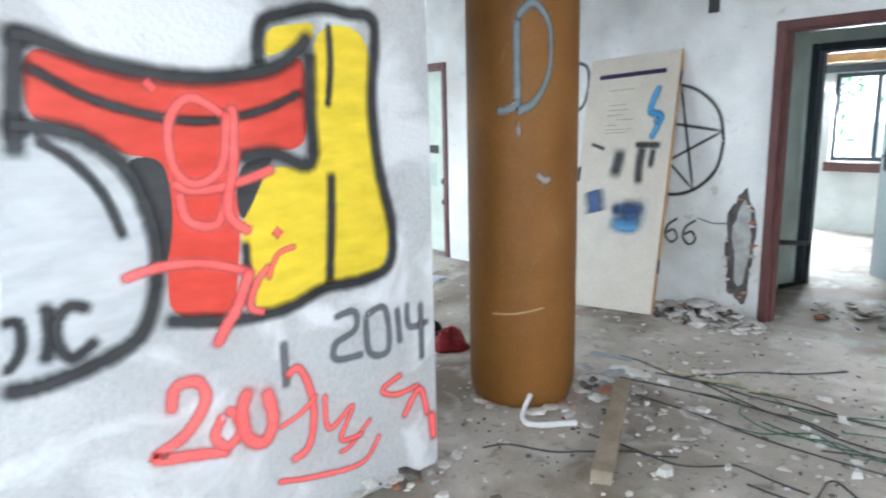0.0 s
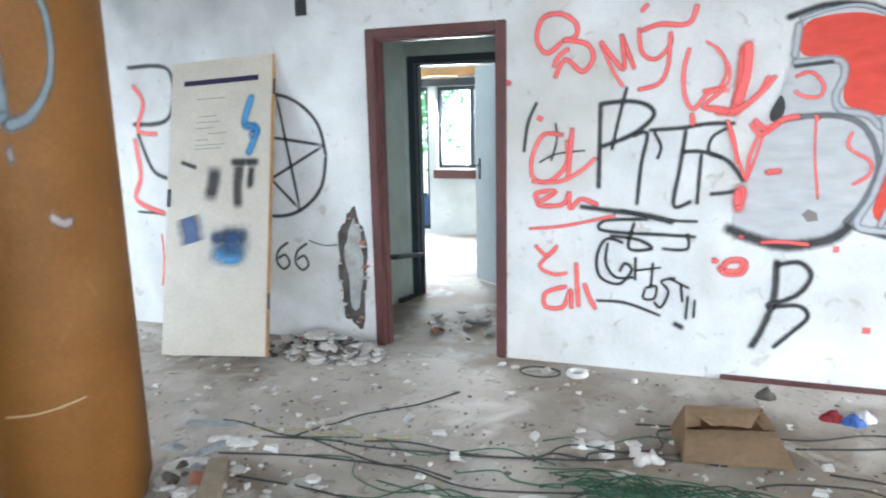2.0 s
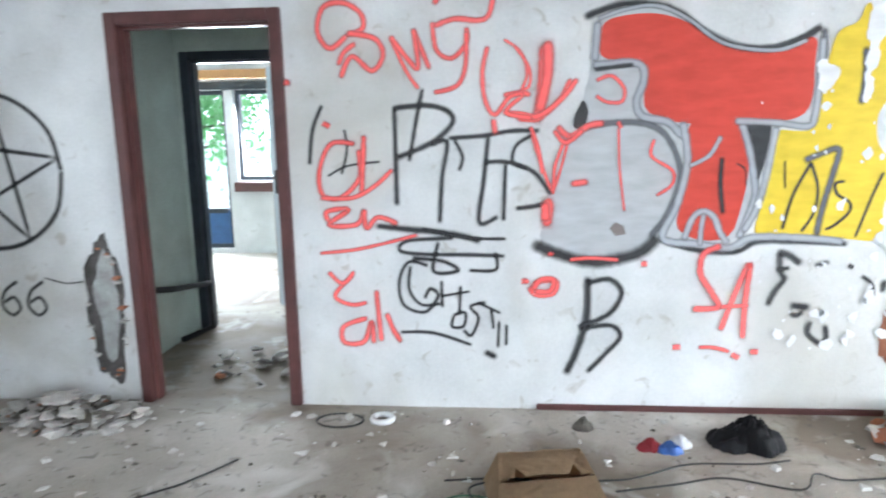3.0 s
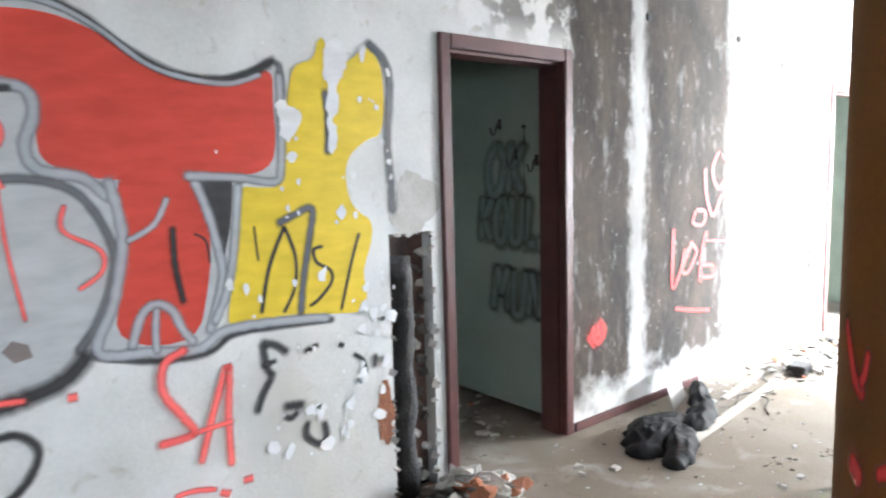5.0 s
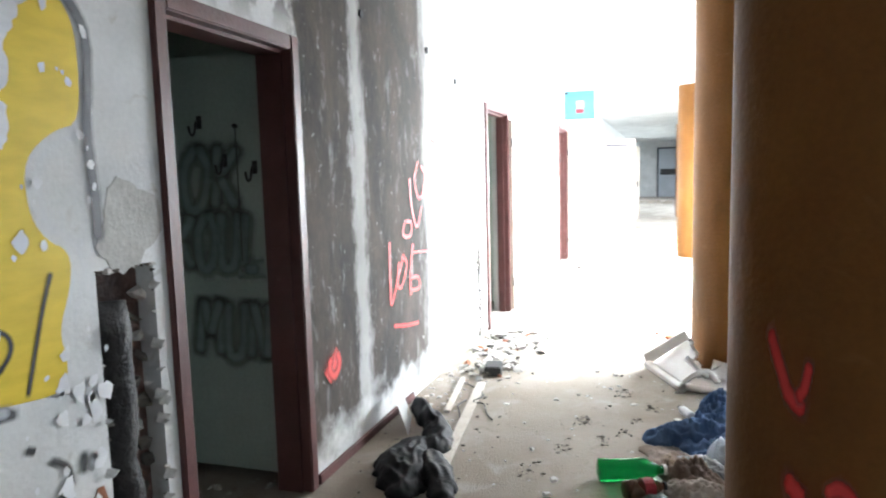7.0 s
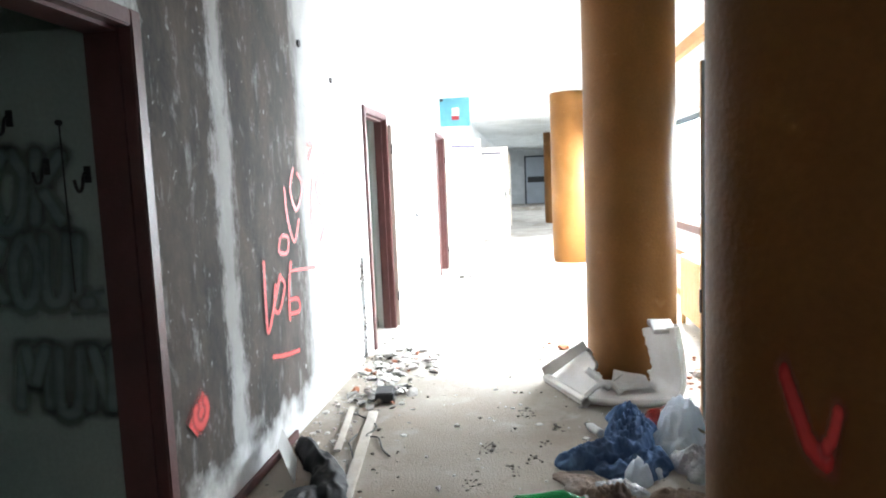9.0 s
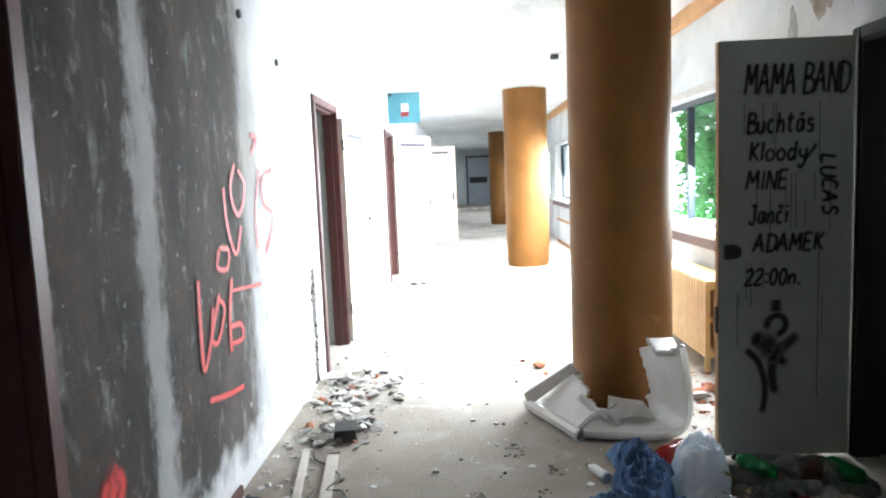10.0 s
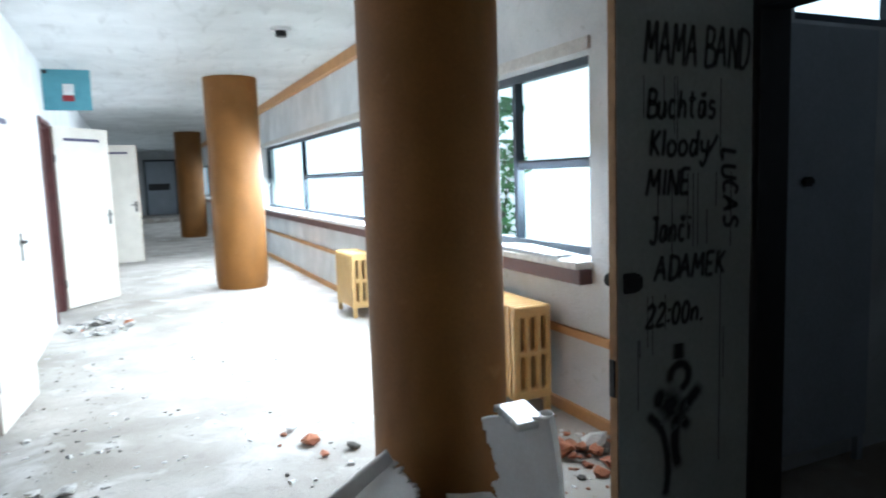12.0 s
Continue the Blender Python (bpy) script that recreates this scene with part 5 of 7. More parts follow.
def rubble_pile(x, y, sx, sy, height, n, seed, label, brick=0.15, size=0.035, yaw=0.0):
    rng = random.Random(seed)
    p = thing("rubble_pile", pose(x, y, 0, 0, 0, yaw), label, "rubble", "rubble heaps")
    for i in range(n):
        a, r = rng.random() * 6.283, rng.random() ** 0.6
        u, v = sx * r * math.cos(a), sy * r * math.sin(a)
        s = size * (0.35 + 1.3 * rng.random() ** 2.2)
        z = height * max(0, 1 - r) * rng.random() + s * 0.3
        q = rng.random()
        me = rng.choice(CH_B if q < brick else CH_G if q < brick + 0.15 else CH_W)
        o = new("chunk", me)
        o.parent = p
        o.matrix_basis = pose(u, v, z, 40 * (rng.random() - 0.5), 40 * (rng.random() - 0.5), 360 * rng.random()) @ Matrix.Diagonal((s, s * (0.7 + 0.6 * rng.random()), s, 1))
    return p


rubble_pile(-2.2, -0.24, 0.44, 0.22, 0.16, 190, 1, "heap of broken white plaster against the wall", 0.03, 0.042)
rubble_pile(2.14, -0.24, 0.36, 0.2, 0.17, 150, 2, "heap of plaster and brick fallen from the pipe chase", 0.3, 0.05)
rubble_pile(5.95, -0.34, 0.52, 0.32, 0.035, 170, 3, "low spread of broken plaster and tile by the doorway", 0.08, 0.033)
rubble_pile(5.2, -0.34, 0.3, 0.22, 0.03, 70, 4, "scattered plaster shards and paper by the wall", 0.05, 0.03)
rubble_pile(5.55, -2.78, 0.32, 0.26, 0.04, 60, 5, "broken orange tile and plaster bits under the window", 0.55, 0.05)
rubble_pile(10.5, -0.45, 0.5, 0.3, 0.04, 70, 6, "plaster scraps on the floor by a side door", 0.05, 0.045)
rubble_pile(-1.78, -2.0, 0.5, 0.34, 0.02, 60, 7, "white plaster scraps round the column base", 0.1, 0.028)
rubble_pile(6.4, -1.65, 0.35, 0.2, 0.02, 7, 8, "few brick scraps on the corridor floor", 0.5, 0.04)
rubble_pile(-2.0, -3.35, 0.12, 0.5, 0.05, 50, 9, "crumbled plaster along the foot of the wall end", 0.05, 0.035)
rubble_pile(2.75, 0.6, 0.35, 0.3, 0.02, 40, 10, "plaster bits on the floor inside the doorway", 0.1, 0.03)
rubble_pile(-1.5, 0.6, 0.35, 0.4, 0.03, 40, 11, "plaster bits on the anteroom floor", 0.05, 0.035)


def scatter(name, n, area, seed, material, label, smin, smax, dens=None):
    """Small crumbs over a stretch of floor, joined."""
    rng = random.Random(seed)
    verts, faces = [], []
    while n > 0:
        x, y = area[0] + (area[1] - area[0]) * rng.random(), area[2] + (area[3] - area[2]) * rng.random()
        if dens and rng.random() > dens(x, y):
            continue
        if any((x - c[0]) ** 2 + (y - c[1]) ** 2 < (c[2] + 0.02) ** 2 for c in COLS):
            continue
        n -= 1
        s = smin + (smax - smin) * rng.random() ** 3
        k = len(verts)
        a0 = rng.random() * 6.283
        h = s * (0.15 + 0.5 * rng.random())
        sides = rng.choice((3, 4, 5))
        st = 0.5 + rng.random()
        for j in range(sides):
            a = a0 + 6.283 * j / sides
            r = s * (0.6 + 0.6 * rng.random())
            dx, dy = r * math.cos(a) * st, r * math.sin(a)
            verts += [(x + dx, y + dy, 0.0005), (x + dx * 0.8, y + dy * 0.8, h)]
        for j in range(sides):
            q = (j + 1) % sides
            faces.append((k + 2 * j, k + 2 * q, k + 2 * q + 1, k + 2 * j + 1))
        faces.append(tuple(k + 2 * j + 1 for j in range(sides)))
    me = bpy.data.meshes.new(name)
    me.from_pydata(verts, [], faces)
    me.materials.append(material)
    return tagged(new(name, me), label, "debris", kind="stuff")


PALE = mat("pale_scraps", (0.72, 0.71, 0.69), (0.60, 0.59, 0.56), 25.0, 0.9, 0.1)
near_wall = lambda x, y: 0.25 + 0.75 * (y > -0.9 or x < 1.0)
scatter("floor_debris", 1150, (-6.5, 3.0, -4.6, -0.02), 11, RUBBLE, "grey plaster crumbs over the floor", 0.004, 0.03, near_wall)
scatter("floor_debris", 280, (-4.0, 2.2, -3.2, -0.05), 12, PALE, "white paper and plaster scraps over the floor", 0.006, 0.035)
scatter("floor_debris", 560, (-5.0, 3.2, -3.6, -0.02), 13, GRIT, "dark dirt crumbs over the floor", 0.003, 0.016, near_wall)
scatter("floor_debris", 700, (3.0, 9.0, -3.0, -0.02), 14, GRIT, "dark crumbs over the corridor floor", 0.003, 0.015, lambda x, y: 0.3 + 0.7 * (y > -0.7))
scatter("floor_debris", 700, (3.0, 16.0, -3.0, -0.02), 15, RUBBLE, "grey crumbs over the corridor floor", 0.004, 0.028, lambda x, y: 0.2 + 0.8 * (y > -0.7 or (y < -2.2 and x < 7)))
scatter("floor_debris", 160, (3.0, 7.5, -2.9, -0.1), 16, PALE, "white scraps over the corridor floor", 0.006, 0.03)
scatter("floor_debris", 120, (4.9, 6.2, -3.0, -2.3), 17, BRICK, "orange brick crumbs under the window", 0.006, 0.03)

scatter("floor_debris", 200, (-2.0, 0.6, -2.7, -1.0), 18, PALE, "torn paper and plastic scraps among the cables", 0.012, 0.05)
scatter("floor_debris", 900, (-2.2, 1.6, -2.7, -0.8), 19, GRIT, "dark dirt and crumbs among the cables", 0.003, 0.017)
scatter("floor_debris", 160, (4.3, 6.1, -0.3, -0.02), 20, RUBBLE, "grey crumbs along the wall foot", 0.006, 0.03)
scatter("floor_debris", 300, (2.3, 3.2, 0.1, 1.6), 21, RUBBLE, "grey crumbs over the floor of the small room", 0.006, 0.03)

# ---- cables ----
CABLE = mat("black_cable", (0.03, 0.032, 0.03), (0.05, 0.05, 0.045), 30.0, 0.6, 0.05)
CABLE_G = mat("green_cable", (0.025, 0.12, 0.06), (0.03, 0.08, 0.045), 30.0, 0.5, 0.05, vary=0.3)
CABLE_T = mat("tan_cable", (0.45, 0.40, 0.24), (0.36, 0.31, 0.18), 30.0, 0.6, 0.05)


def cable(x0, y0, x1, y1, material, seed, wander=0.12, r=0.004, label="loose black electric cable lying on the floor", lift=0.0):
    rng = random.Random(seed)
    pts = []
    n = 8
    for i in range(n):
        t = i / (n - 1)
        w = wander * math.sin(math.pi * t) if 0 < i < n - 1 else 0
        pts.append((x0 + (x1 - x0) * t + w * (rng.random() - 0.5) * 2, y0 + (y1 - y0) * t + w * (rng.random() - 0.5) * 2, r + lift * rng.random() * (0 < i < n - 1)))
    return solo("cable", tube(bmesh.new(), smooth_line(pts, 6), r, 6), material, pose(0, 0, 0), label, "cable", "loose cables", smooth=True)


for i, (a, b, c, d, w) in enumerate(((-2.0, -1.6, 0.9, -1.2, 0.15), (-1.9, -1.4, 0.2, -1.05, 0.12), (-1.8, -1.75, 0.4, -1.9, 0.2), (-1.15, -0.62, -1.75, -1.35, 0.05), (-1.4, -1.3, 0.3, -0.95, 0.1), (-0.2, -0.75, 1.3, -0.5, 0.12),
                                     (0.5, -0.8, 1.9, -0.6, 0.15), (-1.0, -2.2, 0.3, -2.0, 0.25), (-1.7, -2.3, -0.8, -2.1, 0.08), (0.3, -1.2, 1.6, -0.9, 0.2), (-0.6, -1.25, 0.1, -0.62, 0.15), (0.6, -1.0, 2.0, -1.1, 0.2), (-0.9, -1.7, 0.6, -1.5, 0.2),
                                     (3.6, -0.5, 4.5, -0.35, 0.08), (4.2, -0.6, 4.9, -0.25, 0.06), (-1.95, -2.75, -1.3, -2.2, 0.06), (-2.2, -1.3, -0.9, -1.5, 0.1))):
    cable(a, b, c, d, CABLE, 100 + i, w, 0.0045, lift=0.012)
for i in range(26):
    r = random.Random(300 + i)
    cx, cy = -0.05 + 0.12 * r.random(), -1.48 + 0.14 * r.random()
    a, L = 0.5 * (r.random() - 0.5), 0.25 + 0.3 * r.random()
    cable(cx - L * math.cos(a), cy - L * math.sin(a) * 0.5, cx + L * math.cos(a), cy + L * math.sin(a) * 0.5, CABLE_G, 330 + i, 0.09, 0.003, "thin green cable in a tangle on the floor", 0.05)
for i, (a, b, c, d) in enumerate(((-1.7, -1.35, -0.5, -1.25), (-1.2, -1.6, 0.5, -1.7), (-1.3, -1.75, -0.4, -1.55), (-0.6, -1.05, 0.35, -0.9), (-0.9, -1.45, 0.1, -1.35), (-1.6, -1.5, -0.7, -1.62))):
    cable(a, b, c, d, CABLE_G, 380 + i, 0.12, 0.0035, "thin green cable lying across the floor", 0.01)
cable(-2.0, -1.35, -1.2, -1.2, CABLE_T, 400, 0.05, 0.007, "tan plastic conduit strip on the floor")
cable(-0.6, -1.7, 0.2, -1.45, CABLE_T, 401, 0.1, 0.004, "tan cable on the floor")

# ---- timber pieces, carton and small litter in the hall ----
WOOD = mat("grey_timber", (0.36, 0.30, 0.23), (0.27, 0.22, 0.16), 10.0, 0.8, 0.25)
WOOD_PALE = mat("pale_lath", (0.62, 0.58, 0.52), (0.52, 0.47, 0.41), 10.0, 0.8, 0.2)
WHITE_PL = mat("white_plastic", (0.72, 0.72, 0.71), (0.62, 0.62, 0.61), 12.0, 0.45, 0.05)


def lath(name, x0, y0, x1, y1, w, h, material, label, z=0.0, z1=None):
    L = math.dist((x0, y0), (x1, y1))
    up = 0 if z1 is None else -math.degrees(math.atan2(z1 - z, L))
    return solo(name, one_box(0, L, -w / 2, w / 2, 0, h, bevel=0.004), material, pose(x0, y0, z + 0.001, 0, up, math.degrees(math.atan2(y1 - y0, x1 - x0))), label, "timber")


lath("timber_offcut", -1.40, -2.62, -1.9, -1.72, 0.085, 0.06, WOOD, "weathered grey timber offcut lying on the floor")
lath("pale_lath", 4.86, -0.36, 3.5, -0.52, 0.06, 0.015, WOOD_PALE, "long pale lath lying beside the wall")
lath("pale_lath", 4.95, -0.2, 4.25, -0.3, 0.04, 0.015, WOOD_PALE, "short pale lath lying beside the wall")
lath("white_pipe", -3.42, -2.02, -4.3, -1.62, 0.045, 0.045, WHITE_PL, "white plastic pipe lying on the floor")
lath("grey_strip", -2.36, -1.38, -2.1, -1.33, 0.05, 0.012, mat("grey_strip_paint", (0.36, 0.40, 0.42), (0.28, 0.31, 0.33), 12, 0.6, 0.1), "dull blue-grey plastic strip on the floor")
tagged(solo("baseboard", one_box(0.22, 1.95, -0.016, -0.001, 0.0, 0.032, bevel=0.004), BROWN, pose(0, 0, 0), "loose dark brown baseboard strip", "baseboard"), kind="structure")
tagged(solo("baseboard", one_box(3.18, 4.45, -0.02, -0.001, 0.0, 0.05, bevel=0.004), BROWN, pose(0, 0, 0), "dark brown baseboard at the sooty wall", "baseboard"), kind="structure")
tagged(solo("baseboard", one_box(5.0, 16.0, -3.099, -3.07, 0.0, 0.07, bevel=0.004), BEAM, pose(0, 0, 0), "ochre baseboard under the windows", "baseboard"), kind="structure")
tagged(solo("trim_rail", one_box(5.0, 16.0, -3.099, -3.075, 0.47, 0.52, bevel=0.004), BEAM, pose(0, 0, 0), "ochre rail under the window sill", "trim"), kind="structure")

CARD = mat("brown_card", (0.42, 0.29, 0.17), (0.35, 0.24, 0.14), 8.0, 0.85, 0.1)


def flap(bm, a, b, c, d, n=5, sag=0.02, seed=1):
    """A thin bent sheet between four corners."""
    rng = random.Random(seed)
    a, b, c, d = map(Vector, (a, b, c, d))
    g = [[bm.verts.new((a.lerp(b, i / n)).lerp(d.lerp(c, i / n), j / n) + Vector((0, 0, -sag * math.sin(math.pi * i / n) * math.sin(math.pi * j / n) + 0.006 * (rng.random() - 0.5)))) for j in range(n + 1)] for i in range(n + 1)]
    fs = [bm.faces.new((g[i][j], g[i + 1][j], g[i + 1][j + 1], g[i][j + 1])) for i in range(n) for j in range(n)]
    bmesh.ops.solidify(bm, geom=fs, thickness=0.004)
    return bm


carton = thing("carton", pose(0.02, -1.08, 0.006, 0, 0, 10), "torn brown cardboard carton lying open on the floor", "carton")
part("bottom", flap(bmesh.new(), (0, 0, 0), (0.46, 0, 0), (0.46, 0.36, 0), (0, 0.36, 0), 4, 0.0, 2), CARD, carton)
part("front_side", flap(bmesh.new(), (0, 0, 0), (0.46, 0, 0), (0.43, 0.18, 0.085), (0.04, 0.17, 0.08), 7, -0.02, 3), CARD, carton)
part("back_side", flap(bmesh.new(), (0, 0.34, 0), (0.46, 0.34, 0), (0.41, 0.33, 0.125), (0.06, 0.33, 0.125), 6, 0.0, 4), CARD, carton)
part("left_side", flap(bmesh.new(), (0, 0, 0), (0, 0.34, 0), (0.06, 0.33, 0.125), (0.04, 0.17, 0.08), 5, 0.0, 5), CARD, carton)
part("right_side", flap(bmesh.new(), (0.46, 0, 0), (0.46, 0.34, 0), (0.41, 0.33, 0.125), (0.43, 0.18, 0.085), 5, 0.0, 6), CARD, carton)
part("back_flap", flap(bmesh.new(), (0.06, 0.33, 0.127), (0.41, 0.33, 0.127), (0.33, 0.205, 0.085), (0.15, 0.195, 0.092), 7, -0.015, 8), CARD, carton)
part("side_flap", flap(bmesh.new(), (0.43, 0.185, 0.087), (0.41, 0.32, 0.126), (0.36, 0.28, 0.10), (0.38, 0.2, 0.082), 4, 0.01, 12), CARD, carton)
part("side_flap", flap(bmesh.new(), (0.04, 0.175, 0.082), (0.06, 0.32, 0.126), (0.12, 0.27, 0.10), (0.11, 0.2, 0.085), 4, 0.01, 13), CARD, carton)


def heap(name, limbs, material, label, category, seed=1, step=0.008, fold=0.5, pitch=0.05, m=None, parent=None):
    """Thrown-down cloth, bag or paper: one creased sheet humped along limbs of (x, y, radius, height) and lying on the floor."""
    segs = []
    for li, path in enumerate(limbs):
        P = smooth_line([(p[0], p[1], 0) for p in path], 8) if len(path) > 1 else [Vector((path[0][0], path[0][1], 0))] * 2
        R = smooth_line([(p[2], p[3], 0) for p in path], 8) if len(path) > 1 else [Vector((path[0][2], path[0][3], 0))] * 2
        segs.append((P, R))
    xs = [p.x + s * r.x * 1.4 for P, R in segs for p, r in zip(P, R) for s in (-1, 1)]
    ys = [p.y + s * r.x * 1.4 for P, R in segs for p, r in zip(P, R) for s in (-1, 1)]
    nx, ny = int((max(xs) - min(xs)) / step) + 1, int((max(ys) - min(ys)) / step) + 1
    bm = bmesh.new()
    grid = {}
    for i in range(nx):
        for j in range(ny):
            x, y = min(xs) + i * step, min(ys) + j * step
            best = -1.0
            for li, (P, R) in enumerate(segs):
                k = min(range(len(P)), key=lambda q: (P[q].x - x) ** 2 + (P[q].y - y) ** 2)
                d = P[min(k + 1, len(P) - 1)] - P[max(k - 1, 0)]
                d = d.normalized() if d.length > 1e-6 else Vector((1, 0, 0))
                v = Vector((x - P[k].x, y - P[k].y, 0))
                along, across = k * 0.03 + v.dot(d), d.x * v.y - d.y * v.x
                r, top = R[k].x, R[k].y
                q = Vector((x, y, seed * 2.3 + li * 5.1))
                dist = v.length / r * (1 + 0.3 * noise.noise(q * 10) + 0.08 * noise.noise(q * 33))
                if dist >= 1:
                    continue
                w = 0.025 * noise.noise(q * 9)
                c = Vector(((along + 0.5 * across + w) / (pitch * 2.4), (across + w) / (pitch * 0.7), seed + li * 7.0))
                ridge = 1 - 2.2 * abs(noise.noise(c))
                fine = 1 - 2.2 * abs(noise.noise(c * 1.9 + Vector((3, 8, 1))))
                h = top * (1 - dist ** 2.2) ** 0.7 * (1 + fold * (0.65 * ridge + 0.3 * fine - 0.35) + 0.15 * noise.noise(q * 7))
                best = max(best, h)
            if best >= 0:
                grid[i, j] = bm.verts.new((x + 0.3 * step * noise.noise(Vector((x * 60, y * 60, 1))), y + 0.3 * step * noise.noise(Vector((x * 60, y * 60, 5))), max(best, 0.0) + 0.002))
    for i, j in list(grid):
        c = [grid.get(p) for p in ((i, j), (i + 1, j), (i + 1, j + 1), (i, j + 1))]
        if all(c):
            bm.faces.new(c)
    rim = [e for e in bm.edges if e.is_boundary]
    ext = bmesh.ops.extrude_edge_only(bm, edges=rim)
    for v in ext["geom"]:
        if isinstance(v, bmesh.types.BMVert):
            v.co.z = 0.0005
    bmesh.ops.delete(bm, geom=[v for v in bm.verts if not v.link_faces], context='VERTS')
    if parent:
        return part(name, bm, material, parent, smooth=True)
    return solo(name, bm, material, pose(0, 0, 0) if m is None else m, label, category, smooth=True)


def garment(name, limbs, material, label, category, seed, step, fold, pitch):
    """A garment whose sleeves, legs or body are parts of it."""
    g = thing(name, pose(0, 0, 0), label, category)
    for k, (piece, path) in enumerate(limbs):
        heap(piece, [path], material, "", "", seed + 3 * k, step, fold, pitch, None, g)
    return g


def crumple(name, x, y, sx, sy, sz, material, seed, label, category, folds=5.0, amp=0.35, yaw=0.0, parent=None):
    """A small creased lump of cloth, bag or paper, longer one way."""
    s, L = min(sx, sy) * 1.25, max(sx, sy) * 1.25 - min(sx, sy)
    path = [(-L, 0, s, sz), (-L * 0.3, 0.15 * s, s * 1.05, sz * 1.6), (L * 0.4, -0.1 * s, s, sz * 1.7), (L, 0, s * 0.8, sz)] if L > 0.01 else [(-0.2 * s, 0, s, sz * 1.5), (0.2 * s, 0, s, sz * 1.7)]
    return heap(name, [path], material, label, category, seed, max(0.003, s / 16), amp * 1.4, s * 0.5, pose(x, y, 0, 0, 0, yaw + (90 if sy > sx else 0)))


BLACK_CLOTH = mat("black_cloth", (0.0045, 0.0045, 0.0055), (0.009, 0.009, 0.0105), 12.0, 0.7, 0.08, gloss=0.25)
DENIM = mat("blue_denim", (0.13, 0.20, 0.34), (0.07, 0.12, 0.23), 14.0, 0.95, 0.12, gloss=0.1)
RED_CLOTH = mat("red_cloth", (0.32, 0.02, 0.03), (0.2, 0.015, 0.02), 9.0, 0.8, 0.3)
BAG_WHITE = mat("white_plastic_bag", (0.78, 0.82, 0.86), (0.70, 0.74, 0.79), 9.0, 0.3, 0.3)
bag_tree = BAG_WHITE.node_tree
bag_thin, bag_mix = bag_tree.nodes.new("ShaderNodeBsdfTranslucent"), bag_tree.nodes.new("ShaderNodeMixShader")
bag_thin.inputs[0].default_value = (0.80, 0.86, 0.92, 1)
bag_mix.inputs[0].default_value = 0.4
bag_tree.links.new(bag_tree.nodes["Principled BSDF"].outputs[0], bag_mix.inputs[1])
bag_tree.links.new(bag_thin.outputs[0], bag_mix.inputs[2])
bag_tree.links.new(bag_mix.outputs[0], bag_tree.nodes["Material Output"].inputs[0])
RAG = mat("brown_rags", (0.25, 0.17, 0.12), (0.14, 0.10, 0.08), 7.0, 0.9, 0.4, stain=(0.45, 0.38, 0.33), stain_amount=0.7)
RAG_PALE = mat("pale_rags", (0.50, 0.44, 0.38), (0.33, 0.27, 0.22), 8.0, 0.9, 0.4)
BAG_GREY = mat("clear_plastic_bag", (0.42, 0.43, 0.44), (0.30, 0.31, 0.32), 9.0, 0.25, 0.3)
RAG_DARK = mat("dark_rubbish", (0.035, 0.04, 0.038), (0.02, 0.02, 0.018), 9.0, 0.6, 0.4, stain=(0.15, 0.12, 0.09), stain_amount=0.6)
CARD_PALE = mat("tan_card", (0.45, 0.38, 0.22), (0.35, 0.28, 0.15), 20.0, 0.8, 0.1)
RAG_GREEN = mat("dark_green_bag", (0.02, 0.07, 0.05), (0.03, 0.05, 0.04), 9.0, 0.35, 0.3)

garment("black_jacket", [("sleeve", [(4.3, -0.1, 0.05, 0.06), (4.16, -0.18, 0.065, 0.09), (4.0, -0.3, 0.075, 0.09), (3.86, -0.38, 0.085, 0.07), (3.7, -0.42, 0.09, 0.06)]),
                         ("jacket_body", [(3.7, -0.3, 0.10, 0.05), (3.5, -0.32, 0.14, 0.08), (3.34, -0.36, 0.14, 0.07), (3.24, -0.42, 0.10, 0.04)]), ("sleeve", [(3.52, -0.44, 0.10, 0.06), (3.34, -0.56, 0.08, 0.07), (3.2, -0.62, 0.06, 0.04)])],
        BLACK_CLOTH, "crumpled black jacket lying against the wall foot", "jacket", 2, 0.008, 0.42, 0.10)
solo("white_plastic_tray", flap(bmesh.new(), (0, 0, 0.0), (0.26, 0.02, 0.02), (0.24, 0.08, 0.2), (0.02, 0.07, 0.19), 4, 0.02, 9), WHITE_PL, pose(3.86, -0.2, 0.002, 0, 0, 12), "broken white plastic tray under the jacket", "tray")
solo("black_box", one_box(-0.09, 0.09, -0.06, 0.06, 0.0, 0.07, bevel=0.008), BLACK, pose(5.12, -0.38, 0.001, 0, 0, 8), "small black plastic box on the floor", "box")
garment("jeans", [("trouser_leg", [(4.13, -1.52, 0.07, 0.05), (4.14, -1.64, 0.09, 0.09), (4.18, -1.76, 0.10, 0.10), (4.3, -1.87, 0.10, 0.12), (4.46, -1.92, 0.10, 0.12)]),
                  ("trouser_leg", [(4.76, -1.84, 0.07, 0.06), (4.62, -1.88, 0.09, 0.11), (4.5, -1.87, 0.095, 0.14), (4.36, -1.82, 0.09, 0.14), (4.24, -1.78, 0.07, 0.10)]), ("waistband", [(4.05, -1.70, 0.07, 0.04), (4.02, -1.84, 0.10, 0.07), (4.14, -1.94, 0.09, 0.07)])],
        DENIM, "crumpled blue denim jeans thrown on the floor", "jeans", 3, 0.006, 0.7, 0.05)
heap("white_bag", [[(4.54, -2.17, 0.08, 0.13), (4.46, -2.14, 0.13, 0.21), (4.34, -2.1, 0.12, 0.17), (4.24, -2.06, 0.09, 0.09)]], BAG_WHITE, "crumpled white plastic bag full of litter", "bag", 4, 0.007, 0.35, 0.09)
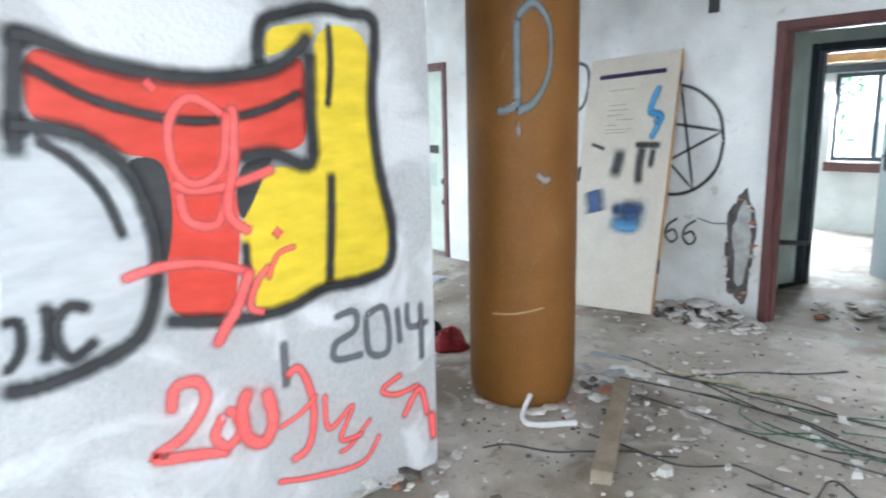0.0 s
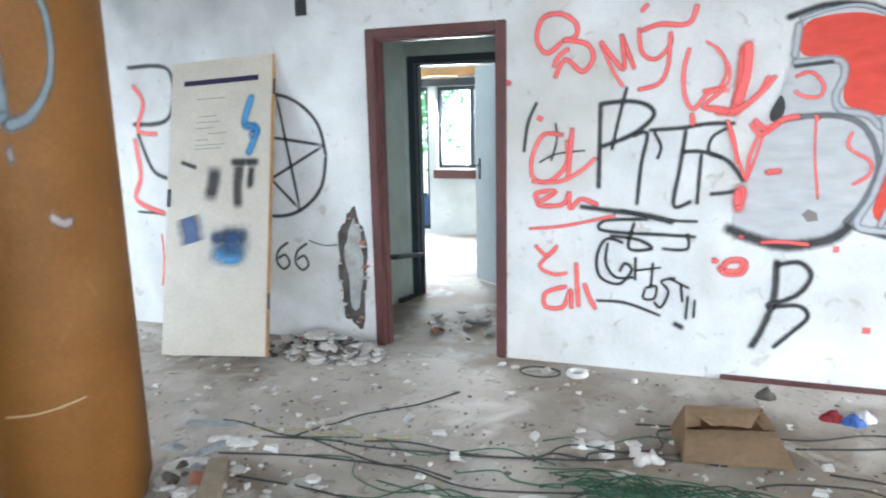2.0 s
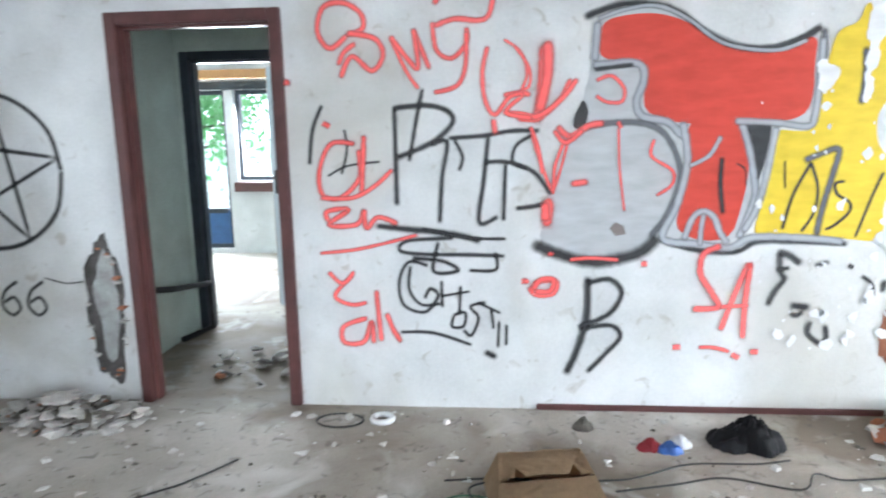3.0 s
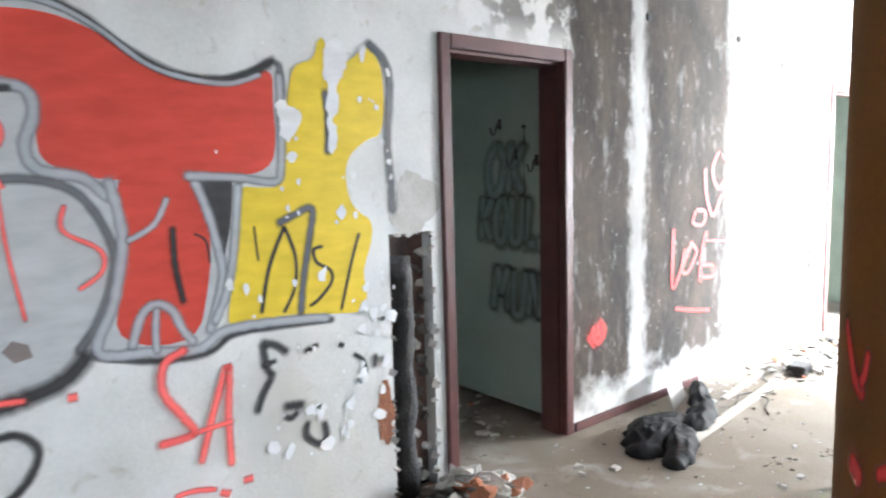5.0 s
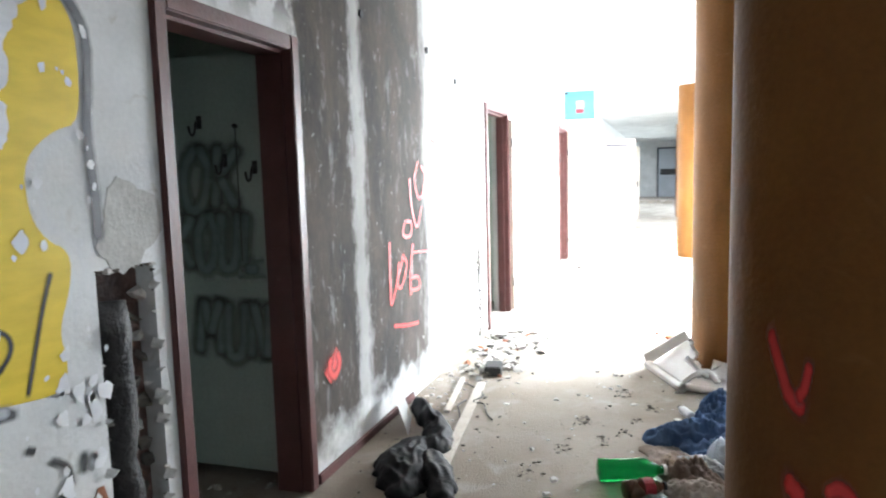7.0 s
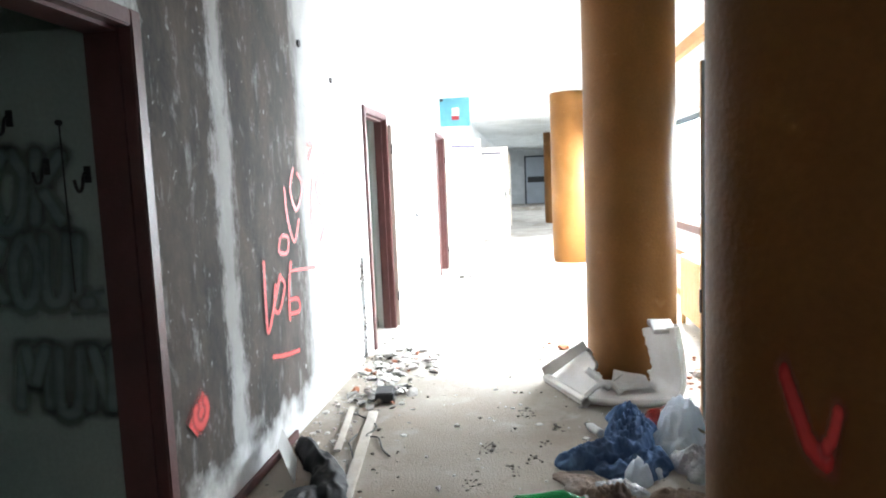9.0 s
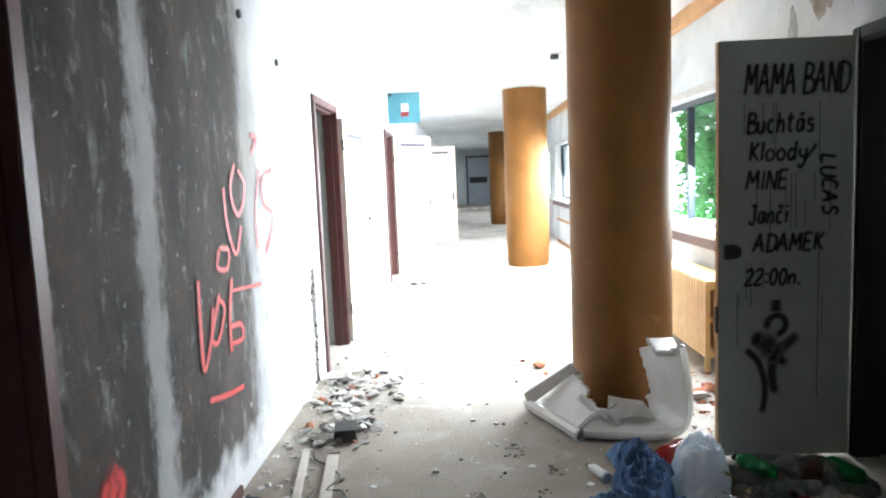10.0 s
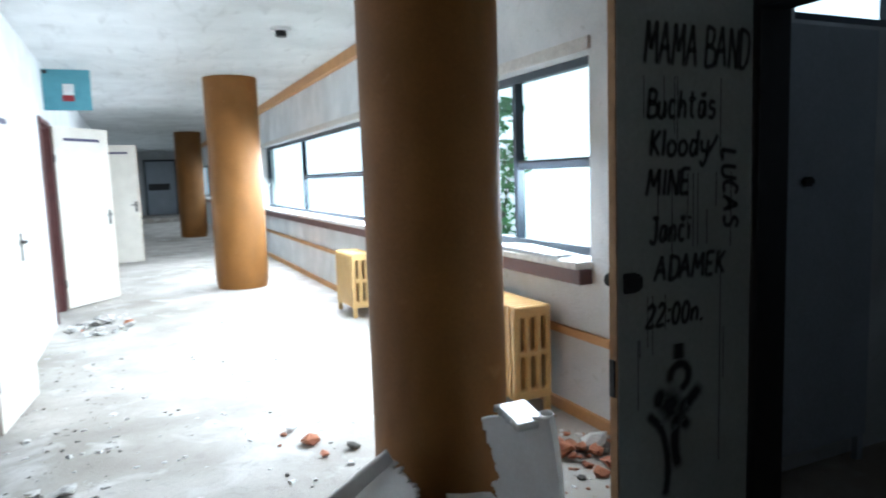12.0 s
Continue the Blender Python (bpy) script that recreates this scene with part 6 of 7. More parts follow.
heap("white_bag", [[(4.16, -2.06, 0.06, 0.06), (4.07, -2.12, 0.09, 0.12), (3.98, -2.12, 0.06, 0.06)]], BAG_GREY, "greyish clear plastic bag full of litter", "bag", 5, 0.007, 0.4, 0.06)
heap("white_bag", [[(4.02, -1.9, 0.06, 0.05), (3.95, -1.84, 0.07, 0.09)]], BAG_WHITE, "small knotted white plastic bag", "bag", 6, 0.006, 0.5, 0.05)
heap("white_bag", [[(3.86, -1.66, 0.05, 0.03), (3.8, -1.74, 0.08, 0.06), (3.76, -1.82, 0.05, 0.04)]], BAG_GREY, "flattened clear plastic bag on the floor", "bag", 7, 0.006, 0.6, 0.04)
heap("rag", [[(3.98, -1.5, 0.06, 0.015), (3.9, -1.58, 0.1, 0.03), (3.8, -1.6, 0.08, 0.02)]], RAG, "brown dirty rag spread on the floor", "rag", 8, 0.008, 0.6, 0.05)
heap("rag", [[(3.74, -1.58, 0.06, 0.05), (3.66, -1.66, 0.1, 0.09), (3.6, -1.76, 0.09, 0.07)], [(3.78, -1.7, 0.05, 0.05), (3.66, -1.72, 0.07, 0.1)]], RAG, "heap of brown rags on the floor", "rag", 9, 0.007, 0.7, 0.04)
heap("rag", [[(3.52, -1.62, 0.06, 0.05), (3.46, -1.74, 0.09, 0.08), (3.44, -1.88, 0.08, 0.06)]], RAG_PALE, "pale and brown stained rags on the floor", "rag", 10, 0.007, 0.7, 0.04)
heap("rag", [[(3.56, -1.46, 0.05, 0.03), (3.46, -1.5, 0.07, 0.04), (3.38, -1.56, 0.06, 0.02)]], RAG_GREEN, "dark green plastic scrap flattened on the floor", "bag", 11, 0.007, 0.6, 0.04)
heap("rag", [[(3.72, -1.92, 0.09, 0.06), (3.6, -2.02, 0.12, 0.09), (3.5, -2.1, 0.09, 0.05)]], RAG, "brown rags heaped on the floor", "rag", 12, 0.008, 0.6, 0.05)
heap("rubbish_bag", [[(4.52, -2.3, 0.09, 0.03), (4.42, -2.38, 0.12, 0.05), (4.3, -2.46, 0.1, 0.04)]], RAG_DARK, "dark rubbish spread under the open door", "rubbish", 13, 0.008, 0.8, 0.04)
heap("rubbish_bag", [[(4.3, -2.28, 0.08, 0.04), (4.2, -2.36, 0.11, 0.06), (4.08, -2.44, 0.1, 0.04)]], RAG_DARK, "dark mixed rubbish by the doorway", "rubbish", 14, 0.008, 0.8, 0.04)
rng = random.Random(44)
for k in range(34):
    x, y = 4.05 + 0.5 * rng.random(), -2.52 + 0.34 * rng.random()
    s = 0.025 + 0.035 * rng.random()
    c = rng.choice((CARD, CARD_PALE, RAG_PALE, BAG_GREY, RAG_GREEN, RAG_GREEN, BLACK_CLOTH, RED_CLOTH, RAG))
    solo("litter_scrap", flap(bmesh.new(), (0, 0, 0), (s, 0.2 * s, 0.3 * s), (1.1 * s, s, 0.5 * s), (0.1 * s, 0.9 * s, 0.1 * s), 3, 0.01, k), c, pose(x, y, 0.03 + 0.025 * rng.random(), 50 * (rng.random() - 0.5), 50 * (rng.random() - 0.5), 360 * rng.random()), "small torn scrap of packaging on the rubbish", "litter", "litter scraps by the doorway")
heap("rubbish_bag", [[(4.54, -2.42, 0.1, 0.07), (4.46, -2.56, 0.13, 0.10), (4.38, -2.74, 0.12, 0.08)]], RAG_DARK, "dark torn rubbish bag heaped against the open door", "rubbish", 16, 0.009, 0.7, 0.05)
heap("rag", [[(4.2, -2.58, 0.1, 0.05), (4.05, -2.66, 0.12, 0.07), (3.9, -2.72, 0.09, 0.04)]], RAG, "mixed brown rubbish by the doorway", "rubbish", 15, 0.009, 0.6, 0.05)
solo("paper_scrap", flap(bmesh.new(), (0, 0, 0.0), (0.07, 0.01, 0.01), (0.075, 0.05, 0.045), (0.0, 0.045, 0.04), 4, 0.006, 33), CARD_PALE, pose(4.33, -2.25, 0.075, 0, 0, 40), "tan printed card scrap lying on the rubbish", "card")
for k, (x, y, s, n) in enumerate(((4.87, -1.32, 0.09, 45), (4.33, -1.12, 0.09, 45), (4.05, -1.25, 0.06, 25), (4.62, -1.5, 0.05, 20), (4.4, -1.42, 0.05, 16), (4.2, -1.36, 0.07, 16), (3.9, -1.05, 0.08, 20), (3.6, -0.95, 0.1, 20))):
    scatter("floor_debris", n, (x - s, x + s, y - s * 0.6, y + s * 0.6), 500 + k, GRIT, "small spill of dark dirt on the floor", 0.003, 0.016)
# torn foil, plaster lumps and paper among the cables
for k, (x, y) in enumerate([(-2.24, -1.62), (-2.07, -1.72), (-2.06, -1.59), (-2.06, -1.86), (-1.97, -1.77), (-2.01, -1.48)]):
    crumple("foil_scrap", x, y, 0.06 + 0.02 * (k % 3), 0.022 + 0.01 * (k % 2), 0.011, (BAG_GREY, PALE)[k % 2], 700 + k, "crumpled clear plastic foil lying on the floor", "foil", 6, 0.5, 37.0 * k)
for k, (x, y) in enumerate([(-0.42, -1.05), (-0.35, -1.02), (-0.18, -1.04), (-0.1, -1.08), (-0.21, -1.26), (-0.15, -1.1)]):
    crumple("plaster_lump", x, y, 0.036 + 0.008 * (k % 3), 0.024, 0.013, PALE, 720 + k, "broken lump of white plaster on the floor", "plaster lump", 3, 0.25, 51.0 * k)
for k, (x, y) in enumerate([(-2.27, -0.9), (-2.16, -0.91), (-2.07, -1.14), (-2.9, -0.79), (-1.87, -1.31), (-1.69, -1.25), (-1.29, -1.06), (-1.43, -1.73), (-2.07, -1.58)]):
    w = 0.05 + 0.015 * (k % 4)
    solo("paper_scrap", flap(bmesh.new(), (0, 0, 0.002), (w, 0.01, 0.006), (w * 0.9, w * 0.6, 0.014), (0.01, w * 0.5, 0.004), 4, -0.006, 740 + k), PALE, pose(x, y, 0.001, 0, 0, 71.0 * k), "torn white paper scrap lying on the floor", "paper", "paper scraps in the hall")
crumple("red_jacket", -3.1, -1.93, 0.13, 0.1, 0.06, RED_CLOTH, 14, "red cloth bundle on the floor", "cloth", 4, 0.4)
crumple("black_cloth", -3.26, -1.96, 0.14, 0.1, 0.07, BLACK_CLOTH, 15, "black cloth bundle on the floor", "cloth", 4, 0.4)
crumple("white_sheet", -4.9, -0.9, 0.4, 0.25, 0.02, BAG_WHITE, 16, "white crumpled sheet on the floor", "sheet", 7, 0.5)


def clear(name, colour, rough=0.08):
    m = bpy.data.materials.new(name)
    m.use_nodes = True
    b = m.node_tree.nodes["Principled BSDF"]
    b.inputs["Base Color"].default_value = (*colour, 1)
    b.inputs["Transmission Weight"].default_value = 0.7
    b.inputs["Roughness"].default_value = rough
    b.inputs["IOR"].default_value = 1.2
    return m


def bottle(x, y, yaw, r, length, material, cap, label, band=None):
    b = thing("bottle", pose(x, y, r, 0, 0, yaw), label, "bottle")
    prof = [(0, r * 0.6), (0.02, r), (0.1, r), (0.4, r * 0.93), (0.5, r), (0.68, r), (0.82, r * 0.6), (0.9, r * 0.34), (0.96, r * 0.34)]
    bm = bmesh.new()
    rings = [[bm.verts.new((p * length, q * math.cos(k * math.pi / 10), q * math.sin(k * math.pi / 10))) for k in range(20)] for p, q in prof]
    for a, c in zip(rings, rings[1:]):
        for k in range(20):
            bm.faces.new((a[k], a[(k + 1) % 20], c[(k + 1) % 20], c[k]))
    bm.faces.new(list(reversed(rings[0])))
    bm.faces.new(rings[-1])
    part("body", bm, material, b, smooth=True)
    part("cap", tube(bmesh.new(), [(0.955 * length, 0, 0), (length, 0, 0)], r * 0.42, 14), cap, b, "screw cap")
    if band:
        part("paper_label", tube(bmesh.new(), [(0.42 * length, 0, 0), (0.66 * length, 0, 0)], r * 1.012, 20), band, b, "printed paper label")
    return b


PET_G = clear("green_pet", (0.02, 0.40, 0.10), 0.2)
PET_B = clear("brown_pet", (0.16, 0.06, 0.03))
PET_R = clear("red_brown_pet", (0.5, 0.04, 0.03))
bottle(3.56, -1.27, -74, 0.055, 0.32, PET_G, WHITE_PL, "squashed green plastic bottle lying on the floor", None)
bottle(3.40, -1.40, -60, 0.045, 0.2, PET_B, BLACK, "brown bottle lying in the rubbish", RED_CLOTH)
bottle(4.72, -2.14, 130, 0.055, 0.24, PET_R, BLACK, "red-brown plastic bottle lying in the rubbish")
bottle(4.48, -1.72, 25, 0.025, 0.16, WHITE_PL, BLACK, "small white plastic bottle on the floor")
PET_C = clear("clear_pet", (0.5, 0.55, 0.55), 0.15)
for x, y, yaw, r, material, label in ((4.36, -2.42, 20, 0.04, PET_G, "green plastic bottle in the dark rubbish"), (4.22, -2.56, 80, 0.035, PET_C, "clear plastic bottle in the dark rubbish"), (4.44, -2.66, 140, 0.038, PET_B, "brown bottle in the dark rubbish"),
                                      (4.05, -2.5, -30, 0.036, PET_C, "clear plastic bottle in the dark rubbish"), (4.3, -2.76, 10, 0.04, PET_G, "green plastic bottle in the dark rubbish")):
    b = bottle(x, y, yaw, r, 0.24, material, BLACK, label)
    b.matrix_world = pose(x, y, r + 0.045, 0, 4, yaw)
for x, y, c in ((0.72, -0.42, RED_CLOTH), (0.80, -0.44, mat("blue_print", (0.03, 0.12, 0.42), None, 20, 0.5, 0.1)), (0.86, -0.38, WHITE_PL)):
    crumple("crushed_pack", x, y, 0.045, 0.03, 0.025, c, int(x * 100), "crushed printed snack packet on the floor", "packet", 5, 0.4)
solo("tape_ring", tube(bmesh.new(), [(0.05 * math.cos(a * 0.4189), 0.05 * math.sin(a * 0.4189), 0.02) for a in range(16)], 0.016), WHITE_PL, pose(-0.56, -0.2, 0), "white tape ring lying on the floor", "ring")
solo("wire_loop", tube(bmesh.new(), [(0.12 * math.cos(a * 0.4189), 0.08 * math.sin(a * 0.4189), 0.006) for a in range(16)], 0.005), CABLE, pose(-0.78, -0.2, 0), "thin dark wire loop on the floor", "wire")
crumple("dark_lump", 0.44, -0.22, 0.04, 0.03, 0.03, GRIT, 31, "dark clod on the floor by the wall", "clod", 4, 0.3)
crumple("dark_lump", 1.18, -0.36, 0.13, 0.08, 0.06, BLACK_CLOTH, 32, "dark tangle of burnt litter by the wall", "litter", 6, 0.5)
strip = tube(bmesh.new(), smooth_line([(-2.06, -2.30, 0.09), (-2.02, -2.40, 0.02), (-1.93, -2.42, 0.012), (-1.80, -2.26, 0.015)], 5), 0.014, 6)
solo("plastic_strip", strip, WHITE_PL, pose(0, 0, 0), "bent white plastic strip at the column base", "strip")

# ---- broken plaster patch and wall fittings ----
PATCH_DARK = mat("bare_render_dark", (0.12, 0.11, 0.105), (0.06, 0.055, 0.05), 16.0, 0.95, 0.6)
PATCH_PALE = mat("bare_plaster_pale", (0.52, 0.52, 0.50), (0.42, 0.41, 0.39), 8.0, 0.95, 0.2)
PATCH_GREY = mat("bare_render_grey", (0.42, 0.44, 0.43), (0.30, 0.29, 0.28), 12.0, 0.95, 0.5)


def plate(name, cx, cz, rx, rz, y, material, seed, parent):
    """An irregular flat patch on the long wall, with a broken outline."""
    rng = random.Random(seed)
    bm = bmesh.new()
    pts = []
    for k in range(34):
        a = 2 * math.pi * k / 34
        r = 0.95 + 0.32 * noise.noise(Vector((math.cos(a) * 1.7, math.sin(a) * 1.7, seed * 3.1))) + 0.12 * (rng.random() - 0.5)
        pts.append(bm.verts.new((cx + rx * r * math.cos(a), y, cz + rz * r * math.sin(a))))
    f = bm.faces.new(pts)
    ext = bmesh.ops.extrude_face_region(bm, geom=[f])
    for v in ext["geom"]:
        if isinstance(v, bmesh.types.BMVert):
            v.co.y += 0.003
    bmesh.ops.recalc_face_normals(bm, faces=bm.faces)
    return part(name, bm, material, parent)


gouge = thing("broken_plaster_patch", pose(0, 0, 0), "knocked-out plaster patch with dark crumbling rim", "wall damage")
plate("rim", -2.09, 0.53, 0.115, 0.41, -0.004, PATCH_DARK, 1, gouge)
plate("bare_render", -2.075, 0.56, 0.07, 0.30, -0.0075, PATCH_GREY, 2, gouge)
rng = random.Random(77)
for i in range(26):
    a = rng.random() * 6.283
    o = new("crumb", rng.choice(CH_W + CH_B + CH_G))
    o.parent = gouge
    s = 0.012 + 0.02 * rng.random()
    o.matrix_basis = pose(-2.09 + 0.10 * math.cos(a), -0.008, 0.5 + 0.36 * math.sin(a), 360 * rng.random(), 0, 0) @ Matrix.Diagonal((s, s * 0.6, s, 1))
hole = thing("wall_box_hole", pose(-2.375, -0.004, 2.16), "open black electrical box in the wall", "electrical box")
part("box", box(box(one_box(-0.04, 0.04, -0.004, 0.0, 0, 0.008), -0.04, 0.04, -0.004, 0.0, 0.092, 0.1), -0.04, 0.04, -0.002, 0.0, 0.008, 0.092), BLACK, hole)
for x, z in ((3.14 + 0.72, 2.32), (5.55, 2.17), (4.9, 2.3)):
    solo("wall_plug", tube(bmesh.new(), [(0, -0.001, 0), (0, -0.012, 0)], 0.022, 12), BLACK, pose(x, 0, z), "small dark hole plug in the plaster", "wall plug")

# pipe, bricks and flakes in the broken chase
FLAKE = mat("peeling_paint", (0.68, 0.68, 0.68), (0.52, 0.50, 0.47), 12.0, 0.8, 0.2)
CHAR = mat("charred_pipe", (0.008, 0.0075, 0.0075), (0.022, 0.02, 0.02), 14.0, 0.6, 0.5, stain=(0.16, 0.15, 0.15), stain_amount=0.5)
pipe = thing("old_pipe", pose(2.055, 0.03, 0), "charred old pipe lagging inside the wall chase", "pipe")
part("lagging", tube(bmesh.new(), [(0.012 * math.sin(i * 1.7), 0.008 * math.sin(i * 2.3), i * 0.1) for i in range(12)], lambda t: 0.052 + 0.007 * math.sin(t * 23), 14), CHAR, pipe, smooth=True)
rng = random.Random(9)
for i in range(16):
    o = new("brick", rng.choice(CH_G + CH_G + CH_W))
    o.parent = wall_north
    o.matrix_basis = pose(2.13 + 0.07 * rng.random(), 0.055, 0.05 + 0.07 * i, 360 * rng.random(), 40 * rng.random(), 30 * rng.random()) @ Matrix.Diagonal((0.02 + 0.05 * rng.random(), 0.03, 0.03 + 0.06 * rng.random(), 1))
for i in range(20):
    x, z, s = rng.choice((1.975, 2.14, 2.20, 2.215)), 0.12 + 1.05 * rng.random(), 0.018 + 0.045 * rng.random() ** 1.5
    solo("paint_flake", flap(bmesh.new(), (0, 0, 0), (s * 0.7, -0.004, -0.3 * s), (s * 0.6, -0.03, s * 0.3), (0.1 * s, -0.008, s * 0.6), 3, 0.01, i), FLAKE, pose(x - s / 2, -0.002, z, 0, 0, 0), "curled flake of peeling paint on the wall", "paint flake", "peeling flakes")
edge = thing("crumbling_chase_edge", pose(0, 0, 0), "crumbling plaster edge round the pipe chase", "wall damage")
for i in range(54):
    side = i % 3
    z = 1.22 * rng.random()
    x = (1.985, 2.205)[side] if side < 2 else 1.98 + 0.23 * rng.random()
    s = 0.007 + 0.02 * rng.random() ** 2
    o = new("crumb", rng.choice(CH_W + CH_G + CH_G))
    o.parent = edge
    o.matrix_basis = pose(x + 0.014 * (rng.random() - 0.5), 0.004, z if side < 2 else 1.195, 360 * rng.random(), 40 * rng.random(), 0) @ Matrix.Diagonal((s, s * 0.5, s * 1.5, 1))
STAIN = mat("rusty_damp_stain", (0.30, 0.25, 0.20), (0.45, 0.42, 0.38), 14.0, 0.95, 0.3, stain=(0.12, 0.085, 0.06), stain_amount=0.8)
plate("damp_stain", 5.32, 2.5, 0.17, 0.27, -3.1005, STAIN, 8, thing("damp_patch", pose(0, 0, 0), "rusty brown damp patch on the window wall", "wall stain"))
plate("damp_stain", 5.66, 2.1, 0.07, 0.3, -3.1005, PATCH_GREY, 9, thing("damp_patch", pose(0, 0, 0), "grey peeled patch beside the window", "wall stain"))
plate("torn_plaster", 2.12, 1.33, 0.13, 0.15, -0.003, PATCH_PALE, 5, thing("broken_plaster_patch", pose(0, 0, 0), "bare grey plaster patch over the pipe chase", "wall damage"))
plate("brick_spot", 1.93, 0.42, 0.05, 0.13, -0.003, BRICK, 6, thing("broken_plaster_patch", pose(0, 0, 0), "bare brick spot beside the pipe chase", "wall damage"))
rng = random.Random(19)
for i in range(24):
    o = new("crumb", rng.choice(CH_W + CH_G))
    o.parent = gouge
    s = 0.015 + 0.03 * rng.random()
    o.matrix_basis = pose(6.09 + 0.12 * rng.random(), 0.05, 0.05 + 0.85 * rng.random(), 360 * rng.random(), 0, 0) @ Matrix.Diagonal((s, s * 0.6, s * 1.3, 1))

for i in range(70):
    s = 0.015 + 0.03 * rng.random() ** 2
    o = new("crumb", rng.choice(CH_W + CH_G))
    o.parent = gouge
    o.matrix_basis = pose((6.085, 6.215)[i % 2] + 0.03 * (rng.random() - 0.5), 0.003, 0.9 * rng.random(), 360 * rng.random(), 40 * rng.random(), 0) @ Matrix.Diagonal((s, s * 0.5, s * 1.6, 1))
for cx, cy, cr in COLS[:3]:
    ring = thing("plaster_crumb_ring", pose(cx, cy, 0), "broken plaster crumbs round the column base", "rubble", "rubble heaps")
    for i in range(44):
        a = rng.random() * 6.283
        s = 0.01 + 0.035 * rng.random() ** 2.5
        o = new("chunk", rng.choice(CH_W + CH_W + CH_B))
        o.parent = ring
        rr = cr + 0.01 + 0.05 * rng.random()
        o.matrix_basis = pose(rr * math.cos(a), rr * math.sin(a), s * 0.35, 30 * rng.random(), 0, 360 * rng.random()) @ Matrix.Diagonal((s * 1.4, s, s, 1))

# ---- broken washbasin ----
CERAMIC = mat("white_ceramic", (0.74, 0.72, 0.70), (0.66, 0.63, 0.60), 6.0, 0.18, 0.02, stain=(0.45, 0.38, 0.32), stain_amount=0.35)


def shell(fn, nu, nv, thick, material, parent, name, keep=lambda u, v: True):
    bm = bmesh.new()
    g = [[bm.verts.new(fn(i / nu, j / nv)) for j in range(nv + 1)] for i in range(nu + 1)]
    fs = [bm.faces.new((g[i][j], g[i + 1][j], g[i + 1][j + 1], g[i][j + 1])) for i in range(nu) for j in range(nv) if keep((i + 0.5) / nu, (j + 0.5) / nv)]
    bmesh.ops.delete(bm, geom=[v for v in bm.verts if not v.link_faces], context='VERTS')
    bmesh.ops.recalc_face_normals(bm, faces=bm.faces)
    bmesh.ops.solidify(bm, geom=list(bm.faces), thickness=thick)
    return part(name, bm, material, parent, smooth=True)


def jag(u, k):
    return 0.05 * noise.noise(Vector((u * 9, k, 0.3))) + 0.03 * noise.noise(Vector((u * 23, k, 1.3)))


basin = thing("broken_washbasin", pose(5.02, -1.68, 0.0, 0, 0, 0), "smashed white ceramic washbasin lying in pieces by the column", "washbasin")


RIM = smooth_line([(-0.02, 0.035, 0), (-0.2, 0.03, 0), (-0.4, 0.03, 0), (-0.535, 0.05, 0), (-0.585, 0.14, 0), (-0.575, 0.32, 0), (-0.545, 0.5, 0)], 8)


def rim_at(u):
    f = u * (len(RIM) - 1)
    i = min(int(f), len(RIM) - 2)
    return RIM[i].lerp(RIM[i + 1], f - i)


def basin_rim(u, v):
    # thick rounded lip that runs along the floor, turns at the corner and rises
    a = v * 2 * math.pi
    p, q = rim_at(u), rim_at(min(1, u + 0.02)) - rim_at(max(0, u - 0.02))
    n = Vector((-q.y, q.x, 0)).normalized()
    return Vector((0.035 * math.cos(a) - 0.05 * math.sin(min(1, u / 0.6) * math.pi), p.x + n.x * 0.026 * math.sin(a), p.y + n.y * 0.026 * math.sin(a)))


shell(basin_rim, 60, 16, 0.004, CERAMIC, basin, "rim")
CENTRE = Vector((-0.27, 0.36, 0))


def bowl(u, v):
    # hollow inner side of the bowl, from the lip back towards the column
    p, r = rim_at(u).lerp(CENTRE, 0.62 * v), rim_at(u)
    rise = 0.12 + 0.88 * min(1.0, max(0.0, (u - 0.45) / 0.3))
    return Vector((-0.03 - 0.04 * math.sin(min(1, u / 0.6) * math.pi) * (1 - v) + 0.30 * math.sin(v * math.pi / 2) ** 1.2, p.x, r.y + (p.y - r.y) * rise))


shell(bowl, 90, 60, 0.02, CERAMIC, basin, "bowl", lambda u, v: v < (0.62 + 0.5 * max(0.0, u - 0.5) + 1.6 * jag(u * 1.7, 1.0) + 0.8 * jag(u * 6, 2.0)) and v < 0.97 - 0.3 * max(0, 0.75 - u))


def ledge(u, v):
    return Vector((0.0 + 0.17 * v, -0.40 - 0.15 * u, 0.475 + 0.03 * v))


shell(ledge, 30, 20, 0.03, CERAMIC, basin, "back_ledge", lambda u, v: u > 0.12 + 2 * jag(v, 3.0))
A0, B0, A1, B1 = Vector((0.48, 0.23, 0.03)), Vector((-0.05, 0.0, 0.03)), Vector((0.40, -0.05, 0.27)), Vector((0.09, -0.13, 0.12))


def corner(u, v):
    # tray-like corner piece: its rim lies on the floor, its back rises to the column
    p = A0.lerp(B0, u).lerp(A1.lerp(B1, u), v)
    return p + Vector((0.05, 0.03, -0.05)) * math.sin(v * math.pi) + Vector((0, 0, 0.02 * math.sin(u * 5)))


shell(corner, 48, 40, 0.022, CERAMIC, basin, "corner_piece", lambda u, v: v < 0.97 - 0.35 * max(0, u - 0.75) + jag(u, 5.0) * 1.5)


def corner_rim(u, v):
    a = v * 2 * math.pi
    p = A0.lerp(B0, u)
    n = Vector((-0.4, 0.92, 0))
    return p + n * 0.028 * math.cos(a) + Vector((0, 0, 0.004 + 0.034 * math.sin(a)))


shell(corner_rim, 24, 12, 0.004, CERAMIC, basin, "corner_rim")


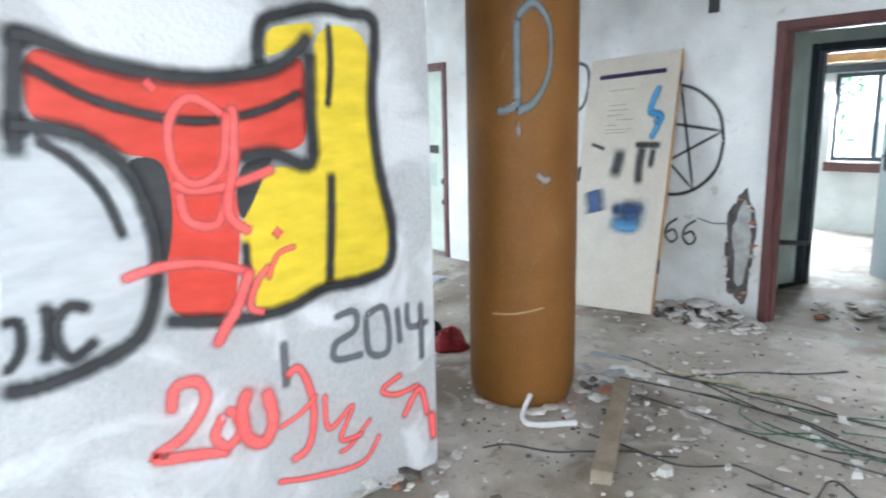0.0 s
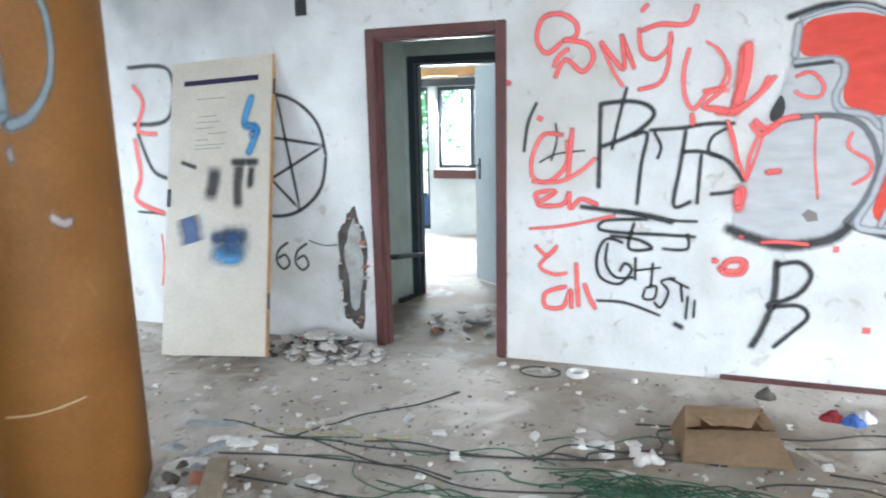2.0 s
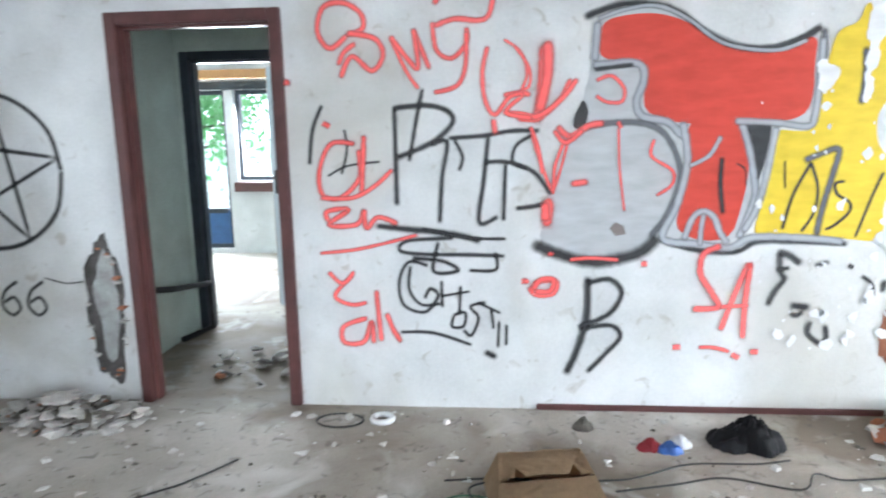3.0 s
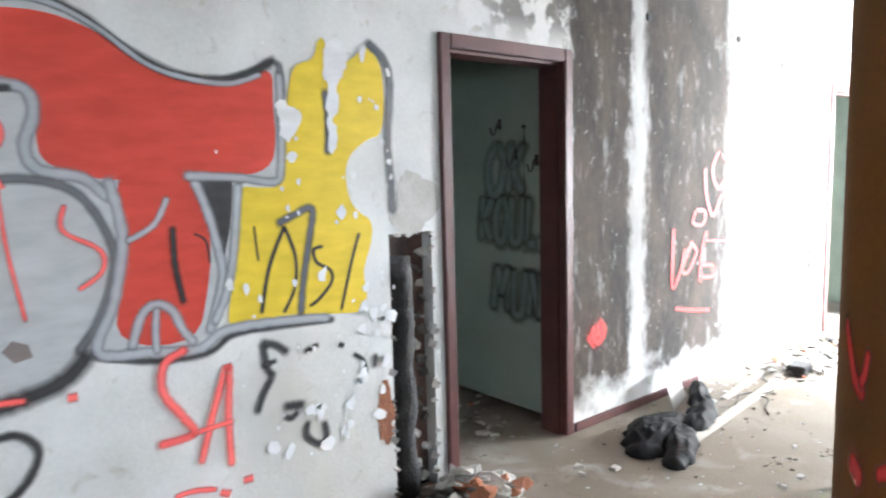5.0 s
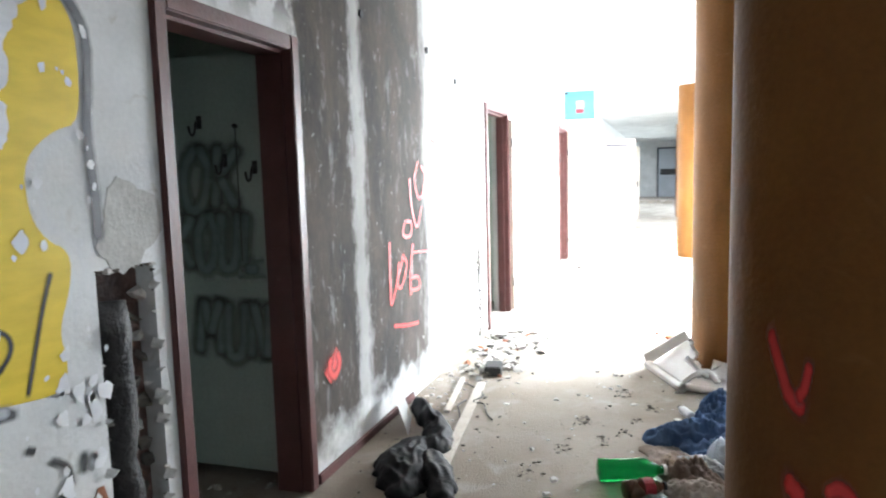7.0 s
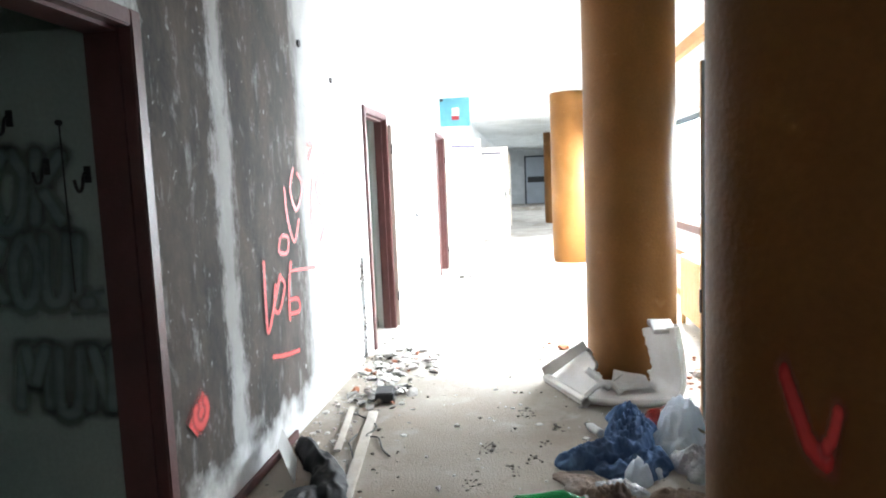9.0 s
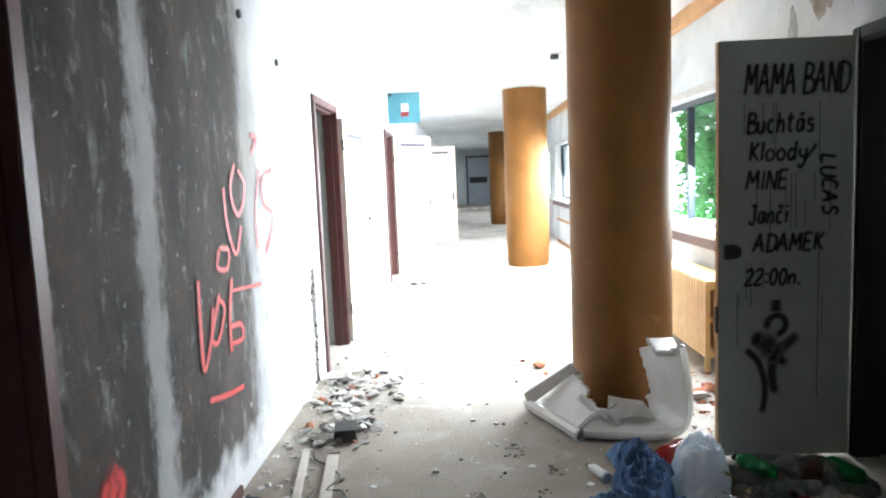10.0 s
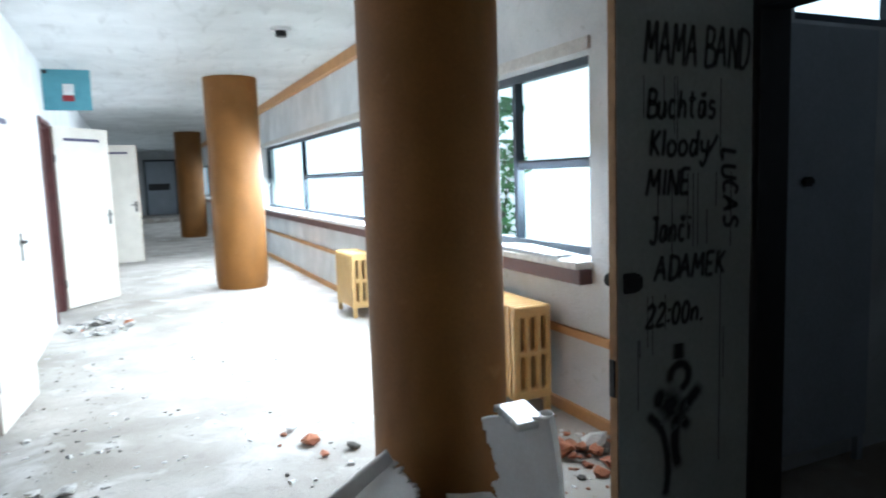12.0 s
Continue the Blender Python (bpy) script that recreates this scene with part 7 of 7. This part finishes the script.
def corner_side(u, v):
    p = A0.lerp(A1, u)
    return p + Vector((-0.02, 0.03, 0.085 - 0.03 * u)) * v


shell(corner_side, 20, 8, 0.02, CERAMIC, basin, "corner_side")
part("waste_stub", tube(bmesh.new(), [(0.10, -0.02, 0.20), (0.08, -0.10, 0.13), (0.06, -0.16, 0.09)], 0.022, 12), CERAMIC, basin, smooth=True)
part("shard", tube(bmesh.new(), smooth_line([(0.02, 0.02, 0.03), (0.05, -0.07, 0.10), (0.07, -0.16, 0.12), (0.03, -0.22, 0.06)], 5), 0.02, 6), CERAMIC, basin)
part("shard", flap(bmesh.new(), (0.12, -0.1, 0.05), (0.10, -0.2, 0.14), (0.17, -0.26, 0.15), (0.2, -0.14, 0.05), 4, 0.02, 22), CERAMIC, basin)
part("shard", flap(bmesh.new(), (0.08, -0.24, 0.05), (0.14, -0.38, 0.06), (0.2, -0.36, 0.10), (0.16, -0.22, 0.12), 4, 0.02, 23), CERAMIC, basin)
part("shard", flap(bmesh.new(), (0.05, -0.16, 0.08), (0.05, -0.42, 0.09), (0.2, -0.4, 0.13), (0.2, -0.2, 0.17), 5, 0.03, 21), CERAMIC, basin)

# ---- radiators ----


def radiator(x, y, n, label="cream-painted cast iron column radiator under the window"):
    r = thing("radiator", pose(x, y, 0), label, "radiator", "corridor radiators")
    us = [-0.125, -0.088, -0.054, -0.018, 0.018, 0.054, 0.088, 0.125]
    zs = [0.10, 0.16, 0.36, 0.39, 0.59, 0.655]
    bm = wall_mesh(us, zs, lambda u, z: z < 0.16 or 0.36 < z < 0.39 or z > 0.59 or abs(u) > 0.088 or 0.018 < abs(u) < 0.054, -0.022, 0.022, 'y')
    bmesh.ops.bevel(bm, geom=[e for e in bm.edges if len(e.link_faces) == 2 and e.calc_face_angle(0) > 0.5], offset=0.008, segments=2, affect='EDGES', clamp_overlap=True)
    me = mesh_of("section", bm, CREAM_IRON)
    for i in range(n):
        o = new("section", me)
        o.parent = r
        o.matrix_basis = pose(0.024 + i * 0.055, 0, 0)
    for i in (0, n - 1):
        for y0 in (-0.12, 0.08):
            part("foot", one_box(0.008 + i * 0.055, 0.04 + i * 0.055, y0, y0 + 0.04, 0, 0.11, bevel=0.006), CREAM_IRON, r)
    return r


radiator(6.16, -2.885, 22)
radiator(9.4, -2.9, 11)

# ---- sign, ceiling fitting, end of the corridor ----
CYAN = mat("teal_sign_paint", (0.085, 0.27, 0.33), (0.07, 0.23, 0.285), 8.0, 0.5, 0.03)
sign = thing("hanging_sign", pose(11.6, -0.06, 2.29), "square teal wall sign with white and red patch", "sign")
part("board", one_box(-0.012, 0.012, -0.42, 0.058, 0.0, 0.45, bevel=0.003), CYAN, sign)
part("white_patch", one_box(-0.016, -0.0125, -0.25, -0.14, 0.17, 0.29), WHITE_PL, sign)
part("red_patch", one_box(-0.016, -0.0125, -0.25, -0.13, 0.10, 0.168), RED_CLOTH, sign)
part("small_print", one_box(-0.016, -0.0125, 0.0, 0.05, 0.40, 0.44), BLACK, sign)
lamp = thing("ceiling_lamp_stub", pose(9.18, -2.16, 2.8), "stripped dark ceiling lamp mount", "lamp mount")
part("plate", tube(bmesh.new(), [(0, 0, -0.001), (0, 0, -0.03)], 0.09, 20), WHITE_PL, lamp)
part("socket", tube(bmesh.new(), [(0, 0, -0.03), (0, 0, -0.08)], 0.05, 14), BLACK, lamp)
end = door(11, -2.5, -1.2, 2.5, DARK_STEEL, 0, 0.05, "dark-framed grey double door at the corridor end")
end.matrix_world = pose(34.15, 0, 0, 0, 0, 90) @ pose(-2.5, 0, 0)
part("leaf", one_box(0.07, 1.23, 0.01, 0.04, 0.17, 2.43, bevel=0.004), LEAF_GREY, end)
part("dark_hatch", one_box(0.3, 1.15, 0.04, 0.046, 1.2, 1.48), BLACK, end)
tagged(solo("step", one_box(30.5, 34.2, -3.1, -0.001, 0.0, 0.16, bevel=0.01), FLOOR, pose(0, 0, 0), "low concrete step at the corridor end", "step"), kind="structure")
solo("window_sticker", one_box(-0.12, 0.12, 0.0, 0.004, 0, 0.07), BLACK, pose(13.1, -3.205, 1.42), "small black sticker on the window", "sticker")
solo("sill_sheet", flap(bmesh.new(), (0, 0, 0.012), (0.8, 0.0, 0.012), (0.8, 0.16, 0.02), (0, 0.18, 0.02), 6, -0.03, 30), WHITE_PL, pose(6.1, -3.17, 0.928), "curled white sheet lying on the sill", "sheet")
# toilet and back rooms
inner = thing("toilet_cubicle_door", pose(4.93, -3.95, 0, 0, 0, 90), "pale grey cubicle door with black latch", "door")
part("panel", one_box(0, 0.66, 0, 0.03, 0.12, 2.0, bevel=0.003), LEAF_GREY, inner)
part("latch", one_box(0.42, 0.5, 0.03, 0.05, 1.32, 1.36, bevel=0.01), BLACK, inner)
part("foot", box(one_box(0.02, 0.06, 0.0, 0.03, 0, 0.12), 0.6, 0.64, 0, 0.03, 0, 0.12), LEAF_GREY, inner)
blk = tube(bmesh.new(), [(-2.21, 0.75, 0.44), (-2.11, 0.78, 0.44), (-2.06, 1.2, 0.38), (-2.06, 1.22, 0.05), (-2.19, 1.0, 0.02)], 0.022, 8)
solo("bent_pipe", blk, BLACK, pose(0, 0, 0), "bent black pipe on the anteroom wall", "pipe")
tagged(solo("trim_curtain_board", one_box(-4.6, -0.4, 4.2, 4.297, 2.02, 2.12, bevel=0.004), BEAM, pose(0, 0, 0), "ochre board over the back room window", "trim"), kind="structure")
tagged(solo("trim_blind_box", one_box(-3.6, -1.85, 4.27, 4.297, 1.905, 1.995, bevel=0.004), DARK_STEEL, pose(0, 0, 0), "dark blind box over the back room window", "trim"), kind="structure")
part("kick_panel", one_box(0.05, 0.36, -0.02, 0.02, 0.05, 0.45), mat("blue_kick_panel", (0.03, 0.10, 0.25), None, 9, 0.5, 0.05), win6, "blue lower panel")
tagged(solo("trim_back_sill", one_box(-3.05, -1.85, 4.2, 4.297, 0.74, 0.85, bevel=0.004), BROWN, pose(0, 0, 0), "brown window sill in the back room", "sill"), kind="structure")

# ---- trees outside ----
BARK = mat("bark", (0.10, 0.08, 0.06), (0.06, 0.05, 0.04), 9.0, 0.95, 0.6)
LEAVES = mat("tree_leaves", (0.10, 0.30, 0.09), (0.06, 0.19, 0.05), 2.5, 0.6, 0.0)
lt = LEAVES.node_tree
tl = lt.nodes.new("ShaderNodeBsdfTranslucent")
tl.inputs[0].default_value = (0.20, 0.52, 0.18, 1)
lm = lt.nodes.new("ShaderNodeMixShader")
lt.links.new(lt.nodes["Principled BSDF"].outputs[0], lm.inputs[1])
lt.links.new(tl.outputs[0], lm.inputs[2])
lt.links.new(lm.outputs[0], lt.nodes["Material Output"].inputs[0])


def tree(x, y, h, spread, seed):
    rng = random.Random(seed)
    t = thing("tree", pose(x, y, -0.6), "leafy green broadleaf tree outside the windows", "tree", "trees outside")
    bm = bmesh.new()
    tube(bm, [(0.05 * math.sin(i), 0.05 * math.cos(i * 1.3), h * 0.6 * i / 5) for i in range(6)], lambda q: 0.16 * (1 - 0.6 * q), 10)
    tips = []
    for i in range(11):
        a, z = rng.random() * 6.283, h * (0.18 + 0.4 * rng.random())
        e = (spread * 0.8 * math.cos(a), spread * 0.8 * math.sin(a), z + h * 0.28 * rng.random())
        tube(bm, [(0, 0, z), (e[0] * 0.5, e[1] * 0.5, z + 0.25), e], lambda q: 0.06 * (1 - 0.8 * q), 6)
        tips.append(e)
    part("trunk", bm, BARK, t)
    verts, faces = [], []
    for i in range(5200):
        c = rng.choice(tips)
        k = 0.3 + 0.7 * rng.random()
        p = Vector((c[0] * k + rng.gauss(0, 0.45), c[1] * k + rng.gauss(0, 0.45), c[2] + rng.gauss(0, 0.5)))
        s = 0.05 + 0.06 * rng.random()
        u = Vector((rng.gauss(0, 1), rng.gauss(0, 1), rng.gauss(0, 1))).normalized()
        v = u.orthogonal().normalized()
        b = len(verts)
        verts += [tuple(p - u * s), tuple(p + v * s * 0.5), tuple(p + u * s), tuple(p - v * s * 0.5)]
        faces.append((b, b + 1, b + 2, b + 3))
    me = bpy.data.meshes.new("crown")
    me.from_pydata(verts, [], faces)
    me.materials.append(LEAVES)
    o = new("crown", me)
    o.parent = t
    return t


for i, (x, y, h, s) in enumerate([(-7.0, 10.5, 6.0, 2.2)]):
    tree(x, y, h, s, 50 + i)


def shrub(x, y, w, d, h, n, seed):
    """A tall bush close to the wall: stems and many small leaves, thinning at its edge."""
    rng = random.Random(seed)
    t = thing("shrub", pose(x, y, -0.6), "tall leafy green shrub growing close outside the window", "shrub")
    bm = bmesh.new()
    for i in range(9):
        a, b = w * (rng.random() - 0.5), d * (rng.random() - 0.5)
        tube(bm, [(a * 0.4, b * 0.4, 0), (a * 0.7, b * 0.7, h * 0.5), (a, b, h * (0.8 + 0.2 * rng.random()))], lambda q: 0.022 * (1 - 0.8 * q), 6)
    part("stems", bm, BARK, t)
    verts, faces = [], []
    while len(faces) < n:
        p = Vector((w * (rng.random() - 0.5), d * (rng.random() - 0.5), 0.2 + (h - 0.2) * rng.random()))
        if abs(p.x) > 0.5 * w * (0.75 + 0.5 * noise.noise(Vector((p.z * 3.1, p.y * 2, seed)))) or noise.noise(p * 4.0) < -0.12:
            continue
        s = 0.025 + 0.04 * rng.random()
        u = Vector((rng.gauss(0, 1), rng.gauss(0, 1), rng.gauss(0, 0.5))).normalized()
        v = u.orthogonal().normalized()
        b = len(verts)
        verts += [tuple(p - u * s), tuple(p + v * s * 0.55), tuple(p + u * s), tuple(p - v * s * 0.55)]
        faces.append((b, b + 1, b + 2, b + 3))
    me = bpy.data.meshes.new("crown")
    me.from_pydata(verts, [], faces)
    me.materials.append(LEAVES)
    o = new("crown", me)
    o.parent = t
    return t


shrub(9.2, -4.0, 1.5, 0.7, 2.75, 9000, 4)
# glowing backdrops beyond the windows: far overcast sky, and a near added white wall


# emissive material of the glowing backdrops
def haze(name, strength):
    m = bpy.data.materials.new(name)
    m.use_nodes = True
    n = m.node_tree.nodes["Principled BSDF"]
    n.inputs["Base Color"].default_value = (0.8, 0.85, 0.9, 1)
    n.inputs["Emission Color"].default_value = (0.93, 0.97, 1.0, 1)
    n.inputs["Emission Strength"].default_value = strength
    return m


ring = bmesh.new()
lo = [ring.verts.new((10 + 130 * math.cos(k * math.pi / 24), 130 * math.sin(k * math.pi / 24), -0.6)) for k in range(48)]
hi = [ring.verts.new((v.co.x, v.co.y, 70)) for v in lo]
for k in range(48):
    ring.faces.new((lo[k], hi[k], hi[(k + 1) % 48], lo[(k + 1) % 48]))
tagged(new("backdrop", mesh_of("backdrop", ring, haze("overcast_distance", 1.3))), "bright overcast sky at the horizon", "backdrop", kind="structure")
# added glowing wall that hides the ground and turns the panes white
glow_wall = bmesh.new()
box(glow_wall, 5.2, 90, -10.2, -10.0, -0.6, 6.0)
tagged(new("backdrop", mesh_of("backdrop", glow_wall, haze("near_white_glow", 5.5))), "added glowing white wall close beyond the corridor windows", "backdrop", kind="structure")
